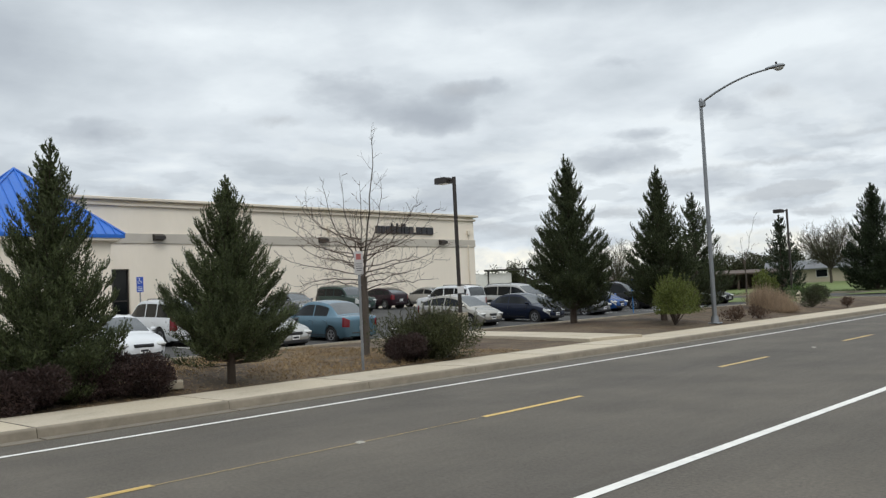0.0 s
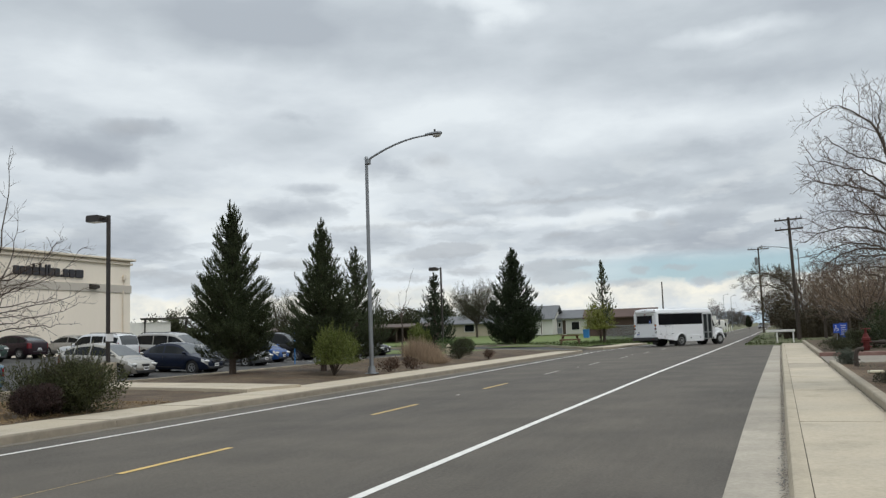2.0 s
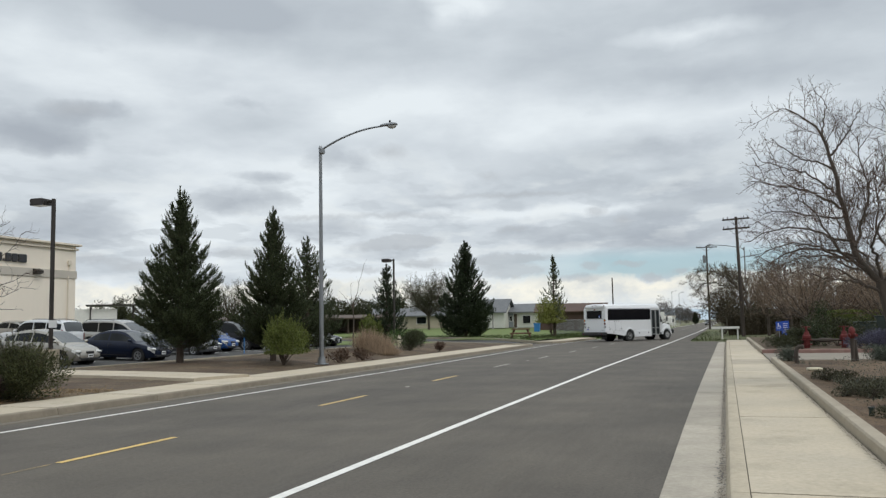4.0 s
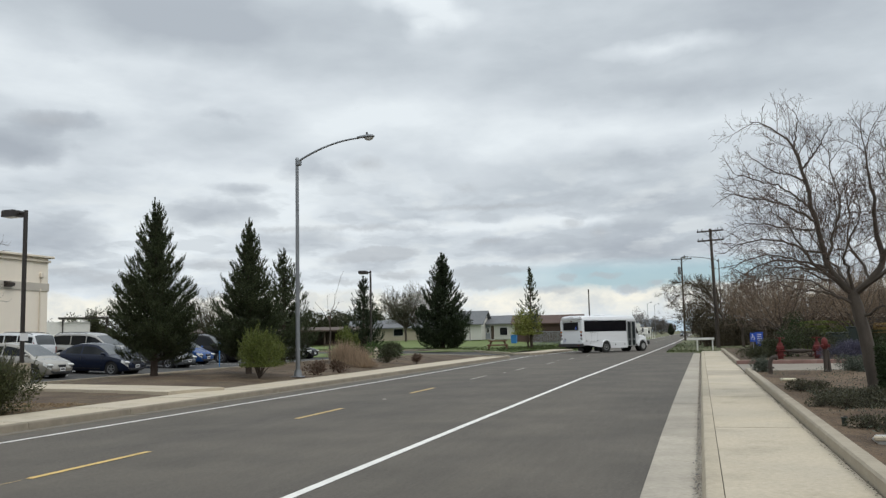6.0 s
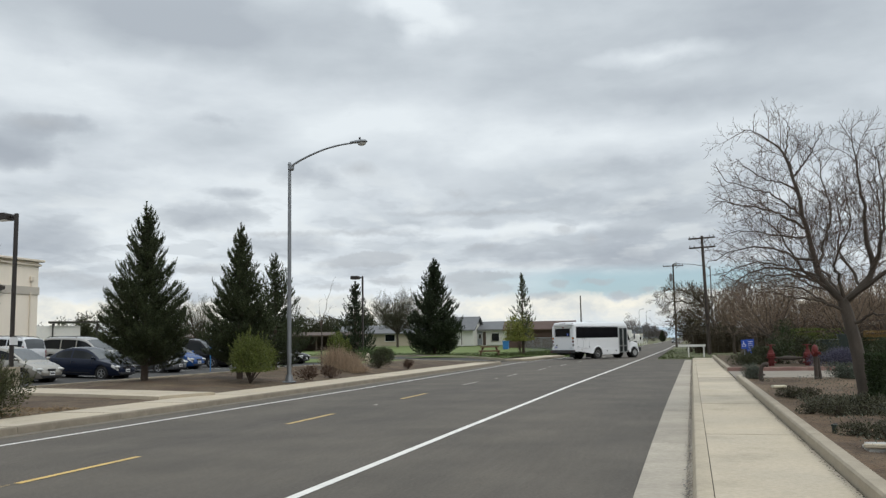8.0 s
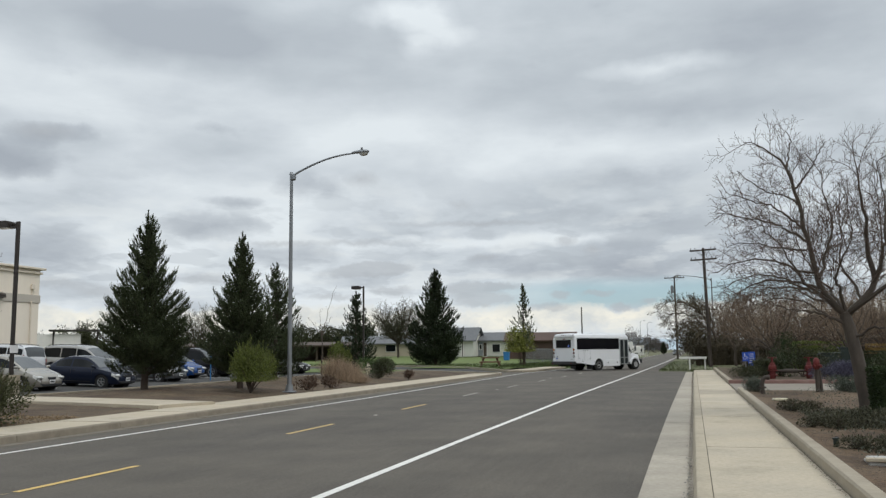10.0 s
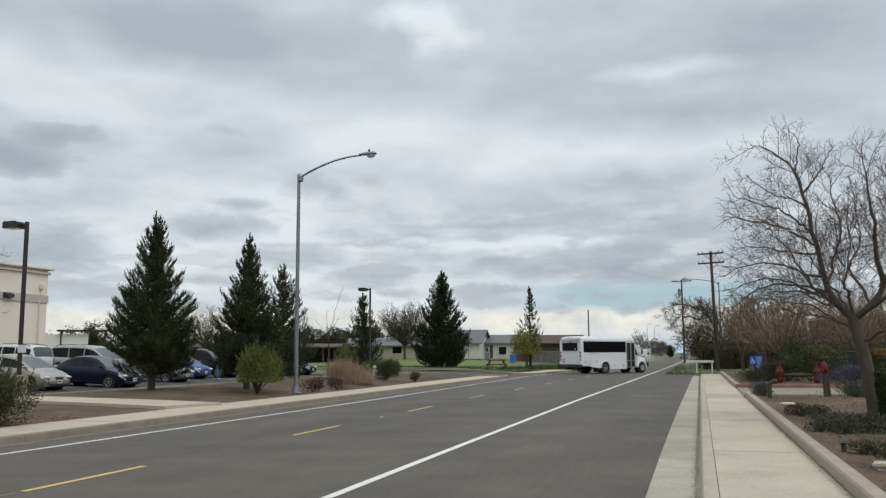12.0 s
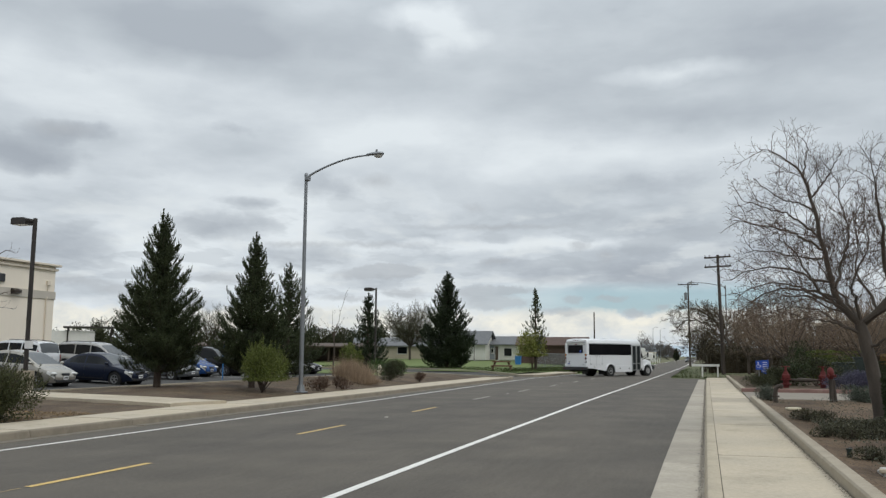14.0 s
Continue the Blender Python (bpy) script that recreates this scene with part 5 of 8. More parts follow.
plant_bush("dull red low bush beside the pavement", -14.6, 4.9, LZ(-14.6, 4.9), bush_mesh(25, 0.7, 0.7, 18000, 0.055, BUSH_RED, 0.4))
plant_bush("dark clipped ball bush beside the pavement", -15.45, 41.3, LZ(-15.45, 41.3), bush_mesh(26, 0.72, 1.0, 6000, 0.06, BUSH_DARK, 0.2, 9))
plant_bush("yellow-green upright bush near the lot", -21.5, 50.2, LZ(-21.5, 50.2), bush_mesh(27, 0.62, 1.9, 2600, 0.12, BUSH_GREEN, 0.5))
plant_bush("olive low bush near the lot", -19.0, 50.5, LZ(-19, 50.5), bush_mesh(28, 1.3, 1.0, 2000, 0.13, HEDGE, 0.4))
plant_bush("yellow-green young tree around a thin conifer", -15.85, 82.0, 0.1, bush_mesh(29, 1.45, 4.0, 3200, 0.2, YELLOW_LEAF, 0.5, 12, 1.5), name="leafy_shrub")
for i, (x, y, r) in enumerate(((-14.9, 31.6, 0.42), (-14.75, 33.6, 0.36), (-14.7, 43.9, 0.34))):
    plant_bush("small brown twiggy bush on the soil strip", x, y, LZ(x, y), bush_mesh(40 + i, r, r * 1.3, 420, 0.13, BROWN_TWIG, 0.9, 6), name="twiggy_bush", group="twiggy bushes")


def tuft_mesh(name, seed, rx, ry, height, count, material, width=0.012, lean=0.35):
    rng = random.Random(seed)
    s = Shape()
    for _ in range(count):
        p = Vector((rng.gauss(0, rx * 0.5), rng.gauss(0, ry * 0.5), 0))
        leaf(s, p, Vector((p.x / rx * lean + rng.gauss(0, 0.22), p.y / ry * lean + rng.gauss(0, 0.22), 1)), height * rng.uniform(0.5, 1.1), width * rng.uniform(0.8, 1.6), rng)
    return s.mesh(name, material)


RG = random.Random(64)
for i in range(16):
    u = i / 15
    x, y = -17.0 + 2.0 * u + RG.gauss(0, 0.16), 39.3 - 1.9 * u + RG.gauss(0, 0.3)
    h = (0.85 * (1 - u) ** 0.8 + 0.3) * RG.uniform(0.7, 1.15)
    ob = new("dry_grass_clump", tuft_mesh("dry_grass_clump", 60 + i, 0.34, 0.34, h, 420, DRY_GRASS, 0.010, 0.38))
    ob.location = (x, y, LZ(x, y) - 0.02)
    tagged(ob, "tall dry straw-coloured grass clump on the strip", "grass clump", "dry grass clumps", "stuff")


# ---- bare trees ----
class Wood:
    """Limbs that fork into twigs; thick ones round, thin ones three-sided."""

    def __init__(self, seed, finest=0.0034):
        self.finest = finest
        self.rng, self.thick, self.thin = random.Random(seed), Shape(), Shape()

    def limb(self, pts, r0, r1):
        radii = [r0 + (r1 - r0) * i / (len(pts) - 1) for i in range(len(pts))]
        if r0 > 0.022:
            self.thick.pipe(pts, radii, 7 if r0 > 0.06 else 5)
        else:
            self.thin.pipe(pts, radii, 3)

    def grow(self, p, d, length, r, level, up=0.15, wild=0.35, kids=4):
        rng, n = self.rng, 5
        pts, q, dd = [p], p.copy(), d.normalized()
        for i in range(n):
            dd = (dd + Vector((rng.gauss(0, wild), rng.gauss(0, wild), rng.gauss(0, wild) + up)) * 0.32).normalized()
            q = q + dd * (length / n)
            pts.append(q.copy())
        self.limb(pts, r, max(self.finest * 0.8, r * 0.42))
        if level > 0:
            self.sprout(pts, length, r, level, up, wild, kids)

    def sprout(self, pts, length, r, level, up, wild, kids):
        rng = self.rng
        for k in range(kids + rng.randint(-1, 1)):
            u = rng.uniform(0.25, 1.0) * (len(pts) - 1)
            i = min(int(u), len(pts) - 2)
            a, b = Vector(pts[i]), Vector(pts[i + 1])
            d = (b - a).normalized()
            side = d.orthogonal().normalized()
            side.rotate(Matrix.Rotation(rng.uniform(0, 2 * math.pi), 3, d))
            nd = d * rng.uniform(0.5, 1.0) + side * rng.uniform(0.5, 1.0) + Vector((0, 0, up * 0.5))
            self.grow(a.lerp(b, u - i), nd, length * rng.uniform(0.44, 0.72), max(self.finest, r * rng.uniform(0.38, 0.55)), level - 1, up, wild, max(3, int(kids * 0.72)))

    def feather(self, pts, r, level, spacing, length, up=0.25):
        """Side shoots spaced evenly along a limb, each feathered in turn."""
        rng = self.rng
        seg = [(Vector(b) - Vector(a)).length for a, b in zip(pts, pts[1:])]
        total = sum(seg)
        s, turn = total * 0.18 + rng.uniform(0, spacing), rng.uniform(0, 6.28)
        while s < total:
            i, rest = 0, s
            while i < len(seg) - 1 and rest > seg[i]:
                rest -= seg[i]
                i += 1
            a, b = Vector(pts[i]), Vector(pts[i + 1])
            d = (b - a).normalized()
            side = d.orthogonal().normalized()
            turn += 2.4 + rng.uniform(-0.5, 0.5)
            side.rotate(Matrix.Rotation(turn, 3, d))
            t = s / total
            ln = length * (1.15 - 0.55 * t) * rng.uniform(0.55, 1.25)
            dd = (d * rng.uniform(0.55, 0.95) + side * rng.uniform(0.6, 0.95) + Vector((0, 0, 0.12))).normalized()
            q, line = a + d * rest, [a + d * rest]
            bow = Vector((rng.gauss(0, 0.12), rng.gauss(0, 0.12), rng.gauss(0.06, 0.10)))
            n = 6 if level > 1 else 4 if level > 0 else 3
            for j in range(n):
                dd = (dd + bow * up * 4 / n + Vector((rng.gauss(0, 0.15), rng.gauss(0, 0.15), rng.gauss(0.02, 0.15)))).normalized()
                q = q + dd * (ln / n)
                line.append(q.copy())
            rr = max(self.finest, r)
            self.limb(line, rr, max(self.finest * 0.85, rr * 0.4))
            if level > 0:
                self.feather(line, rr * 0.5, level - 1, spacing * 0.62, ln * 0.55, up)
            s += spacing * rng.uniform(0.65, 1.35)

    def finish(self, name, label, at, group="", twigs=None):
        t = thing(name, label, "tree", at, group)
        part("trunk", self.thick, GREY_BARK, t, smooth=60)
        tagged(part("twig_crown", self.thin, twigs or TWIG, t), kind="stuff")
        return t


def curve_points(ctrl, n, wobble, rng):
    """Points along a bent line through control points, with a little unrest."""
    out, m = [], len(ctrl) - 1
    for i in range(n + 1):
        u = i / n * m
        k = min(int(u), m - 1)
        p0, p1, p2, p3 = (Vector(ctrl[max(0, min(m, k + j))]) for j in (-1, 0, 1, 2))
        t = u - k
        q = 0.5 * ((2 * p1) + (p2 - p0) * t + (2 * p0 - 5 * p1 + 4 * p2 - p3) * t * t + (3 * p1 - p0 - 3 * p2 + p3) * t ** 3)
        out.append(q + Vector((rng.gauss(0, wobble), rng.gauss(0, wobble), rng.gauss(0, wobble))))
    return out


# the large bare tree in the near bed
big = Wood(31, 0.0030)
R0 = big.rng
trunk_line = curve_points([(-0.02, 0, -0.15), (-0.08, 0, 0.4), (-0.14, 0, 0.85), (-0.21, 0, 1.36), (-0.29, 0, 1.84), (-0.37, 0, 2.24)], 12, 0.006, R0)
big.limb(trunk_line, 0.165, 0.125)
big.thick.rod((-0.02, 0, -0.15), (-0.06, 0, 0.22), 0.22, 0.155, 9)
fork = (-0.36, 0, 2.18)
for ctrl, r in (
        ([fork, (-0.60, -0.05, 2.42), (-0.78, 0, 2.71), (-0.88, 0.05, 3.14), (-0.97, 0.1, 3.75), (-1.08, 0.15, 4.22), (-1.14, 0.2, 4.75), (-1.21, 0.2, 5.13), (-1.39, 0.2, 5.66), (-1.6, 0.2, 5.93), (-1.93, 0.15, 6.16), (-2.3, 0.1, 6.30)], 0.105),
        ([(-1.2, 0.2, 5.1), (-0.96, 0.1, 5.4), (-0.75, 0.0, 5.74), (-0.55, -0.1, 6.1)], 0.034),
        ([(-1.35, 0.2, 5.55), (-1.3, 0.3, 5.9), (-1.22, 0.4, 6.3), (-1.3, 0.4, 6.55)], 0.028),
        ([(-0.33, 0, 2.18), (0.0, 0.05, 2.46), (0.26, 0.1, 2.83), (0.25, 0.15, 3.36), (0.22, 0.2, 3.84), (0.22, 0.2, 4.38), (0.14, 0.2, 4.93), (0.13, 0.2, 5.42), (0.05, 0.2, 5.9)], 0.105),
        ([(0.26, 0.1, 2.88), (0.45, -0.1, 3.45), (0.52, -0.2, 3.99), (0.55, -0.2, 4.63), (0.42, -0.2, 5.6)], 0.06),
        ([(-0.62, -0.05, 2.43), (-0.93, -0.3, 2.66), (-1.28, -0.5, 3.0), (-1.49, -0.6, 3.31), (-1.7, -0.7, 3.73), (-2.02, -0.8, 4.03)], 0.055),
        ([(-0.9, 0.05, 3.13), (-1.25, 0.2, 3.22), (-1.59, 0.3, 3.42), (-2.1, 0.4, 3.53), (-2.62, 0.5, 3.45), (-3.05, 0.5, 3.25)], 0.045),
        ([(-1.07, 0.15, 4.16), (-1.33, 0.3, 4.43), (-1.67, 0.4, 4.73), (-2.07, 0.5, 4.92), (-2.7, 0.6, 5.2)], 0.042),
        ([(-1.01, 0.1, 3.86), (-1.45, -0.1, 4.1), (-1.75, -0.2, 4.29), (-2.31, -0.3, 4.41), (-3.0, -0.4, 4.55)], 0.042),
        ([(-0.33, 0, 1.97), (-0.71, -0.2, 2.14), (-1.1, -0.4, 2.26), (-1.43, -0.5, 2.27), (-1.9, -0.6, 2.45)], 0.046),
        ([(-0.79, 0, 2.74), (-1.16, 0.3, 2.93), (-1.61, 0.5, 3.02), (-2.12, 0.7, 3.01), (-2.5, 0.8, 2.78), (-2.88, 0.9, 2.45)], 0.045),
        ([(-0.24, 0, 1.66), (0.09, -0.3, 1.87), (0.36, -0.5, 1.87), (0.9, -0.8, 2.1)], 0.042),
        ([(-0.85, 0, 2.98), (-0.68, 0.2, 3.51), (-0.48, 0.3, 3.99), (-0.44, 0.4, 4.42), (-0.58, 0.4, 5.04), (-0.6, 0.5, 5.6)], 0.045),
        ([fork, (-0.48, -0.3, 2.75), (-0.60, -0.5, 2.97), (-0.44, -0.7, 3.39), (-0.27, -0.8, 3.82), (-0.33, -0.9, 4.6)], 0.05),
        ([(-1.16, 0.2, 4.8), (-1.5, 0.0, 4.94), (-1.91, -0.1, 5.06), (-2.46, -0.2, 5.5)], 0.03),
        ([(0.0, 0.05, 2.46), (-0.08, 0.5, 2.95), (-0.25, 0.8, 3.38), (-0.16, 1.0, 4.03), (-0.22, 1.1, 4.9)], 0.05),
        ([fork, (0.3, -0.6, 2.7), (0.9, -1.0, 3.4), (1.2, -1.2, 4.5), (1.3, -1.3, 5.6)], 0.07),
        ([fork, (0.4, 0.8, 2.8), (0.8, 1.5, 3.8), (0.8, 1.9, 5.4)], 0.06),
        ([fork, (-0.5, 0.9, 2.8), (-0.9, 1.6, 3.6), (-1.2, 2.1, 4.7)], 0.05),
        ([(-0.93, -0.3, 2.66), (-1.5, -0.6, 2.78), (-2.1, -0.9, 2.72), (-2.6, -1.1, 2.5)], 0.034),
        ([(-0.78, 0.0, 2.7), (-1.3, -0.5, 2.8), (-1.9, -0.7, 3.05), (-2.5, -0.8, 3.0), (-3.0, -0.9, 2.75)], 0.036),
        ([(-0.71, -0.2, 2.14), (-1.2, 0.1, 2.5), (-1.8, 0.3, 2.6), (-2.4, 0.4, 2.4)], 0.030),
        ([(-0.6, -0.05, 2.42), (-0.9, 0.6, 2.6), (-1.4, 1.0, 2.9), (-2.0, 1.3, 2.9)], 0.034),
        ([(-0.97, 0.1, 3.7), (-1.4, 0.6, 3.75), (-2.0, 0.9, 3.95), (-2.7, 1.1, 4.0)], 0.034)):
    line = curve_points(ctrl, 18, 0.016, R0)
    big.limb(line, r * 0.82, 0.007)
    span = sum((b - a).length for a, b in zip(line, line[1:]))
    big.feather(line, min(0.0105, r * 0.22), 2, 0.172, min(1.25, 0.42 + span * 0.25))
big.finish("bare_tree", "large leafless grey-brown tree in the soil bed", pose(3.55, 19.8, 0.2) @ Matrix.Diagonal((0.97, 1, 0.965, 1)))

lot_tree = Wood(34, 0.0036)
lot_tree.limb(curve_points([(0, 0, -0.1), (0.02, 0.02, 1.2), (0.05, 0, 2.2)], 6, 0.01, lot_tree.rng), 0.135, 0.10)
for k in range(26):          # spreading limbs, the low ones level or drooping, the upper ones turned up at their ends
    a = k * 2.4
    z0, out = 1.85 + 0.055 * k, lot_tree.rng.uniform(1.9, 2.75) - 0.012 * k
    rise = lot_tree.rng.uniform(-0.35, 0.45) + 0.055 * k
    ca, sa = math.cos(a), math.sin(a)
    line = curve_points([(0.04, 0, z0), (ca * out * 0.4, sa * out * 0.4, z0 + 0.12 + rise * 0.1), (ca * out * 0.75, sa * out * 0.75, z0 + 0.1 + rise * 0.4), (ca * out, sa * out, z0 + rise)], 12, 0.022, lot_tree.rng)
    lot_tree.limb(line, 0.021, 0.004)
    lot_tree.feather(line, 0.0065, 1, 0.22, 0.62)
for k in range(5):           # leaders
    a, top = (0.5, 2.9, 4.3, 5.6, 1.6)[k], (6.45, 5.3, 4.9, 4.7, 5.0)[k]
    out = (0.45, 1.1, 1.0, 1.2, 0.9)[k]
    ca, sa = math.cos(a), math.sin(a)
    line = curve_points([(0.05, 0, 2.1), (ca * out * 0.25, sa * out * 0.25, 2.9), (ca * out * 0.8, sa * out * 0.8, 2.2 + (top - 2.2) * 0.55), (ca * out, sa * out, top)], 14, 0.02, lot_tree.rng)
    lot_tree.limb(line, 0.042 if k == 0 else 0.028, 0.004)
    lot_tree.feather(line, 0.007, 1, 0.26, 0.66)
lot_tree.finish("bare_tree", "leafless young street tree beside the lot", pose(-17.93, 15.2, LZ(-17.93, 15.2)))


def spreading(seed, height, reach, level, kids, lean=(0, 0), finest=0.007):
    w = Wood(seed, finest)
    top = Vector((lean[0], lean[1], height * 0.36))
    w.limb(curve_points([(0, 0, -0.1), tuple(top * 0.5), tuple(top)], 6, 0.03, w.rng), height * 0.024, height * 0.016)
    for k in range(7):
        a = k * 2.4 + w.rng.uniform(-0.4, 0.4)
        d = Vector((math.cos(a) * reach / height, math.sin(a) * reach / height, 0.75 + 0.1 * (k % 3))) + Vector((lean[0], lean[1], 0)) * 0.15
        w.grow(top * w.rng.uniform(0.75, 1.0), d, height * 0.55, height * 0.0065, level, 0.10, 0.4, kids)
    return w


def vase_tree(seed, height, reach, limbs, spacing, thick=1.0):
    """A short trunk with upright limbs that fan out into a rounded haze of twigs."""
    w = Wood(seed, 0.006 * thick)
    w.limb(curve_points([(0, 0, -0.1), (0.03, 0, height * 0.13), (0.0, 0.02, height * 0.26)], 5, 0.02, w.rng), 0.11 * thick, 0.085 * thick)
    for k in range(limbs):
        a = k * 2.4 + w.rng.uniform(-0.3, 0.3)
        out, top = reach * w.rng.uniform(0.15, 1.0) ** 0.6, height * w.rng.uniform(0.84, 1.0)
        top -= 0.36 * height * (out / reach) ** 2.5
        ca, sa, z0 = math.cos(a), math.sin(a), height * w.rng.uniform(0.20, 0.27)
        line = curve_points([(0, 0, z0), (ca * out * 0.45, sa * out * 0.45, z0 + (top - z0) * 0.36), (ca * out * 0.82, sa * out * 0.82, z0 + (top - z0) * 0.72), (ca * out, sa * out, top)], 10, 0.05, w.rng)
        w.limb(line, 0.034 * thick, 0.008 * thick)
        w.feather(line, 0.009 * thick, 1, spacing, height * 0.2)
    return w


vase_tree(51, 9.6, 4.8, 40, 0.27, 1.9).finish("bare_tree", "leafless rounded tree behind the lawn", pose(-44.6, 128, 0.7), "", COVER)
vase_tree(56, 7.6, 2.7, 22, 0.24, 1.5).finish("bare_tree", "grey leafless tree beyond the parked cars", pose(-60.5, 96, 0.4), "", COVER)
old = Wood(60, 0.011)
old.limb(curve_points([(0, 0, -0.1), (-0.1, 0, 1.2), (-0.25, 0, 2.4)], 6, 0.03, old.rng), 0.26, 0.19)
for ctrl, r in (
        ([(-0.25, 0, 2.3), (-1.0, -0.2, 4.0), (-1.9, -0.3, 5.2), (-3.2, -0.4, 6.0), (-4.6, -0.5, 6.0), (-5.6, -0.5, 5.0)], 0.12),
        ([(-0.25, 0, 2.0), (-1.3, 0.4, 3.6), (-2.6, 0.6, 4.8), (-4.2, 0.7, 4.9), (-5.0, 0.8, 3.9)], 0.10),
        ([(-0.25, 0, 2.4), (-0.6, 0.3, 4.2), (-1.2, 0.5, 5.6), (-2.2, 0.6, 6.3)], 0.11),
        ([(-0.2, 0, 2.2), (0.5, -0.3, 3.8), (1.2, -0.5, 5.4), (2.2, -0.6, 6.4)], 0.10),
        ([(-0.2, 0, 2.0), (0.9, 0.5, 3.0), (2.3, 0.8, 4.2)], 0.08),
        ([(-0.25, 0, 2.2), (-1.6, -0.5, 3.2), (-2.9, -0.8, 3.6), (-3.8, -1.0, 2.9)], 0.07),
        ([(-1.0, -0.2, 4.0), (-1.6, -0.8, 5.2), (-2.6, -1.2, 5.9), (-3.8, -1.4, 5.4)], 0.06)):
    line = curve_points(ctrl, 14, 0.07, old.rng)
    old.limb(line, r, 0.02)
    old.feather(line, 0.02, 1, 0.105, 1.25, -0.14)
old.finish("bare_tree", "old leafless tree with drooping limbs behind the utility pole", pose(2.6, 84.5, 0.1), "", OLIVE_TWIG)
verge_tree = spreading(52, 5.6, 6.5, 3, 7, (-1.2, 0)).finish("bare_tree", "leaning leafless tree by the utility poles", pose(4.6, 88, 0.1), "verge trees")
copy_thing(verge_tree, pose(4.5, 92, 0.1, 0, 0, 140))
copy_thing(verge_tree, pose(0.6, 110, 0.1, 0, 0, 40))


grove = vase_tree(53, 5.0, 2.6, 17, 0.19).finish("bare_tree", "leafless brown tree in the beds beyond the drive", pose(4.4, 50, 0.2), "grove trees", GROVE_TWIG)
for x, y, a, k in ((7.6, 47, 70, 0.95), (4.0, 60, 160, 1.1), (6.8, 58, 250, 1.1), (11.0, 55, 20, 1.1), (6.0, 71, 300, 1.3), (11.5, 69, 110, 1.3), (3.6, 76, 200, 1.2), (9.0, 63, 40, 1.2), (10.6, 60, 80, 1.2), (13.6, 63, 130, 1.3), (4.6, 66, 320, 1.2)):
    t = copy_thing(grove, pose(x, y, 0.2, 0, 0, a))
    t.scale = (k, k, k)
slim = Wood(54)
slim.limb(curve_points([(0, 0, -0.1), (0.02, 0, 1.2), (0.0, 0.02, 2.4)], 6, 0.01, slim.rng), 0.045, 0.03)
for tip, r in (((0.75, 0.2, 4.9), 0.022), ((-0.9, 0.1, 3.2), 0.016), ((0.1, -0.5, 3.6), 0.014), ((0.5, 0.4, 3.3), 0.012)):
    line = curve_points([(0, 0, 2.2), (tip[0] * 0.35, tip[1] * 0.35, 2.2 + (tip[2] - 2.2) * 0.4), tip], 7, 0.03, slim.rng)
    slim.limb(line, r, 0.006)
    slim.sprout(line, 0.6, 0.007, 1, 0.15, 0.3, 4)
slim.finish("bare_tree", "slim leafless sapling on the soil strip", pose(-19.4, 43.0, LZ(-19.4, 43.0)))

# woods and hedges in the distance
def hedge_mesh(name, seed, length, depth, height, count, leaf_len, material, thin=0.5):
    rng = random.Random(seed)
    s = Shape()
    for _ in range(count):
        x = rng.uniform(-length / 2, length / 2)
        top = height * (0.72 + 0.4 * noise.noise(Vector((x * 0.35, seed, 0))) + 0.12 * noise.noise(Vector((x * 1.7, seed, 4))))
        z = top * (rng.uniform(0, 1) ** 0.6 if thin > 0.2 else rng.uniform(0.28, 1.0))
        y = rng.gauss(0, depth * 0.3)
        leaf(s, Vector((x, y, z)), Vector((rng.gauss(0, 0.6), rng.gauss(0, 0.6), rng.gauss(0.3, 0.6))), leaf_len * rng.uniform(0.6, 1.4), leaf_len * thin, rng)
    if thin < 0.2:
        return s.mesh(name, material)
    # twiggy core that closes the gaps
    n, k = max(8, int(length / max(0.25, leaf_len * 1.5))), len(s.v)
    for i in range(n + 1):
        x = -length / 2 + length * i / n
        top = height * (0.72 + 0.4 * noise.noise(Vector((x * 0.35, seed, 0))) + 0.12 * noise.noise(Vector((x * 1.7, seed, 4)))) * rng.uniform(0.62, 0.86)
        s.v += [(x, depth * 0.1 * rng.gauss(0, 1), 0.0), (x, depth * 0.1 * rng.gauss(0, 1), top)]
    s.f += [(k + 2 * i, k + 2 * i + 2, k + 2 * i + 3, k + 2 * i + 1) for i in range(n)]
    return s.mesh(name, material)


def hedge(name, label, at, *args):
    ob = new(name, hedge_mesh(name, *args))
    ob.matrix_basis = at
    return tagged(ob, label, "hedge", kind="stuff")


def box_hedge(label, at, seed, length, depth, height, count, leaf_len, material):
    """A clipped hedge: short leaves over a box with soft edges, on a twiggy core."""
    rng, s = random.Random(seed), Shape()
    s.box(0, 0, height * 0.44, length - 0.16, depth - 0.16, height * 0.88)
    for _ in range(count):
        x, y, z = rng.uniform(-1, 1), rng.uniform(-1, 1), rng.uniform(0, 1)
        face = rng.random()
        if face < 0.4:
            z = 1.0
        elif face < 0.8:
            y = -1.0
        else:
            x = rng.choice((-1, 1))
        n = 0.05 * noise.noise(Vector((x * length, y * depth, z * height + seed)) * 1.3)
        p = Vector((x * (length / 2 - 0.07 + n), y * (depth / 2 - 0.07 + n), z * (height - 0.05) * (1 + n)))
        leaf(s, p, Vector((x * 0.5 + rng.gauss(0, 0.5), y * 0.5 + rng.gauss(0, 0.5), rng.gauss(0.4, 0.4))), leaf_len * rng.uniform(0.6, 1.4), leaf_len * 0.5, rng)
    ob = new("hedge", s.mesh("hedge", material))
    ob.matrix_basis = at
    return tagged(ob, label, "hedge", kind="stuff")


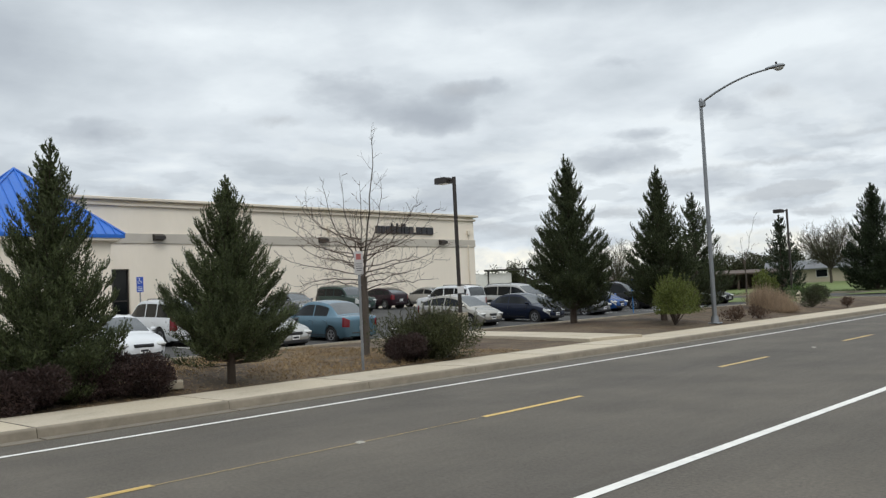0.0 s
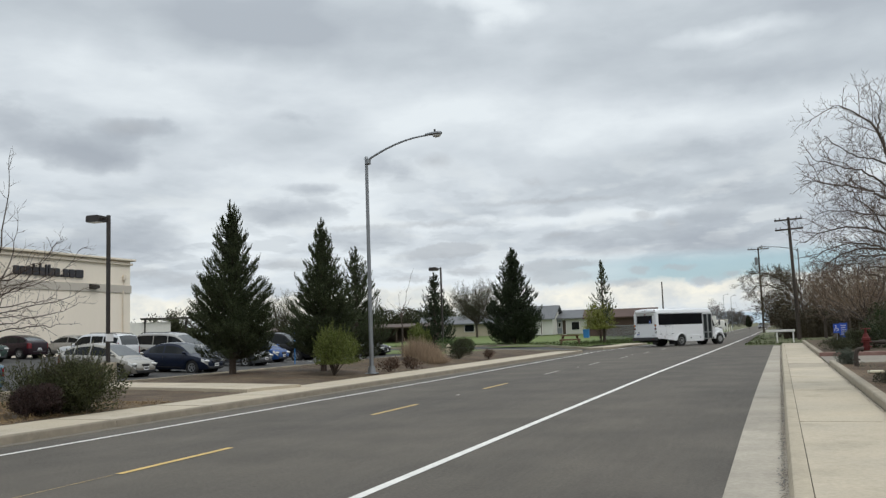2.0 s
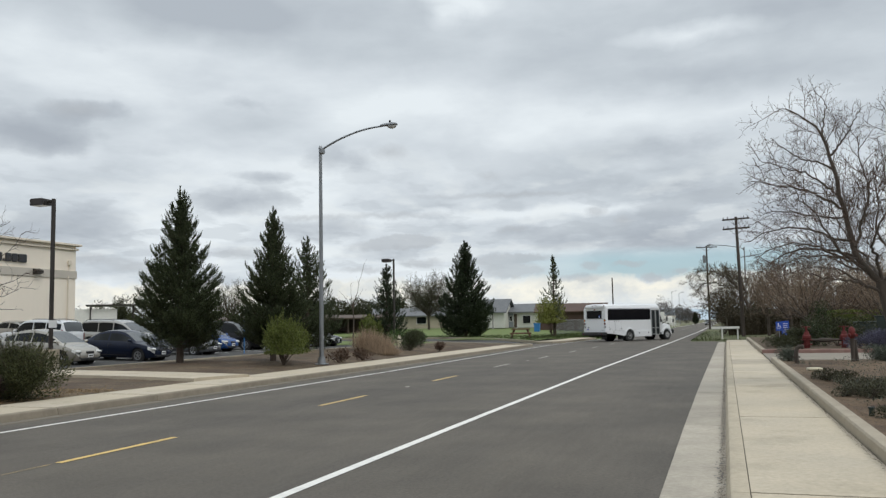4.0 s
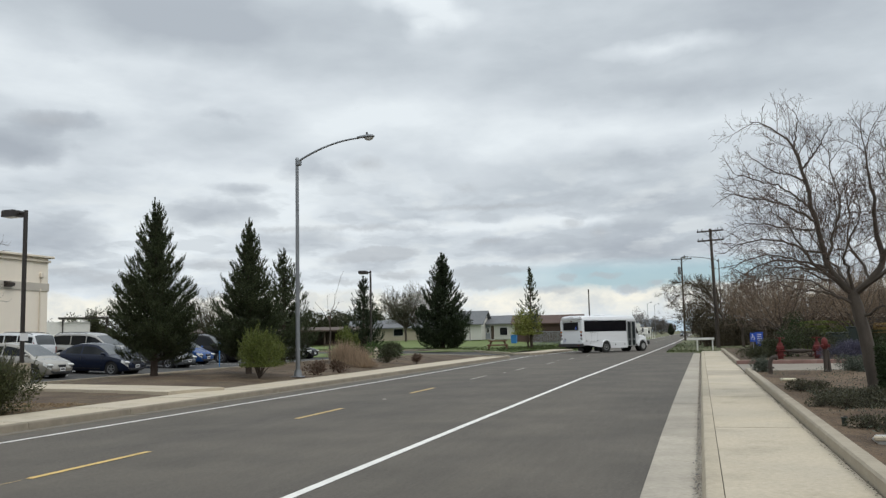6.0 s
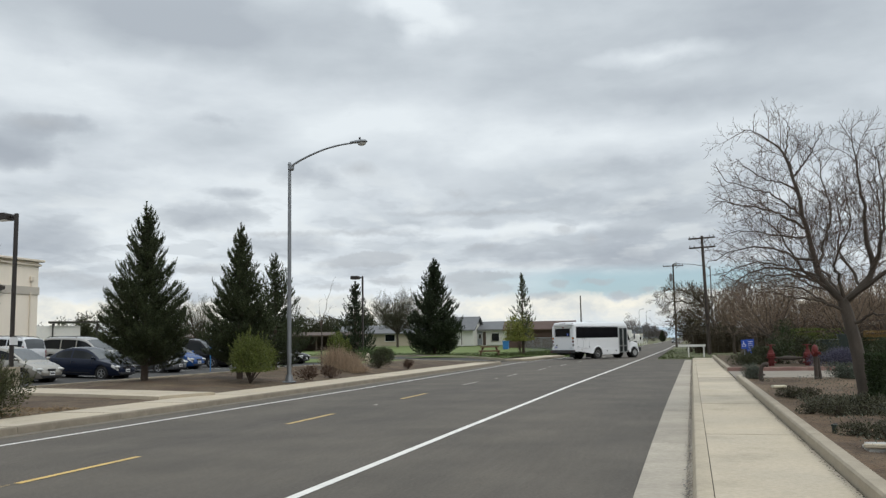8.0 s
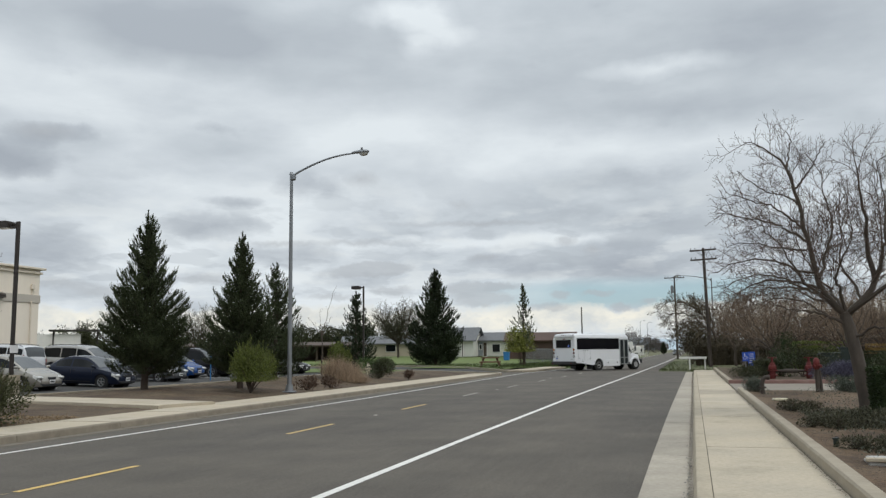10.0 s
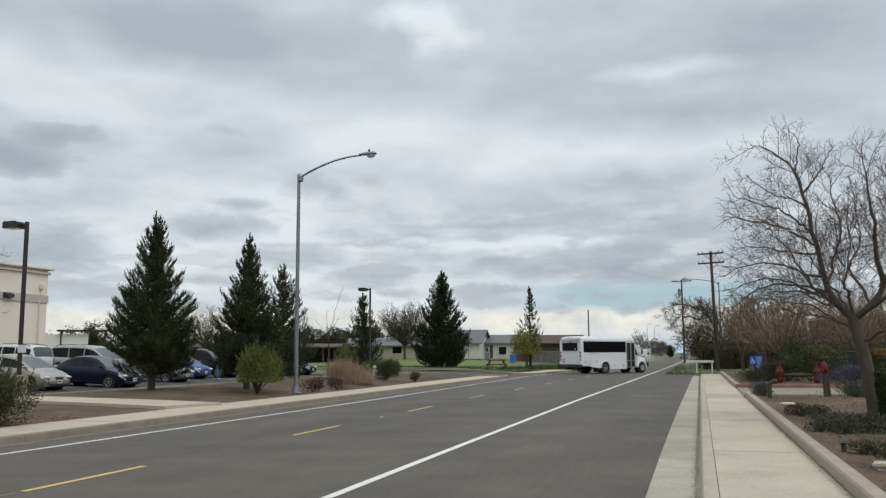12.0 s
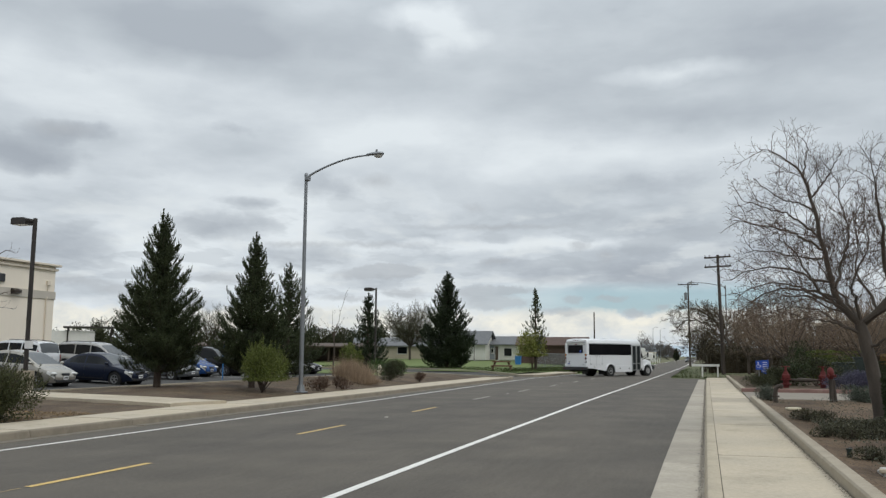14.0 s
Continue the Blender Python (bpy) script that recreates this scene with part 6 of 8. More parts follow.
box_hedge("clipped lime-green hedge beyond the drive", pose(7.5, 53.5, 0.2, 0, 0, -5), 71, 3.6, 1.0, 1.75, 7000, 0.09, LIME_LEAF)
box_hedge("clipped golden hedge beyond the drive", pose(11.8, 53.5, 0.2, 0, 0, -5), 95, 4.4, 1.0, 1.56, 7000, 0.09, GOLD_LEAF)
# dark hedge added in front to give the shadow below the paler hedges
box_hedge("dark clipped hedge added as the shadow below the paler ones", pose(10.2, 51.0, 0.2, 0, 0, -5), 96, 5.4, 1.2, 1.2, 9000, 0.08, BUSH_DARK)
hedge("hedge", "dark undergrowth below the bare trees", pose(12.5, 62, 0.2, 0, 0, -8), 72, 12, 3, 1.8, 8000, 0.13, SCRUB)
hedge("hedge", "brown undergrowth beside the utility poles", pose(3.6, 82, 0.1, 0, 0, 40), 73, 9, 3, 3.1, 9000, 0.14, SCRUB)
hedge("hedge", "tangled scrub along the verge", pose(3.5, 104, 0.1, 0, 0, 86), 74, 30, 3, 3.4, 12000, 0.17, SCRUB)
plant_bush("dark olive shrub below the drooping tree", 0.1, 87.5, 0.05, bush_mesh(121, 1.8, 4.2, 3600, 0.2, SCRUB, 0.5, 10), name="verge_shrub", group="verge shrubs")
plant_bush("dark olive shrub below the drooping tree", 2.6, 90.0, 0.05, bush_mesh(122, 2.0, 3.8, 3600, 0.2, BUSH_DARK, 0.5, 10), name="verge_shrub", group="verge shrubs")
hedge("hedge", "brown leafless thicket behind the grove", pose(19, 73, 0.2, 0, 0, -10), 92, 25, 4, 4.6, 20000, 0.6, BROWN_TWIG, 0.045)
hedge("hedge", "brown leafless thicket across the drive", pose(12.2, 61, 0.2, 0, 0, -8), 94, 13.5, 5, 4.3, 17000, 0.5, BROWN_TWIG, 0.04)
hedge("hedge", "dark shrubs below the grove", pose(14, 56, 0.2, 0, 0, -6), 93, 22, 3, 1.5, 10000, 0.12, SCRUB)
box_hedge("dark fuzzy clipped hedge in the near bed", pose(4.32, 18.35, 0.12, 0, 0, 8), 75, 1.9, 1.3, 1.12, 26000, 0.05, DEEP_GREEN)
hedge("far_woods", "dark line of trees far beyond the lot", pose(-112, 190, 0, 0, 0, 25), 76, 116, 10, 9.3, 24000, 0.5, BUSH_DARK)
hedge("far_woods", "dark rounded trees beyond the timber shed", pose(-81, 180, 0.5, 0, 0, 12), 99, 24, 6, 9.4, 9000, 0.45, BUSH_DARK)
for x, y, r, h, seed in ((-27.0, 420, 4.2, 11.5, 101), (-21.8, 425, 4.0, 8.6, 102), (-17.0, 425, 3.4, 7.0, 103), (-13.6, 430, 2.4, 5.0, 104)):
    plant_bush("hazy grey-brown bare tree far down the road", x, y, -0.3, bush_mesh(seed, r, h, 3000, 0.55, HAZY_TWIG, 0.6, 9), name="round_tree", group="far bare trees")
plant_conifer("small dark conifer far down the road", -8.9, 300, -0.06, conifer_meshes(19, 3.9, 1.0, 900, 0.4, FIR_DARK))
hedge("far_woods", "brown woods along the horizon", pose(60, 420, 0, 0, 0, -12), 78, 130, 14, 9, 14000, 0.7, TWIG)
plant_bush("round dark tree far behind the lot", -78.8, 97.0, 0.1, bush_mesh(79, 1.7, 5.6, 4500, 0.3, BUSH_DARK, 0.3, 12, 1.5), name="round_tree")

# shrubs of the near beds
plant_bush("grey-green rounded shrub at the corner of the drive", 1.98, 29.2, 0.2, bush_mesh(81, 0.30, 0.46, 4500, 0.04, BUSH_GREY, 0.3, 8))
plant_bush("lavender-grey shrub beyond the drive", 5.85, 39.6, 0.25, bush_mesh(83, 0.8, 0.8, 8000, 0.06, BUSH_MAUVE, 0.6, 9))
plant_bush("grey-green shrub by the drive", 4.75, 29.4, 0.2, bush_mesh(84, 0.6, 0.55, 6500, 0.05, BUSH_GREY, 0.4, 8))
plant_bush("olive shrub beyond the drive", 2.6, 41.5, 0.25, bush_mesh(85, 0.95, 0.5, 5000, 0.06, BUSH_DARK, 0.3, 8))
plant_bush("dark low shrub beyond the drive", 4.0, 43.5, 0.25, bush_mesh(86, 0.9, 1.2, 1800, 0.1, DEEP_GREEN, 0.4, 7))
plant_bush("dark shrub behind the red valves", 4.9, 42.6, 0.25, bush_mesh(88, 1.0, 1.3, 4200, 0.09, BUSH_DARK, 0.4, 8))
plant_bush("dark shrub behind the red valves", 3.2, 43.0, 0.25, bush_mesh(89, 0.9, 0.8, 3600, 0.09, BUSH_DARK, 0.4, 8))
plant_bush("dark green shrub near the lavender", 8.6, 42.5, 0.25, bush_mesh(90, 1.1, 1.1, 4200, 0.1, DEEP_GREEN, 0.4, 8))
plant_bush("dark shrub in the bed beyond the drive", 9.6, 40.6, 0.25, bush_mesh(91, 1.3, 1.3, 4200, 0.1, BUSH_DARK, 0.4, 8))
plant_bush("dark upright shrub beyond the drive", 4.9, 48.5, 0.25, bush_mesh(87, 0.7, 2.2, 1800, 0.1, DEEP_GREEN, 0.6, 7))


def cover(name, seed, x0, x1, y0, y1, count, length, material, label):
    rng = random.Random(seed)
    s = Shape()
    k = 0
    while k < count:
        x, y = rng.uniform(x0, x1), rng.uniform(y0, y1)
        thick = noise.noise(Vector((x * 0.9, y * 0.55, seed))) + 0.35 * noise.noise(Vector((x * 3.1, y * 2.2, seed)))
        if thick + 0.12 * rng.random() < 0.05:
            k += 0.25
            continue
        z = bed_height(x, y) + min(0.22, 0.55 * max(0.0, thick)) * rng.random() ** 0.7
        leaf(s, Vector((x, y, z - 0.01)), Vector((rng.gauss(0, 0.8), rng.gauss(0, 0.8), rng.uniform(0.3, 1.2))), length * rng.uniform(0.5, 1.4), length * 0.35, rng)
        k += 1
    return solo(name, s, material, label, "ground cover", kind="stuff")


cover("ground_cover", 9, 2.4, 5.5, 9.0, 11.8, 5000, 0.07, COVER, "low grey-green creeping plants over the soil bed")
cover("ground_cover", 3, 2.2, 8.5, 12.6, 20.6, 40000, 0.058, COVER, "low grey-green creeping plants over the soil bed")
cover("ground_cover", 8, 2.0, 9.5, 6.0, 30.0, 9000, 0.05, BUSH_GREY, "sparse pale creeping leaves on the soil bed")


# leafy mounds of the creeping plants in the near bed
mound = plant_bush("low grey-green creeping mound on the soil bed", 2.1, 20.4, bed_height(2.1, 20.4) - 0.02, bush_mesh(111, 0.36, 0.26, 900, 0.05, COVER, 0.4, 9), name="creeping_plant", group="creeping mounds")
for k, (x, y, w) in enumerate(((2.5, 20.7, 0.8), (2.0, 16.3, 0.8), (2.35, 15.9, 1.0), (2.75, 16.2, 1.1), (3.2, 16.4, 1.2), (3.7, 16.2, 1.2), (2.15, 13.0, 0.75), (2.5, 12.9, 0.9), (3.0, 12.7, 1.0))):
    t = copy_thing(mound, pose(x, y, bed_height(x, y) - 0.02, 0, 0, 67 * k))
    t.scale = (w * 1.15, w, w)
pl = thing("irrigation_box", "pale plastic irrigation box lid in the soil", "valve box", pose(2.2, 11.5, bed_height(2.2, 11.5), 0, 0, 4))
part("body", Shape().box(0, 0, 0.01, 0.44, 0.28, 0.10, bevel=0.012), PALE_PLASTIC, pl)
part("lid", Shape().box(0, 0, 0.075, 0.40, 0.24, 0.03, bevel=0.01), PALE_PLASTIC, pl)
st = thing("pipe_stub", "short dark metal pipe stub in the soil", "pipe", pose(1.9, 13.2, bed_height(1.9, 13.2)))
part("pipe", Shape().rod((0, 0, -0.05), (0, 0, 0.10), 0.035, n=10), DARK_GREEN_METAL, st)
part("cap", Shape().rod((0, 0, 0.10), (0, 0, 0.125), 0.045, n=10), DARK_GREEN_METAL, st)


def utility_cabinet(at, w, d, h):
    c = thing("utility_cabinet", "dark green metal utility cabinet in the shrub bed", "cabinet", at, "utility cabinets")
    part("plinth", Shape().box(0, 0, 0.04, w + 0.12, d + 0.12, 0.16, bevel=0.015), KERB, c, "pale concrete plinth")
    part("body", Shape().box(0, 0, h / 2 + 0.1, w, d, h, bevel=0.02), DARK_GREEN_METAL, c)
    part("lid", Shape().box(0, 0, h + 0.12, w + 0.06, d + 0.06, 0.06, bevel=0.02), DARK_GREEN_METAL, c)
    for k in (-1, 1):
        dr = part("door", Shape().box(k * w * 0.24, -d / 2 - 0.012, h / 2 + 0.1, w * 0.45, 0.02, h * 0.84, bevel=0.006), DARK_GREEN_METAL, c)
        part("handle", Shape().box(k * w * 0.06, -d / 2 - 0.035, h * 0.55, 0.025, 0.03, 0.12, bevel=0.006), GALV, dr)


utility_cabinet(pose(6.35, 44.6, 0.22, 0, 0, -4), 0.95, 0.7, 1.0)
utility_cabinet(pose(7.25, 45.0, 0.22, 0, 0, -4), 0.75, 0.7, 1.26)
utility_cabinet(pose(3.25, 44.2, 0.22, 0, 0, -4), 0.72, 0.6, 0.66)


def scatter(name, seed, x0, x1, y0, y1, count, size, material, label, height, line=None):
    rng = random.Random(seed)
    s = Shape()
    for _ in range(count):
        x, y = rng.uniform(x0, x1), rng.uniform(y0, y1)
        x += eased(line, y) if line else 0.0
        a, ln, wd, z = rng.uniform(0, 6.28), size * rng.uniform(0.4, 1.3), size * rng.uniform(0.12, 0.3), height(x, y) + 0.012
        ca, sa, t = math.cos(a), math.sin(a), rng.uniform(-0.15, 0.25) * size
        k = len(s.v)
        s.v += [(x, y, z), (x + ca * ln * 0.5 - sa * wd, y + sa * ln * 0.5 + ca * wd, z + t * 0.5), (x + ca * ln, y + sa * ln, z + t), (x + ca * ln * 0.5 + sa * wd, y + sa * ln * 0.5 - ca * wd, z + t * 0.3)]
        s.f.append((k + 3, k + 2, k + 1, k))
    return solo(name, s, material, label, "litter", kind="stuff")


scatter("bark_litter", 4, 1.75, 7, 5, 30.5, 34000, 0.045, CHIPS, "scattered bark chips and dead leaves", bed_height)
scatter("bark_litter", 5, -23.7, -14.2, 3, 17.8, 36000, 0.07, STRAW, "scattered bark chips and dead leaves", strip_height)
scatter("bark_litter", 6, -23.7, -14.2, 26, 51, 22000, 0.06, CHIPS, "scattered bark chips and dead leaves", strip_height)
scatter("gutter_litter", 7, -0.10, -0.02, 7, 18, 170, 0.045, SIGN_INK, "dark dead leaves along the kerb foot", lambda x, y: 0.014, FOOT)
scatter("gutter_litter", 17, 1.385, 1.462, 2, 60, 2600, 0.035, JOINT_DIRT, "dark grit along the foot of the low wall", lambda x, y: 0.152)
scatter("gutter_litter", 18, -0.065, -0.008, 2, 62, 8000, 0.028, KERB_DIRT, "brown grit along the kerb foot", lambda x, y: 0.012, FOOT)
scatter("bark_litter", 19, 1.75, 6, 5, 30.5, 9000, 0.032, BARK, "dark bark chips on the soil bed", bed_height)


def turf(name, seed, spots, height, width, label):
    rng = random.Random(seed)
    s = Shape()
    for x, y, z in spots(rng):
        leaf(s, Vector((x, y, z)), Vector((rng.gauss(0, 0.35), rng.gauss(0, 0.35), 1)), height * rng.uniform(0.5, 1.4), width, rng)
    return solo(name, s, GRASS, label, "grass", kind="stuff")


turf("grass", 1, lambda r: ((x, y, 0.03) for x, y in ((r.uniform(-2.3, 9), 64.8 + 45 * r.random() ** 2) for _ in range(7000))), 0.13, 0.045, "green grass blades on the verge")
turf("grass", 2, lambda r: ((x, lawn_edge(x) + 30 * r.random() ** 1.5, 0.2) for x in (r.uniform(-60, -14.2) for _ in range(11000))), 0.12, 0.06, "green grass blades on the lawn")
turf("grass", 9, lambda r: ((x, y, 0.02) for x, y in ((r.uniform(-18, -10.2), 78 + 70 * r.random() ** 1.5) for _ in range(8000))), 0.3, 0.07, "green grass blades by the far fence")

s = Shape()
rs = random.Random(77)
for _ in range(15000):
    x, y = rs.uniform(-23.6, -14.3), rs.uniform(8.6, 17.6)
    if noise.noise(Vector((x * 0.7, y * 0.7, 2.0))) + 0.25 * rs.random() < 0.02:
        continue
    leaf(s, Vector((x, y, LZ(x, y))), Vector((rs.gauss(0, 0.8), rs.gauss(0, 0.8), 0.7)), 0.12 * rs.uniform(0.5, 1.4), 0.011, rs)
solo("dead_grass", s, STRAW, "golden dead grass on the planting strip", "grass", kind="stuff")


# ---- lamps, poles, signs ----
def street_lamp(label, at, height, arm, rise, group=""):
    lamp = thing("street_lamp", label, "street lamp", at, group)
    part("base", Shape().box(0, 0, 0.03, 0.42, 0.42, 0.06, bevel=0.02).rod((0, 0, 0.05), (0, 0, 0.3), 0.17, 0.125, 12), GALV, lamp, smooth=40)
    part("pole", Shape().rod((0, 0, 0.06), (0, 0, height), 0.088, 0.062, 14), GALV, lamp, "grey galvanised steel pole", smooth=40)
    part("pole_cap", Shape().rod((0, 0, height), (0, 0, height + 0.1), 0.085, 0.05, 12), GALV, lamp, smooth=40)
    pts = [(arm * u, 0, height - 0.1 + rise * math.sin(u * math.pi / 2) ** 0.85) for u in [i / 12 for i in range(13)]]
    a = part("arm", Shape().pipe(pts, [0.043 - 0.0009 * i for i in range(13)], 10), GALV, lamp, "curved steel arm", smooth=40)
    part("bracket", Shape().box(0.06, 0, height - 0.12, 0.2, 0.2, 0.22, bevel=0.03), GALV, a)
    x, z = arm, height - 0.1 + rise
    secs = []
    for u, w, h in ((0.0, 0.05, 0.05), (0.12, 0.08, 0.07), (0.3, 0.12, 0.09), (0.5, 0.15, 0.10), (0.64, 0.12, 0.08), (0.7, 0.04, 0.035)):
        secs.append([(x - 0.1 + u, w * math.cos(t), z + 0.02 + h * math.sin(t) * (1.0 if math.sin(t) > 0 else 0.45)) for t in [2 * math.pi * k / 12 for k in range(12)]])
    hd = part("lamp_head", Shape().rings(secs), GALV, lamp, "grey cobra-head lamp", smooth=50)
    glass = [[(x + 0.38 + r * 0.19 * math.cos(t), r * 0.12 * math.sin(t), z - 0.02 - d) for t in [2 * math.pi * k / 12 for k in range(12)]] for r, d in ((1.0, 0.0), (0.85, 0.06), (0.45, 0.1))]
    part("lens", Shape().rings(glass), CLEAR_LENS, hd, "clear drop lens", smooth=50)
    part("photocell", Shape().rod((x + 0.3, 0, z + 0.12), (x + 0.3, 0, z + 0.2), 0.04, n=8), BLACK_PLASTIC, hd)
    return lamp


street_lamp("tall grey steel street lamp with a curved arm", pose(-14.75, 29.75, 0.14), 8.45, 2.65, 0.75, "street lamps")
street_lamp("distant grey street lamp reaching over the road", pose(2.46, 95.8, 0.1, 0, 0, 180), 9.0, 3.2, 0.55, "street lamps")
street_lamp("far grey street lamp at the road's end", pose(-18, 330, -0.05), 12, 1.2, 0.5, "street lamps")
street_lamp("far grey street lamp at the road's end", pose(-15.4, 330, -0.05), 11.4, 1.2, 0.5, "street lamps")


def lot_lamp(at, height):
    lamp = thing("lot_lamp", "dark bronze parking lot lamp on a concrete base", "lamp post", at, "lot lamps")
    part("base", Shape().rod((0, 0, -0.1), (0, 0, 0.75), 0.34, 0.33, 16), KERB, lamp, "round concrete base", smooth=40)
    part("pole", Shape().box(0, 0, 0.75 + (height - 0.75) / 2, 0.13, 0.13, height - 0.75, bevel=0.012), BRONZE, lamp)
    part("arm", Shape().box(-0.16, 0, height - 0.12, 0.3, 0.07, 0.09, bevel=0.01), BRONZE, lamp)
    hd = part("lamp_head", Shape().prism([(-0.28, height - 0.24), (-0.28, height - 0.02), (-0.4, height + 0.03), (-0.92, height + 0.03), (-0.98, height - 0.02), (-0.98, height - 0.24)], "y", -0.24, 0.24), BRONZE, lamp, "flat bronze lamp box")
    part("lens", Shape().box(-0.63, 0, height - 0.245, 0.58, 0.4, 0.02), CLEAR_LENS, hd)
    return lamp


first = lot_lamp(pose(-25.25, 27.1, 0.16), 6.75)
part("notice", Shape().box(0.08, 0, 1.75, 0.01, 0.42, 0.3), WHITE_SIGN, first, "small white notice")
lot_lamp(pose(-25.7, 65.2, 0.06), 7.0)


def utility_pole(label, at, height, arms, transformer=False):
    p = thing("utility_pole", label, "utility pole", at, "utility poles")
    part("pole", Shape().rod((0, 0, -0.1), (0, 0, height), 0.16, 0.11, 10), WEATHERED, p, smooth=40)
    for z, w in arms:
        a = part("crossarm", Shape().box(0, -0.13, z, w, 0.1, 0.13, bevel=0.01), WEATHERED, p)
        for k in (-0.46, -0.3, 0.3, 0.46):
            part("insulator", Shape().rod((w * k, -0.13, z + 0.06), (w * k, -0.13, z + 0.16), 0.03, 0.045, 8).rod((w * k, -0.13, z + 0.16), (w * k, -0.13, z + 0.24), 0.05, 0.02, 8), GALV, a)
        part("brace", Shape().rod((-w * 0.3, -0.15, z), (0, -0.15, z - 0.6), 0.02, n=5).rod((w * 0.3, -0.15, z), (0, -0.15, z - 0.6), 0.02, n=5), GALV, a)
    if transformer:
        part("transformer", Shape().rod((-0.38, 0, height - 2.6), (-0.38, 0, height - 1.5), 0.24, n=12).rod((-0.38, 0, height - 1.5), (-0.38, 0, height - 1.35), 0.2, 0.05, 8), GALV, p, "grey transformer can", smooth=40)
    return p


utility_pole("weathered wooden utility pole with two crossarms", pose(1.56, 75.3, 0.08, 0, -1.0, -12), 10.1, ((9.9, 2.2), (9.1, 2.2)))
utility_pole("distant wooden utility pole with a transformer", pose(-1.95, 134, 0.08), 12.6, ((12.35, 3.0),), True)
utility_pole("short plain wooden pole beyond the fence", pose(-20.2, 167, 0), 10.0, ())
utility_pole("slim wooden pole behind the near bed", pose(1.9, 88, 0.08), 5.6, ((5.4, 1.4),))


def bars(s, x, y0, z0, rows_, width, pitch, h, depth=0.004):
    for r in range(rows_):
        s.box(x, y0, z0 - r * pitch, width * (0.9 if r % 2 else 1.0), depth, h)
    return s


# parking rules sign on a steel post
p = thing("parking_sign", "small white and red notice on a steel post", "sign", pose(-14.5, 12.15, 0.14, 0, 0, 48))
part("post", Shape().box(0, 0, 1.3, 0.06, 0.06, 2.7, bevel=0.008), GALV, p, "galvanised steel post")
b = part("panel", Shape().box(0, -0.04, 2.38, 0.2, 0.006, 0.52, bevel=0.002), FADED_SIGN, p, "white sign sheet")
part("panel_mark", Shape().box(0, -0.047, 2.52, 0.11, 0.004, 0.13), SIGN_RED, b, "faded red square")
part("panel_mark", bars(Shape(), 0, -0.047, 2.36, 4, 0.13, 0.05, 0.014), SIGN_INK, b, "dark bars")


def wheelchair_mark(s, x, y, z, k):
    """The plain accessibility pictogram."""
    s.rod((x - 0.02 * k, y, z + 0.30 * k), (x - 0.02 * k, y - 0.004, z + 0.30 * k), 0.06 * k, n=10)
    s.box(x, y - 0.002, z + 0.12 * k, 0.06 * k, 0.004, 0.26 * k)
    s.box(x + 0.09 * k, y - 0.002, z + 0.02 * k, 0.2 * k, 0.004, 0.05 * k)
    s.box(x + 0.19 * k, y - 0.002, z - 0.1 * k, 0.05 * k, 0.004, 0.24 * k)
    for i in range(9):
        a0, a1 = radians(110 + 25 * i), radians(110 + 25 * (i + 1))
        s.rod((x + 0.17 * k * math.cos(a0), y - 0.002, z - 0.08 * k + 0.17 * k * math.sin(a0)), (x + 0.17 * k * math.cos(a1), y - 0.002, z - 0.08 * k + 0.17 * k * math.sin(a1)), 0.022 * k, n=4)
    return s


p = thing("parking_sign", "blue accessible parking signs on posts beyond the drive", "sign", pose(2.72, 47.2, 0.22, 0, 0, -3))
part("post", Shape().rod((0, 0, -0.1), (0, 0, 1.15), 0.022, n=8), GALV, p)
part("post", Shape().rod((0.26, 0.1, -0.1), (0.26, 0.1, 1.22), 0.022, n=8), GALV, p)
a = part("panel", Shape().box(0, -0.03, 0.96, 0.30, 0.01, 0.46, bevel=0.003), BLUE_SIGN, p, "blue sign sheet")
part("panel_mark", wheelchair_mark(Shape(), -0.02, -0.037, 0.95, 0.48), WHITE_SIGN, a)
a = part("panel", Shape().box(0.30, 0.07, 0.86, 0.36, 0.01, 0.72, bevel=0.003), BLUE_SIGN, p, "blue sign sheet")
part("panel_mark", bars(Shape(), 0.30, 0.063, 1.1, 5, 0.24, 0.11, 0.025), WHITE_SIGN, a)
p = thing("parking_sign", "blue accessible parking sign before the store door", "sign", pose(-42.5, 21.0, lot_height(-42.5, 21.0), 0, 0, 64))
part("post", Shape().rod((0, 0, -0.05), (0, 0, 2.6), 0.035, n=8), GALV, p)
a = part("panel", Shape().box(0, -0.04, 2.25, 0.34, 0.01, 0.8, bevel=0.003), BLUE_SIGN, p, "blue sign sheet")
part("panel_mark", wheelchair_mark(Shape(), -0.02, -0.047, 2.42, 0.5), WHITE_SIGN, a)
part("panel_mark", bars(Shape(), 0, -0.047, 2.12, 3, 0.24, 0.09, 0.035), WHITE_SIGN, a)
p = thing("blue_post", "thin blue marker post in the lot", "post", pose(-26.0, 42.6, 0.15))
part("post", Shape().rod((0, 0, -0.1), (0, 0, 1.7), 0.03, n=8), BLUE_PLASTIC, p)
part("panel", Shape().box(0.03, 0, 1.75, 0.01, 0.3, 0.45), BLUE_SIGN, p)

# barrier where the pavement ends
b = thing("barrier", "white board barrier where the pavement ends", "barrier", pose(0.1, 65.7, 0.08))
for x in (-0.22, 0.86):
    part("post", Shape().box(x, 0, 0.42, 0.1, 0.1, 0.95, bevel=0.01), WHITE_PAINT, b)
part("rail", Shape().box(0.02, -0.07, 0.88, 1.95, 0.05, 0.17, bevel=0.01), WHITE_PAINT, b, "white painted board")

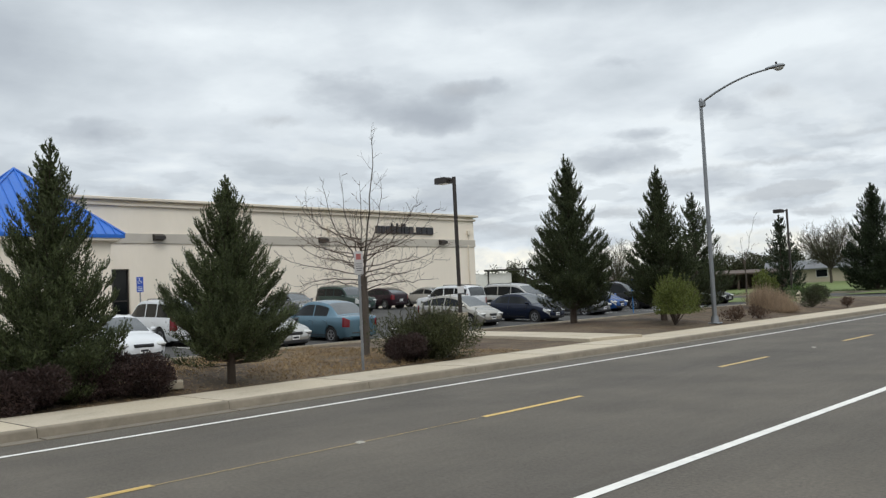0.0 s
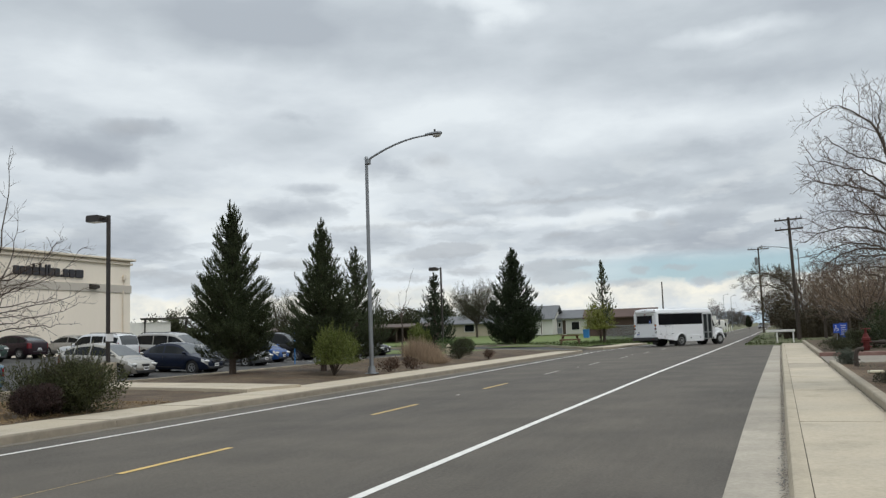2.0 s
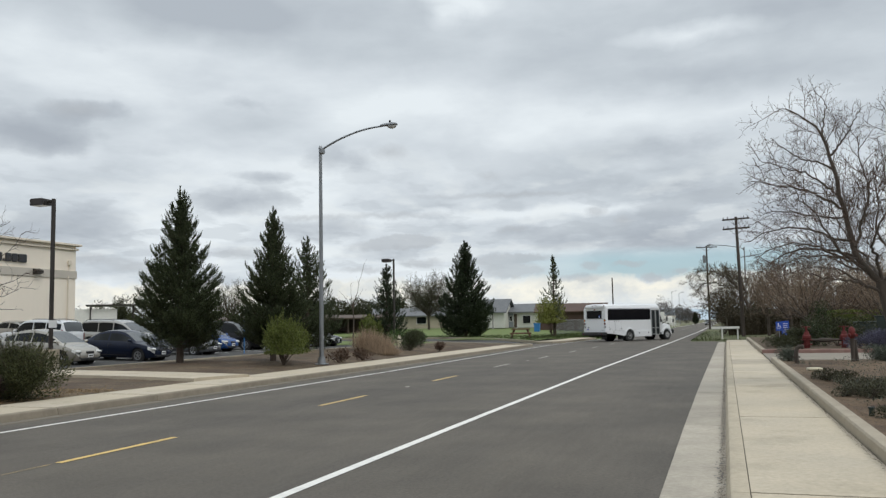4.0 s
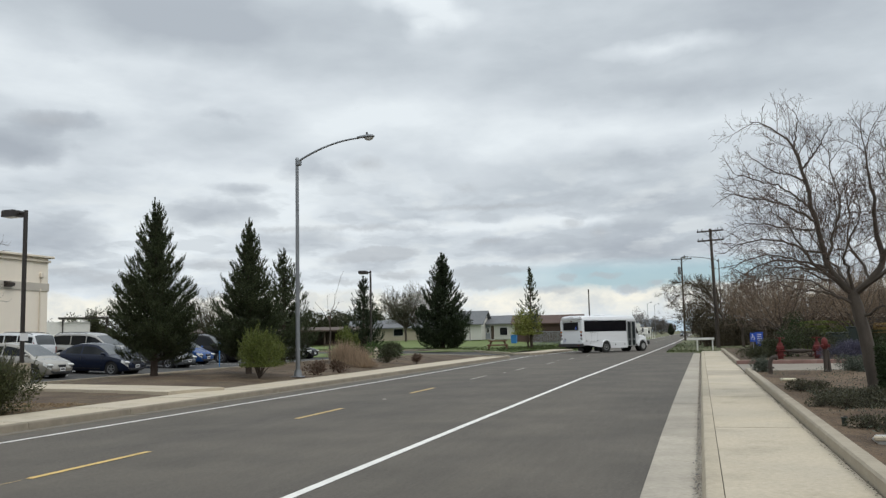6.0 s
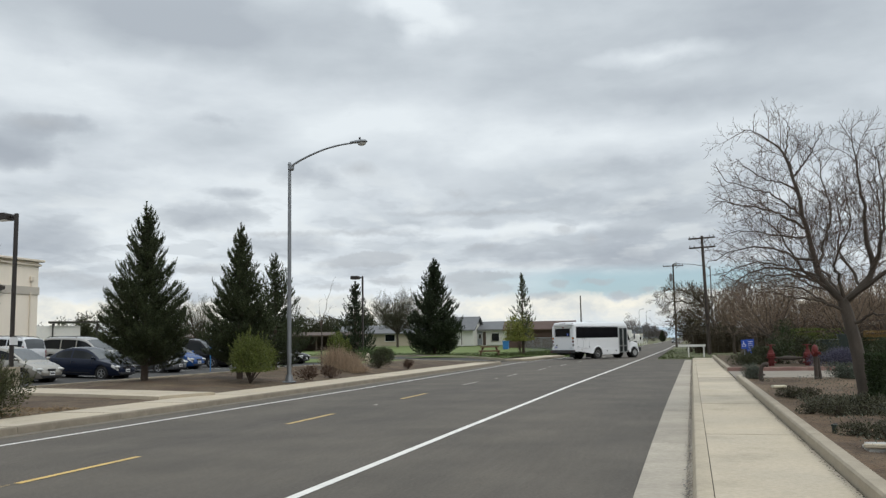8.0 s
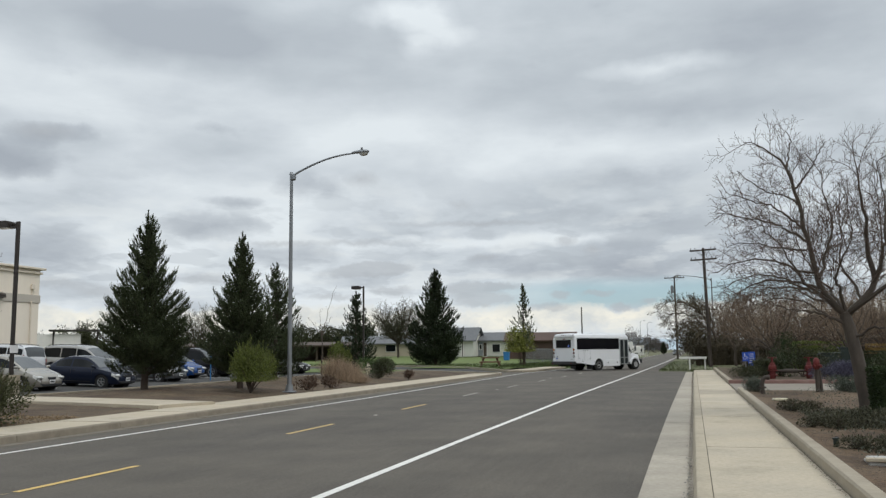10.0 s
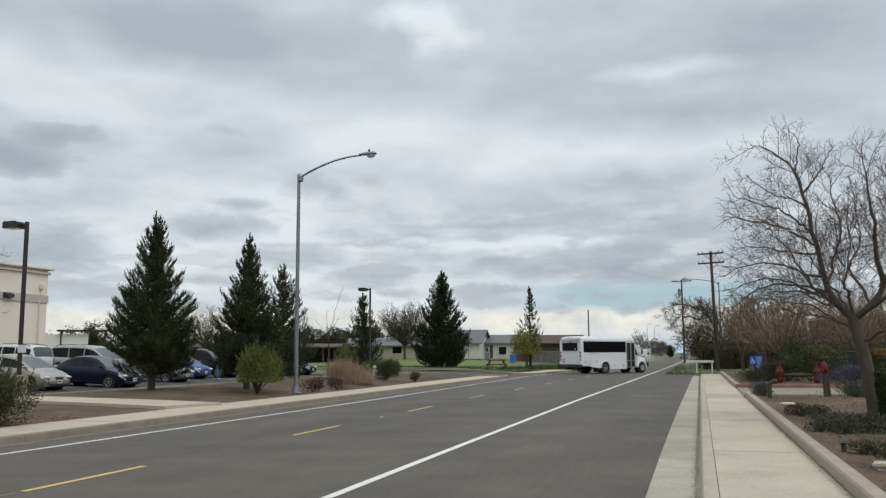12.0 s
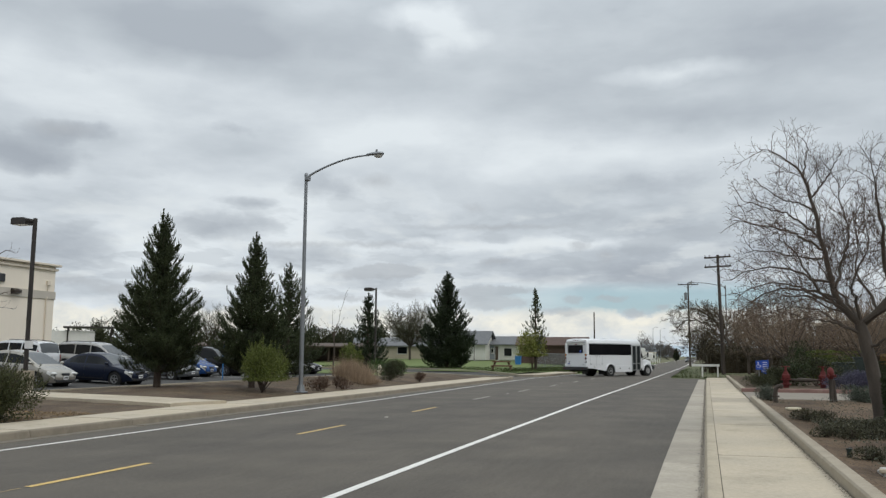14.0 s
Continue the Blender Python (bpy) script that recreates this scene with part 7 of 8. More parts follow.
# marker posts and chain-link fence on the far side
post = thing("marker_post", "short white marker post beside the far verge", "post", pose(-11.2, 100.6, 0.02), "marker posts")
part("post", Shape().box(0, 0, 0.5, 0.13, 0.13, 1.1, bevel=0.02), WHITE_PAINT, post)
part("band", Shape().box(0, 0, 0.92, 0.135, 0.135, 0.08), SIGN_INK, post)
for i in range(1, 15):
    copy_thing(post, pose(-11.2 + 0.09 * i, 100.6 + 7.6 * i, 0.02))
fence = thing("chain_link_fence", "grey chain-link fence beyond the verge", "fence")
for i in range(14):
    x, y = -17.5 + 0.12 * i, 92 + 5.2 * i
    part("post", Shape().rod((x, y, -0.1), (x, y, 1.85), 0.035, n=6), GALV, fence)
mesh_wire = Shape()
for i in range(13 * 26):
    y = 92 + 0.2 * i
    x = -17.5 + 0.12 * (y - 92) / 5.2
    for dy in (-1.7, 1.7):
        mesh_wire.rod((x, y, 0.05), (x + 0.02, y + dy, 1.8), 0.006, n=3, caps=False)
part("mesh", mesh_wire, GALV, fence)
part("top_rail", Shape().rod((-17.5, 92, 1.82), (-15.9, 159.6, 1.82), 0.025, n=6), GALV, fence)

# bench table on the lawn and blue bin by the house
t = thing("picnic_table", "small brown wooden picnic table on the lawn", "table", pose(-18.2, 78.6, 0.15, 0, 0, 12))
for y in (-0.34, 0.0, 0.34):
    part("tabletop", Shape().box(0, y, 0.86, 1.75, 0.3, 0.11, bevel=0.01), BENCH_RED, t, "red-brown table board")
for y in (-0.75, 0.75):
    part("bench", Shape().box(0, y, 0.46, 2.0, 0.34, 0.12, bevel=0.01), BENCH_RED, t)
for x in (-0.85, 0.85):
    for k in (-1, 1):
        part("leg", Shape().rod((x * 1.1, -0.75 * k, 0), (x * 0.7, 0.3 * k, 0.84), 0.10, n=5), BENCH_RED, t)
    part("stretcher", Shape().box(x, 0, 0.44, 0.1, 1.6, 0.14), BENCH_RED, t)
b = thing("wheelie_bin", "blue plastic bin beside the bungalow", "bin", pose(-22.2, 105.0, 0.46) @ Matrix.Scale(0.66, 4))
part("body", Shape().rings([[(sx * k, sy * k, z) for sx, sy in ((-0.55, -0.5), (0.55, -0.5), (0.55, 0.5), (-0.55, 0.5))] for z, k in ((0, 0.85), (1.5, 1.0))]), BLUE_PLASTIC, b)
part("lid", Shape().box(0, 0, 1.55, 1.2, 1.12, 0.12, bevel=0.04), BLUE_PLASTIC, b)


def hydrant(name, label, at, m, k=1.0):
    h = thing(name, label, "hydrant", at)
    prof = [(0.16, 0), (0.16, 0.05), (0.105, 0.06), (0.105, 0.48), (0.14, 0.5), (0.14, 0.56), (0.11, 0.6), (0.07, 0.68), (0.03, 0.72), (0.03, 0.77)]
    part("barrel", Shape().rings([[(r * k * math.cos(a), r * k * math.sin(a), z * k) for a in [2 * math.pi * i / 14 for i in range(14)]] for r, z in prof]), m, h, smooth=35)
    for d in ((1, 0), (-1, 0), (0, -1)):
        part("outlet", Shape().rod((d[0] * 0.09 * k, d[1] * 0.09 * k, 0.38 * k), (d[0] * 0.17 * k, d[1] * 0.17 * k, 0.38 * k), 0.06 * k, n=10).rod((d[0] * 0.17 * k, d[1] * 0.17 * k, 0.38 * k), (d[0] * 0.2 * k, d[1] * 0.2 * k, 0.38 * k), 0.035 * k, n=6), m, h)
    return h


hydrant("fire_hydrant", "cream fire hydrant beside the pavement", pose(-18.45, 47.6, LZ(-18.45, 47.6)), CREAM_PAINT, 0.95)

# red backflow valves with pipe and the hose connection post
v = thing("backflow_valve", "red painted backflow valve assembly beyond the drive", "valve", pose(4.2, 40.6, 0.25) @ Matrix.Diagonal((0.92, 0.72, 0.72, 1)))
for x in (-0.82, 0.82):
    riser = part("riser", Shape().rod((x, 0, -0.2), (x, 0, 0.62), 0.14, n=12), RED_PAINT, v, smooth=40)
    part("flange", Shape().rod((x, 0, 0.2), (x, 0, 0.28), 0.24, n=12).rod((x, 0, 0.5), (x, 0, 0.57), 0.24, n=12), RED_PAINT, riser, smooth=40)
    body = part("valve_body", Shape().box(x, 0, 0.70, 0.36, 0.34, 0.30, bevel=0.07).rod((x, 0, 0.82), (x, 0, 1.02), 0.15, 0.10, 10).rod((x, 0, 1.0), (x, 0, 1.34), 0.06, 0.05, 8), RED_PAINT, v)
    part("handwheel", Shape().pipe([(x + 0.2 * math.cos(a), 0.2 * math.sin(a), 1.30) for a in [2 * math.pi * i / 12 for i in range(13)]], 0.022, 6).rod((x - 0.2, 0, 1.30), (x + 0.2, 0, 1.30), 0.015, n=5), RED_PAINT, body)
part("pipe", Shape().rod((-0.7, 0, 0.5), (0.7, 0, 0.5), 0.08, n=12).rod((-0.3, 0, 0.5), (0.3, 0, 0.5), 0.13, n=12), WEATHERED, v, "dark steel pipe", smooth=40)
c = thing("hose_connection", "dull red capped hose connection on a brown pipe", "valve", pose(3.72, 28.7, 0.2) @ Matrix.Diagonal((0.85, 0.85, 0.95, 1)))
part("pipe", Shape().rod((0, 0, -0.1), (0, 0, 0.8), 0.075, n=12).rod((0.15, 0.05, -0.1), (0.08, 0.03, 0.75), 0.06, n=10), WEATHERED, c, "brown pipe", smooth=40)
part("cap", Shape().rings([[(r * math.cos(a), r * math.sin(a), z) for a in [2 * math.pi * i / 14 for i in range(14)]] for r, z in ((0.07, 0.78), (0.11, 0.83), (0.12, 1.0), (0.1, 1.1), (0.05, 1.15), (0.02, 1.17))]), RED_PAINT, c, "dull red cap", smooth=40)
for sx in (-1, 1):
    part("outlet", Shape().rod((sx * 0.08, -0.08, 0.9), (sx * 0.13, -0.2, 0.89), 0.05, n=10), RED_PAINT, c)
s = Shape().box(0, 0, 0.03, 0.36, 0.26, 0.07, bevel=0.02)
solo("meter_lid", s, CREAM_PAINT, "small pale utility lid set in the soil", "utility lid", pose(2.2, 24.2, 0.24, 0, 0, 8))
s = Shape().box(0, 0, 0.03, 0.6, 0.09, 0.05, bevel=0.01)
solo("pale_board", s, CONCRETE, "pale weathered board lying on the soil", "board", pose(2.25, 11.35, 0.25, 0, 0, -6))
s = Shape().box(0, 0, 0.06, 0.05, 0.05, 0.22, bevel=0.01)
for x, y in ((1.92, 13.3), (2.6, 17.4)):
    solo("stake", s, WEATHERED, "short wooden stake in the soil", "stake", pose(x, y, 0.2, 4, 3, 20), "stakes")
for x, y, l in ((-15.0, 6.4, 0.5), (-14.9, 7.7, 0.5)):
    s = Shape().box(0, 0, 0.1, l, 0.3, 0.16, bevel=0.02)
    solo("utility_box", s, KERB, "flat grey concrete box under the redwood", "utility box", pose(x, y, LZ(x, y), 0, 0, 60), "utility boxes")

# open steel frame and trailers behind the lot
f = thing("steel_canopy", "open dark steel canopy frame behind the lot", "canopy", pose(-64.4, 85.4, 0.05, 0, 0, 39))
for x in (-7, -2.3, 2.3, 7):
    for y in (0, 4):
        part("post", Shape().box(x, y, 2.2, 0.16, 0.16, 4.4), BRONZE, f)
part("roof", Shape().box(0, 2, 4.5, 15, 5, 0.14), BRONZE, f)
part("brace", Shape().rod((2.3, 0, 0.3), (7, 0, 4.1), 0.08, n=5).rod((-2.3, 0, 4.1), (2.3, 0, 0.3), 0.08, n=5), BRONZE, f)
part("panel", Shape().box(-6.4, 0.05, 2.1, 4.6, 0.06, 3.9), WHITE_PAINT, f, "pale wall panel")

c = thing("standpipe", "rusty brown bent standpipe beside a small shrub", "pipe", pose(2.05, 27.9, 0.2))
part("pipe", Shape().pipe([(0, 0, -0.1), (0, 0, 0.36), (0.03, 0, 0.47), (0.11, 0, 0.54), (0.17, 0, 0.53)], 0.065, 10), WEATHERED, c, "rusty brown pipe", smooth=50)
part("flange", Shape().rod((0, 0, 0.2), (0, 0, 0.25), 0.115, n=12), WEATHERED, c)
part("cap", Shape().rod((0.15, 0, 0.535), (0.22, 0, 0.52), 0.085, 0.07, n=12), WEATHERED, c)


# ---- vehicles ----
def wheel(parent, x, y, r, w, rim_m, axis="y", side=1, share=0.64, spokes=5):
    n = 22

    def ring(rad, off):
        pts = [(rad * math.cos(2 * math.pi * i / n), rad * math.sin(2 * math.pi * i / n)) for i in range(n)]
        return [(x + a, y + off, r + b) if axis == "y" else (x + off, y + a, r + b) for a, b in pts]

    ty = part("wheel", Shape().rings([ring(r * 0.6, -w / 2), ring(r * 0.93, -w / 2), ring(r, -w * 0.3), ring(r, w * 0.3), ring(r * 0.93, w / 2), ring(r * share, w / 2 - 0.01), ring(r * share * 0.95, w / 2 - 0.04)] if side > 0 else
                               [ring(r * share * 0.95, -w / 2 + 0.04), ring(r * share, -w / 2 + 0.01), ring(r * 0.93, -w / 2), ring(r, -w * 0.3), ring(r, w * 0.3), ring(r * 0.93, w / 2), ring(r * 0.6, w / 2)]), RUBBER, parent, "black tyre", smooth=35)
    o = side * (w / 2)
    rim = Shape().rings([ring(r * share, o - side * 0.02), ring(r * share, o), ring(r * share * 0.86, o - side * 0.006), ring(r * share * 0.84, o - side * 0.03)], caps=False)
    if spokes:
        rim.rings([ring(r * 0.15, o - side * 0.03), ring(r * 0.15, o - side * 0.004), ring(0.01, o)])
        for k in range(spokes):
            a = 2 * math.pi * k / spokes + 0.3
            ca, sa = math.cos(a), math.sin(a)
            quad = [(ca * q - sa * e, sa * q + ca * e) for q, e in ((r * 0.1, -r * 0.075), (r * share * 0.88, -r * 0.055), (r * share * 0.88, r * 0.055), (r * 0.1, r * 0.075))]
            for d0, d1 in ((o - side * 0.028, o - side * 0.008),):
                if axis == "y":
                    rim.prism([(x + p, r + q) for p, q in quad], "y", y + d0, y + d1)
                else:
                    rim.prism([(y + p, r + q) for p, q in quad], "x", x + d0, x + d1)
    else:
        rim.rings([ring(r * share * 0.84, o - side * 0.03), ring(r * 0.22, o - side * 0.035), ring(r * 0.17, o + side * 0.03), ring(0.01, o + side * 0.032)])
    part("rim", rim, rim_m, ty, smooth=35)
    return ty


def smooth_line(pts, u):
    """A height along the length, eased between its stations."""
    if u <= pts[0][0]:
        return pts[0][1]
    for k in range(len(pts) - 1):
        if u <= pts[k + 1][0]:
            (a, b), (c, d) = pts[k], pts[k + 1]
            p, q = pts[max(k - 1, 0)], pts[min(k + 2, len(pts) - 1)]
            h, t = c - a, (u - a) / (c - a)
            m0 = (d - p[1]) / (c - p[0]) * h
            m1 = (q[1] - b) / (q[0] - a) * h
            return (2 * t ** 3 - 3 * t * t + 1) * b + (t ** 3 - 2 * t * t + t) * m0 + (3 * t * t - 2 * t ** 3) * d + (t ** 3 - t * t) * m1
    return pts[-1][1]


# length, width, deck line, roof line, belt height, roof width share, side windows, windscreen, rear window (shares of the length from the tail)
CAR_FORMS = {
    "sedan": (4.45, 1.72, [(0, 0.84), (0.012, 0.91), (0.03, 0.95), (0.12, 0.985), (0.22, 0.99), (0.70, 0.96), (0.80, 0.90), (0.92, 0.78), (0.97, 0.66), (0.99, 0.56), (1, 0.48)],
              [(0.12, 0.95), (0.19, 1.12), (0.28, 1.33), (0.36, 1.405), (0.47, 1.435), (0.57, 1.40), (0.63, 1.32), (0.72, 1.10), (0.785, 0.90)], 0.93, 0.70, ((0.235, 0.425), (0.445, 0.715)), (0.605, 0.765), (0.14, 0.305)),
    "coupe": (4.5, 1.76, [(0, 0.88), (0.012, 0.96), (0.03, 1.01), (0.11, 1.05), (0.22, 1.05), (0.70, 1.03), (0.80, 0.96), (0.92, 0.82), (0.97, 0.68), (0.99, 0.57), (1, 0.48)],
              [(0.11, 1.0), (0.18, 1.22), (0.26, 1.44), (0.34, 1.53), (0.46, 1.57), (0.56, 1.54), (0.63, 1.43), (0.72, 1.18), (0.785, 0.97)], 0.98, 0.72, ((0.25, 0.43), (0.445, 0.71)), (0.605, 0.765), (0.135, 0.285)),
    "hatch": (4.4, 1.73, [(0, 0.90), (0.01, 0.98), (0.03, 1.03), (0.10, 1.04), (0.7, 0.98), (0.82, 0.90), (0.93, 0.76), (0.97, 0.66), (0.99, 0.56), (1, 0.48)],
              [(0.02, 1.0), (0.06, 1.12), (0.16, 1.33), (0.28, 1.44), (0.43, 1.49), (0.56, 1.44), (0.64, 1.33), (0.74, 1.11), (0.83, 0.90)], 0.95, 0.70, ((0.10, 0.22), (0.235, 0.43), (0.445, 0.74)), (0.595, 0.80), (0.05, 0.20)),
    "suv": (4.7, 1.86, [(0, 0.98), (0.008, 1.05), (0.02, 1.08), (0.10, 1.10), (0.72, 1.08), (0.80, 1.05), (0.94, 0.98), (0.98, 0.84), (0.992, 0.7), (1, 0.6)],
            [(0.004, 1.0), (0.02, 1.25), (0.045, 1.58), (0.085, 1.68), (0.25, 1.735), (0.45, 1.74), (0.58, 1.69), (0.635, 1.58), (0.70, 1.30), (0.755, 1.04)], 1.05, 0.78, ((0.06, 0.26), (0.275, 0.445), (0.46, 0.70)), (0.605, 0.735), (0.012, 0.055)),
    "van": (4.85, 1.9, [(0, 0.96), (0.008, 1.02), (0.02, 1.05), (0.10, 1.06), (0.78, 1.03), (0.86, 0.98), (0.95, 0.86), (0.98, 0.76), (0.992, 0.66), (1, 0.56)],
            [(0.004, 1.0), (0.02, 1.2), (0.045, 1.55), (0.085, 1.68), (0.30, 1.745), (0.52, 1.74), (0.64, 1.66), (0.70, 1.52), (0.78, 1.25), (0.845, 1.0)], 1.0, 0.79, ((0.06, 0.31), (0.325, 0.53), (0.545, 0.78)), (0.665, 0.83), (0.012, 0.055))}


def car(form, colour, label, at, rim_m=None, plate=True):
    length, width, deck, roof, belt_z, share, wins, screen, back = CAR_FORMS[form]
    c = thing("car", label, "car", at, "parked cars")
    w, paint = width / 2, PAINT[colour]
    tall = form in ("suv", "van")
    r = 0.355 if tall else 0.31
    arch = r + 0.055
    axles = (0.195, 0.815)
    us = {i / 40 for i in range(1, 40)} | {0.0, 0.004, 0.012, 0.03, 0.05, 0.93, 0.955, 0.975, 0.99, 0.997, 1.0} | {e for p in wins for e in p} | set(screen) | set(back)
    for a in axles:
        us |= {a + arch / length * math.cos(math.pi * k / 12) for k in range(13)}
    us = sorted(us)
    us = [us[0]] + [b for a, b in zip(us, us[1:]) if b - a > 0.0015]
    plan = [(0, 0.55), (0.004, 0.72), (0.012, 0.86), (0.03, 0.925), (0.09, 0.975), (0.2, 1.0), (0.8, 1.0), (0.9, 0.965), (0.955, 0.90), (0.985, 0.78), (0.997, 0.58), (1, 0.45)]
    verts, n = [], 25
    for u in us:
        x, top_deck = (u - 0.5) * length, smooth_line(deck, u)
        up = smooth_line(roof, u) if roof[0][0] < u < roof[-1][0] else 0.0
        belt = min(belt_z + 0.05 * (0.5 - u), top_deck - 0.03)
        top = max(top_deck, up)
        k = min(1.0, max(0.0, (top - belt - 0.06) / 0.30))
        ww = w * smooth_line(plan, u)
        lo = 0.19 if 0.06 < u < 0.94 else 0.24 + 0.03 * (abs(u - 0.5) > 0.49)
        ey, ez = ww * (0.88 + (share + 0.06 - 0.88) * k), top - 0.02 - 0.055 * k
        by = ww * 0.955
        half = [(ww * 0.90, lo), (ww * 0.975, lo + 0.1), (ww, min(0.48, belt - 0.2)), (ww * 1.0, min(0.62, belt - 0.12)), (ww * 0.985, belt - 0.035), (by, belt)]
        half += [(by + (ey - by) * t - 0.0 * k, belt + (ez - belt) * t) for t in (0.07, 0.5, 0.90)]
        half += [(ey, ez), (ey * 0.93, top - 0.012), (ey * 0.5, top + 0.012 + 0.015 * k), (0.0, top + 0.018 + 0.02 * k)]
        for a in axles:
            d = abs(u - a) * length
            if d < arch + 0.001:
                h = r + math.sqrt(max(0.0, arch * arch - d * d))
                half = [(y, max(z, h + 0.006 * q)) if q < 5 else (y, z) for q, (y, z) in enumerate(half)]
        ring = [(x, y, z) for y, z in half] + [(x, -y, z) for y, z in half[-2::-1]]
        verts += ring
    shapes = {}

    def put(key, idx):
        shapes.setdefault(key, Shape()).add([verts[i] for i in idx], [tuple(range(len(idx)))])

    for i in range(len(us) - 1):
        um = (us[i] + us[i + 1]) / 2
        for k in range(n):
            idx = (i * n + k, i * n + (k + 1) % n, (i + 1) * n + (k + 1) % n, (i + 1) * n + k)
            kk = k if k < 12 else 23 - k
            key = "body"
            tallness = max(verts[i * n + 9][2] - verts[i * n + 5][2], verts[(i + 1) * n + 9][2] - verts[(i + 1) * n + 5][2])
            if kk in (6, 7) and tallness > 0.12:
                for a, b in wins:
                    if a <= um <= b:
                        key = ("side_window", a, k < 12)
            if kk in (10, 11) and screen[0] <= um <= screen[1]:
                key = ("windscreen", 0, 0)
            if kk in (10, 11) and back[0] <= um <= back[1]:
                key = ("rear_window", 0, 0)
            if 0.004 < um < 0.045 and ((kk in (3, 4) and not tall) or (kk in (3, 4, 5, 6) and tall)):
                key = ("tail_light", 0, k < 12)
            if 0.93 < um < 0.985 and kk in (3, 4, 5):
                key = ("headlight", 0, k < 12)
            if um > 0.99 and kk in (1, 2):
                key = ("grille", 0, k < 12)
            if k == n - 1 and 0.03 < um < 0.97:
                key = ("floor_pan", 0, 0)
            put(key, idx)
    put("body", list(range(n - 1, -1, -1)))
    put("body", list(range((len(us) - 1) * n, len(us) * n)))
    part("body", shapes["body"], paint, c, smooth=40)
    looks = {"side_window": (CAR_GLASS, "tinted glass"), "windscreen": (SCREEN_GLASS, "pale glass"), "rear_window": (SCREEN_GLASS, "pale glass"), "tail_light": (RED_LENS, "red tail light"),
             "headlight": (CLEAR_LENS, "clear headlight"), "grille": (BLACK_PLASTIC, "black grille"), "floor_pan": (DARK_VOID, "")}
    for key, shape in shapes.items():
        if key != "body":
            part(key[0], shape, looks[key[0]][0], c, looks[key[0]][1], smooth=30)
    for u in axles:
        x = (u - 0.5) * length
        for sg in (-1, 1):
            part("wheel_arch", Shape().rod((x, sg * (w - 0.42), r + 0.01), (x, sg * (w - 0.06), r + 0.01), arch - 0.004, n=22), DARK_VOID, c)
            wheel(c, x, sg * (w - 0.125), r, 0.21, rim_m or ALLOY, "y", sg)
    fx, rx = length / 2, -length / 2
    for sg in (-1, 1):
        # swept-back lamp lens bulging out of the wing
        lx, lz = fx - 0.17, smooth_line(deck, 0.962) - (0.075 if not tall else 0.13)
        turn = Matrix.Rotation(-sg * radians(38), 3, "Z")
        secs = []
        for i in range(9):
            a = math.pi * (i / 8 - 0.5)
            secs.append([tuple(Vector((lx, sg * w * 0.66, lz)) + turn @ Vector((0.15 * math.cos(a) * math.cos(b), 0.215 * math.sin(a), 0.075 * math.cos(a) * math.sin(b) + 0.0))) for b in [2 * math.pi * q / 10 for q in range(10)]])
        lamp = part("headlamp", Shape().rings(secs), CLEAR_LENS, c, "clear headlamp", smooth=60)
        part("bezel", Shape().box(lx + 0.085, sg * w * 0.645, lz - 0.07, 0.06, 0.26, 0.02, turn=turn.to_4x4()), BLACK_PLASTIC, lamp)
        mx = (screen[1] - 0.045 - 0.5) * length
        part("mirror", Shape().box(mx, sg * (w + 0.06), belt_z + 0.07, 0.13, 0.2, 0.13, bevel=0.045).box(mx + 0.02, sg * (w - 0.05), belt_z + 0.03, 0.06, 0.12, 0.05), paint if colour != "silver" else BLACK_PLASTIC, c, smooth=50)
        seam = Shape()
        for a, b in wins[-2:]:
            for e in (a - 0.008, b - 0.02 if (a, b) == wins[-1] else b + 0.008):
                seam.box((e - 0.5) * length, sg * (w + 0.0005), 0.62, 0.009, 0.006, 0.44)
            part("door_handle", Shape().box((a + 0.03 - 0.5) * length, sg * (w * 0.99 + 0.012), belt_z - 0.13, 0.17, 0.03, 0.032, bevel=0.01), paint, c)
        part("door_seam", seam.box((0.47 - 0.5) * length, sg * (w * 0.985), 0.31, length * 0.42, 0.02, 0.025), DARK_VOID, c)
    if tall:
        for sg in (-1, 1):
            part("roof_rail", Shape().pipe([((u - 0.5) * length, sg * w * 0.70, smooth_line(roof, u) + dz) for u, dz in ((0.09, -0.01), (0.12, 0.05), (0.3, 0.055), (0.48, 0.05), (0.51, -0.01))], 0.018, 6), BLACK_PLASTIC, c)
    part("air_intake", Shape().box(fx - 0.035, 0, 0.585 if not tall else 0.72, 0.10, width * (0.36 if form != "hatch" else 0.24), 0.10, bevel=0.02), BLACK_PLASTIC, c)
    part("rear_trim", Shape().box(rx + 0.02, 0, 0.40, 0.06, width * 0.60, 0.07, bevel=0.02), BLACK_PLASTIC, c)
    part("lower_grille", Shape().box(fx - 0.02, 0, 0.31, 0.06, width * 0.62, 0.11, bevel=0.02), BLACK_PLASTIC, c)
    for x in (fx + 0.008, rx - 0.012):
        pl = part("number_plate", Shape().box(x, 0, 0.44 if x > 0 else 0.56, 0.012, 0.31, 0.15, bevel=0.004), WHITE_SIGN, c)
        part("plate_bar", Shape().box(x + (0.008 if x > 0 else -0.008), 0, 0.44 if x > 0 else 0.56, 0.004, 0.24, 0.06), SIGN_INK, pl)
    return c


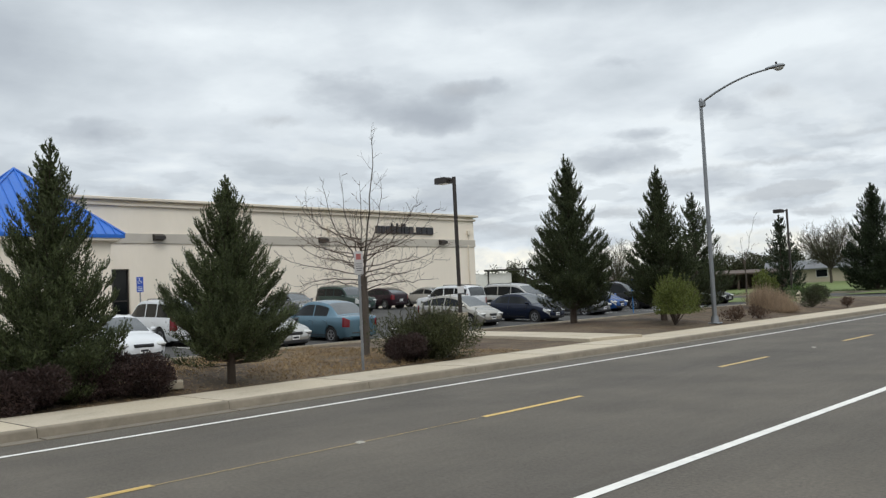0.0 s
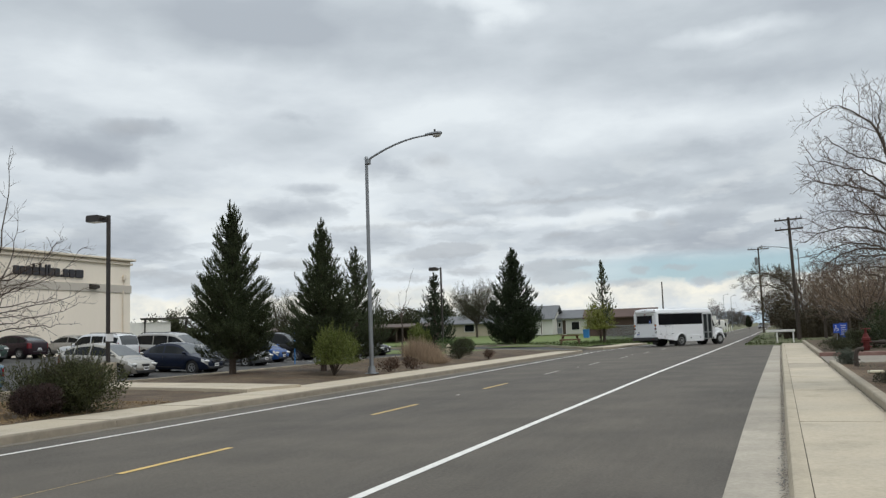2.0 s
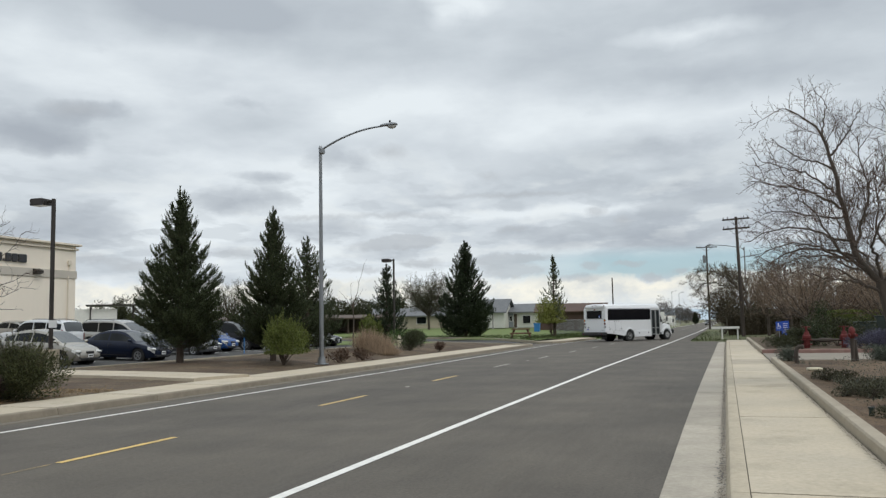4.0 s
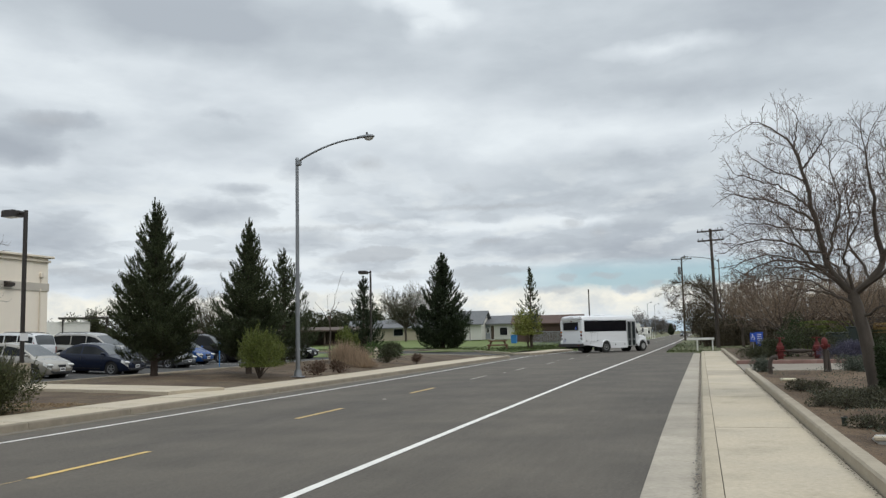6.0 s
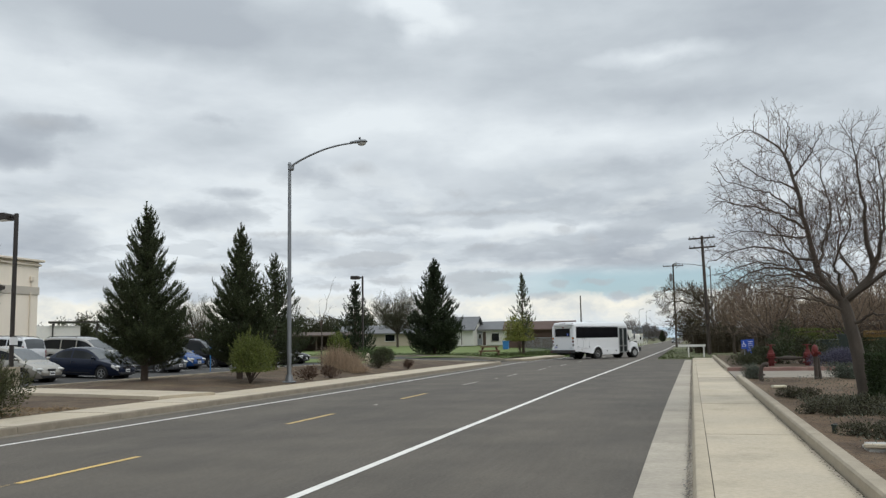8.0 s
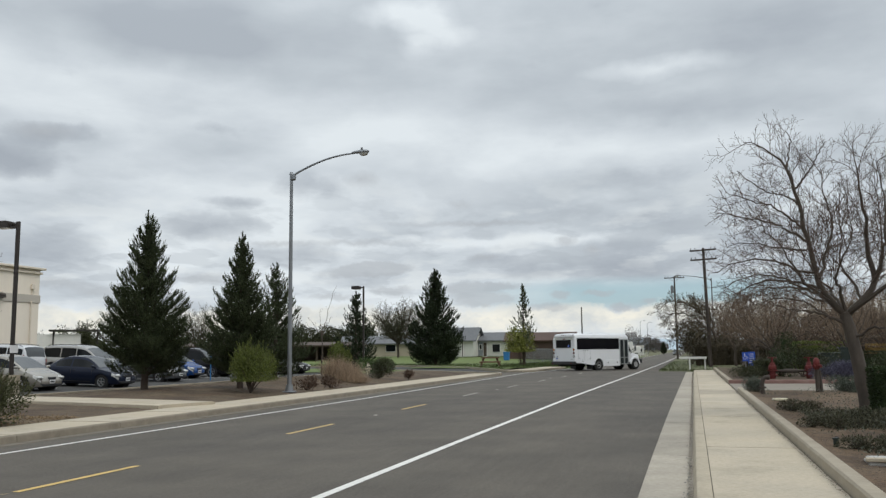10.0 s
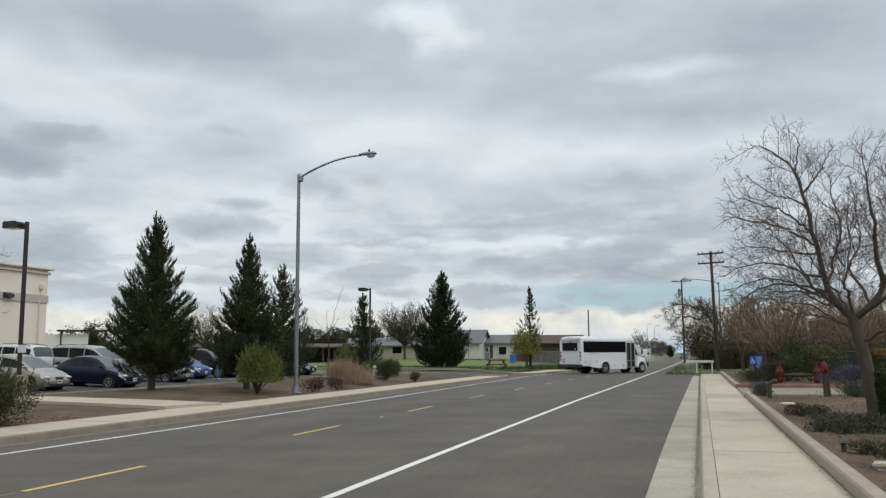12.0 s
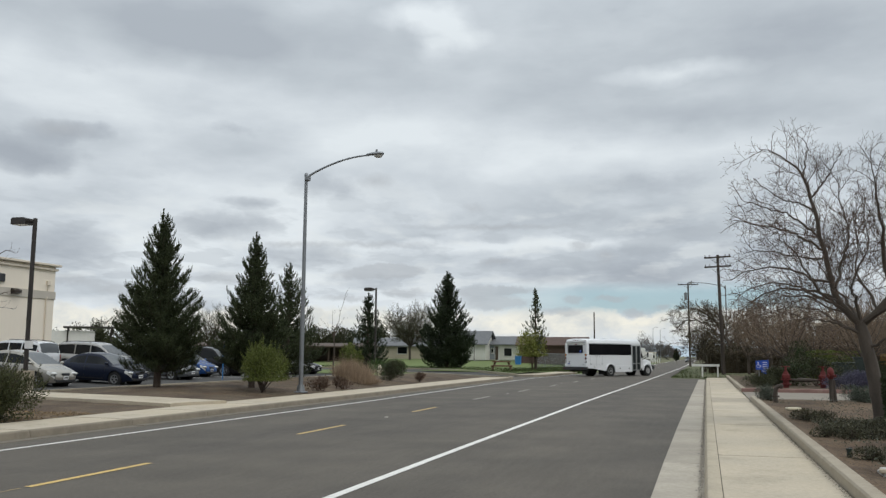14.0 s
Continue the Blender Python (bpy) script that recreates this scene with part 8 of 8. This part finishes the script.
for form, colour, label, x, y, turn in (
        ("sedan", "white", "white sedan parked nose to the planting strip", -26.6, 12.0, 0),
        ("suv", "white", "white sport utility car in the lot", -31.5, 16.4, 180),
        ("sedan", "silver", "silver sedan with a black grille parked nose out", -26.6, 17.6, 0),
        ("coupe", "light_blue", "light blue two-door compact sedan parked tail out", -27.0, 21.0, 180),
        ("hatch", "champagne", "champagne hatchback parked nose to the strip", -28.2, 30.2, 0),
        ("sedan", "navy", "dark navy sedan parked nose to the strip", -27.45, 34.2, 0),
        # silver car given grey paint to hold the redwood's shade
        ("sedan", "grey", "sedan under a redwood, coloured grey for the shade", -28.7, 40.4, 0),
        ("hatch", "blue", "bright blue hatchback in the lot", -30.1, 44.5, 0),
        ("sedan", "silver", "silver sedan parked near the drive", -30.2, 57.0, 0),
        ("sedan", "black", "black sedan parked near the drive", -30.6, 60.2, 0),
        ("suv", "black", "black sport utility car beside the blue hatchback", -30.3, 48.2, 0),
        ("suv", "white", "white sport utility car behind the blue hatchback", -35.6, 47.2, 180),
        ("suv", "white", "white sport utility car in the second row", -36.4, 38.3, 180),
        ("van", "silver", "silver minivan with dark glass in the second row", -34.3, 42.3, 0),
        ("sedan", "grey", "grey sedan in the second row", -36.2, 51.0, 180),
        ("suv", "green", "dark green sport utility car by the store", -45.0, 37.0, 0),
        ("hatch", "plum", "dark plum hatchback with bright wheels by the store", -46.2, 41.3, 180),
        ("sedan", "silver", "silver sedan by the store", -45.6, 45.6, 180),
        ("sedan", "white", "white sedan by the store", -45.2, 48.6, 0),
        ("sedan", "grey", "grey sedan by the store", -45.2, 32.6, 0),
        ("sedan", "black", "black sedan by the store", -45.0, 25.5, 0)):
    tilt = 2.2 if x > -46 and y < 50 else 0.0
    car(form, colour, label, pose(x, y, lot_height(x, y), 0, tilt if turn == 0 else -tilt, turn))
car("sedan", "white", "white car parked beyond the shrubs", pose(7.0, 91, 0.1, 0, 0, -70))
car("sedan", "grey", "grey car far down the road", pose(-3.9, 240, 0.0, 0, 0, -90))
truck = thing("box_truck", "white box truck parked far down the road", "truck", pose(-17, 215, 0.02, 0, 0, 8))
part("box", Shape().box(0, 0, 2.3, 6.5, 2.4, 2.5, bevel=0.05), WHITE_PAINT, truck)
part("cab", Shape().box(4.2, 0, 1.45, 1.8, 2.1, 1.9, bevel=0.2), WHITE_PAINT, truck)
for x in (-2, 4):
    for sg in (-1, 1):
        wheel(truck, x, sg * 0.95, 0.42, 0.3, WHITE_STEEL, "y", sg)


# the white shuttle bus; local y is ahead, x to its right
def shuttle_bus(at):
    bus = thing("shuttle_bus", "white shuttle bus with a black window band, stopped across the road", "bus", at)
    W, L, TOP, FLOOR = 1.22, 6.25, 2.95, 0.62

    def ring(y, k=1.0, drop=0.0, low=FLOOR):
        out = [(-W * k, low), (-W * k, 1.5), (-W * k, TOP - 0.42 - drop), (-W * k * 0.985, TOP - 0.26 - drop), (-W * k * 0.93, TOP - 0.12 - drop), (-W * k * 0.82, TOP - 0.05 - drop), (-W * k * 0.4, TOP - 0.005 - drop)]
        out += [(-x, z) for x, z in out[::-1]]
        return [(x, y, z) for x, z in out]

    body = Shape().rings([ring(0.0, 0.975, 0.06), ring(0.06, 0.995, 0.02), ring(0.2, 1.0), ring(L - 0.35, 1.0), ring(L - 0.1, 0.985, 0.08), ring(L, 0.95, 0.22)])
    part("body", body, BUS_WHITE, bus, "white fibreglass body", smooth=35)
    # rear cap with a recess
    part("rear_frame", Shape().box(-1.1, -0.03, 1.6, 0.2, 0.1, 1.9, bevel=0.03).box(1.1, -0.03, 1.6, 0.2, 0.1, 1.9, bevel=0.03).box(0, -0.03, 2.74, 2.2, 0.1, 0.2, bevel=0.04), BUS_WHITE, bus)
    part("rear_panel", Shape().box(0, -0.012, 2.5, 1.96, 0.02, 0.18), BUS_CREAM, bus, "pale grey panel")
    rw = part("rear_window", Shape().box(-0.08, -0.02, 2.12, 1.55, 0.04, 0.56, bevel=0.015), BUS_GLASS, bus, "black tinted rear window")
    part("window_seal", Shape().box(-0.08, -0.03, 2.415, 1.6, 0.05, 0.03).box(-0.08, -0.03, 1.825, 1.6, 0.05, 0.03).box(-0.87, -0.03, 2.12, 0.03, 0.05, 0.62).box(0.71, -0.03, 2.12, 0.03, 0.05, 0.62), BLACK_PLASTIC, rw)
    st = part("sticker", Shape().box(0.5, -0.046, 1.95, 0.15, 0.004, 0.19), BLUE_SIGN, rw, "blue accessibility sticker")
    part("sticker_mark", wheelchair_mark(Shape(), 0.49, -0.05, 1.94, 0.24), WHITE_SIGN, st)
    for x in (-1.03, -0.2, 0.0, 0.2, 1.03):
        part("marker_lamp", Shape().box(x, -0.05, 2.80, 0.11, 0.07, 0.07, bevel=0.02), RED_LENS, bus)
    part("brake_light", Shape().box(0, -0.04, 2.5, 0.2, 0.06, 0.09, bevel=0.03), RED_LENS, bus, "high red brake light")
    for sg in (-1, 1):
        for z, m, nm in ((1.66, AMBER_LENS, "turn_signal"), (1.40, RED_LENS, "tail_light"), (1.14, CLEAR_LENS, "reversing_light")):
            o = part(nm, Shape().rod((sg * 1.1, -0.08, z), (sg * 1.1, -0.115, z), 0.075, 0.06, 14), m, bus, smooth=40)
            part("bezel", Shape().rod((sg * 1.1, -0.07, z), (sg * 1.1, -0.095, z), 0.1, 0.095, 14), BLACK_PLASTIC, o)
        part("corner_step", Shape().box(sg * 1.1, -0.05, 0.84, 0.22, 0.14, 0.2, bevel=0.03), BUS_WHITE, bus)
    pl = part("number_plate", Shape().box(-0.8, -0.03, 0.98, 0.34, 0.02, 0.19, bevel=0.005), WHITE_SIGN, bus, "white plate with a blue bar")
    part("plate_bar", Shape().box(-0.8, -0.043, 0.98, 0.24, 0.006, 0.06), BLUE_SIGN, pl)
    part("plate_lamp", Shape().box(-0.72, -0.05, 1.12, 0.12, 0.08, 0.08, bevel=0.02), BLACK_PLASTIC, pl)
    part("badge", Shape().box(0.78, -0.02, 0.9, 0.2, 0.015, 0.06), ALUMINIUM, bus)
    bp = part("bumper", Shape().box(0, -0.14, 0.62, 2.5, 0.34, 0.26, bevel=0.04), BLACK_PLASTIC, bus, "black rear bumper")
    for x in (-1.05, 0.98):
        part("reflector", Shape().box(x, -0.315, 0.6, 0.06, 0.01, 0.1), RED_LENS, bp)
    part("underbody", Shape().box(0, 3.4, 0.62, 1.9, 6.4, 0.3).box(0, 0.9, 0.46, 0.9, 1.2, 0.14).rod((-0.6, -0.1, 0.42), (-0.6, 1.0, 0.42), 0.05, n=8), DARK_VOID, bus, "dark chassis")
    # window band, door, panels on both flanks
    for sg in (-1, 1):
        end = 5.0 if sg > 0 else 5.6
        band = part("window_band", Shape().box(sg * (W + 0.004), (0.16 + end) / 2, 2.10, 0.02, end - 0.16, 0.86, bevel=0.006), BUS_GLASS, bus, "black tinted window band")
        for y in (0.95, 1.5, 2.55, 3.6, 4.55):
            part("window_divider", Shape().box(sg * (W + 0.015), y, 2.10, 0.008, 0.02, 0.84), BUS_GLASS, band)
        part("rain_gutter", Shape().box(sg * (W + 0.01), 3.1, 2.60, 0.04, 6.0, 0.03, bevel=0.008), BUS_WHITE, bus)
        part("skirt", Shape().prism([(0.0, 0.70), (1.98, 0.42), (2.0, 0.78), (0.0, 0.82)], "x", sg * (W - 0.02), sg * (W + 0.02)), BUS_WHITE, bus)
        part("skirt", Shape().box(sg * W, 4.08, 0.58, 0.04, 2.0, 0.5, bevel=0.01), BUS_WHITE, bus, "white lower locker panel")
        part("rub_rail", Shape().box(sg * (W + 0.015), 0.9, 0.86, 0.03, 1.8, 0.035, bevel=0.008), BUS_WHITE, bus)
        arch = [(sg * (W + 0.03), 2.55 + 0.52 * math.cos(a), 0.47 + 0.52 * math.sin(a)) for a in [math.pi * i / 14 for i in range(15)]]
        part("wheel_arch", Shape().pipe(arch, 0.055, 8), BUS_WHITE, bus, smooth=50)
        part("arch_lining", Shape().rod((sg * (W - 0.35), 2.55, 0.48), (sg * (W + 0.006), 2.55, 0.47), 0.51, n=22), DARK_VOID, bus)
        wheel(bus, sg * (W - 0.10), 2.55, 0.43, 0.24, WHITE_STEEL, "x", sg, 0.56, 0)
        wheel(bus, sg * (W - 0.44), 2.55, 0.43, 0.24, WHITE_STEEL, "x", sg, 0.56, 0)
        wheel(bus, sg * (W - 0.24), 7.15, 0.42, 0.24, WHITE_STEEL, "x", sg, 0.56, 0)
        part("mud_flap", Shape().box(sg * (W - 0.32), 1.85, 0.38, 0.6, 0.02, 0.5), BLACK_PLASTIC, bus)
        for y in (3.62, 4.7):
            part("latch", Shape().rod((sg * (W + 0.02), y, 0.62), (sg * (W + 0.04), y, 0.62), 0.05, n=10), BLACK_PLASTIC, bus)
        part("side_marker", Shape().rod((sg * (W + 0.0), 0.75, 0.74), (sg * (W + 0.03), 0.75, 0.74), 0.07, n=12), CLEAR_LENS, bus)
    # lift doors on the right flank
    for y in (0.3, 0.95, 1.62):
        part("lift_door_seam", Shape().box(W + 0.002, y, 1.25, 0.004, 0.008, 0.75), GALV, bus)
    for z in (0.9, 2.56):
        part("lift_door_seam", Shape().box(W + 0.004, 0.96, z, 0.004, 1.32, 0.008), GALV, bus)
    for y, z in ((0.34, 0.98), (1.6, 0.98), (0.34, 2.52), (1.6, 2.5)):
        part("hinge", Shape().box(W + 0.02, y, z, 0.03, 0.14, 0.05, bevel=0.01), GALV, bus)
    for y in (0.85, 1.05, 1.3):
        part("door_handle", Shape().box(W + 0.02, y, 1.6, 0.04, 0.05, 0.1, bevel=0.01), CHROME, bus)
    # folding entrance door
    dr = part("entrance_door", Shape().box(W - 0.005, 5.58, 1.45, 0.05, 0.98, 2.02), DOOR_GLASS, bus, "glazed folding entrance door")
    fr = Shape()
    for y in (5.10, 5.55, 5.62, 6.06):
        fr.box(W + 0.022, y, 1.45, 0.03, 0.085, 2.02, bevel=0.006)
    for z in (0.48, 1.0, 2.44):
        fr.box(W + 0.02, 5.58, z, 0.03, 1.0, 0.06, bevel=0.006)
    part("door_frame", fr, ALUMINIUM, dr, "aluminium door frame")
    # cab and bonnet
    hood = []
    for y, hw, z0, z1 in ((6.2, 1.0, 0.6, 1.95), (6.55, 1.0, 0.6, 1.6), (6.75, 0.99, 0.62, 1.42), (7.3, 0.96, 0.66, 1.34), (7.75, 0.9, 0.68, 1.24), (7.88, 0.82, 0.7, 1.1)):
        hood.append([(-hw, y, z0), (-hw, y, z1 - 0.22), (-hw * 0.9, y, z1 - 0.04), (-hw * 0.45, y, z1), (hw * 0.45, y, z1), (hw * 0.9, y, z1 - 0.04), (hw, y, z1 - 0.22), (hw, y, z0)])
    part("bonnet", Shape().rings(hood), BUS_WHITE, bus, "white truck bonnet", smooth=35)
    part("windscreen", Shape().add([(-1.0, 6.22, 2.45), (1.0, 6.22, 2.45), (0.95, 6.72, 1.46), (-0.95, 6.72, 1.46)], [(0, 1, 2, 3)]), BUS_GLASS, bus)
    for sg in (-1, 1):
        part("cab_window", Shape().add([(sg * 1.17, 6.13, 1.45), (sg * 1.02, 6.68, 1.45), (sg * 1.02, 6.3, 2.3), (sg * 1.14, 6.13, 2.35)], [(0, 1, 2, 3)]), BUS_GLASS, bus)
        part("fender", Shape().pipe([(sg * 0.98, 7.15 + 0.51 * math.cos(a), 0.45 + 0.52 * math.sin(a)) for a in [math.pi * i / 12 for i in range(13)]], 0.10, 8), BUS_WHITE, bus, smooth=50)
        part("arch_lining", Shape().rod((sg * 0.6, 7.15, 0.45), (sg * 1.005, 7.15, 0.45), 0.49, n=20), DARK_VOID, bus)
        part("headlight", Shape().box(sg * 0.68, 7.84, 0.98, 0.3, 0.12, 0.2, bevel=0.04), CLEAR_LENS, bus)
        mr = part("mirror", Shape().box(sg * 1.48, 6.7, 1.72, 0.1, 0.16, 0.4, bevel=0.04), BLACK_PLASTIC, bus, "black wing mirror")
        part("mirror_arm", Shape().rod((sg * 1.0, 6.6, 1.5), (sg * 1.45, 6.7, 1.75), 0.02, n=6).rod((sg * 1.0, 6.6, 1.3), (sg * 1.45, 6.7, 1.58), 0.02, n=6), BLACK_PLASTIC, mr)
    part("front_bumper", Shape().box(0, 7.95, 0.68, 2.1, 0.2, 0.32, bevel=0.05), BLACK_PLASTIC, bus, "black front bumper")
    part("grille", Shape().box(0, 7.88, 1.0, 0.9, 0.06, 0.3, bevel=0.02), BLACK_PLASTIC, bus)
    part("roof_hatch", Shape().box(0, 3.2, TOP + 0.03, 0.7, 0.6, 0.08, bevel=0.03), BUS_WHITE, bus)
    return bus


shuttle_bus(pose(-9.6, 67.5, 0.0, 0, 0, -37))
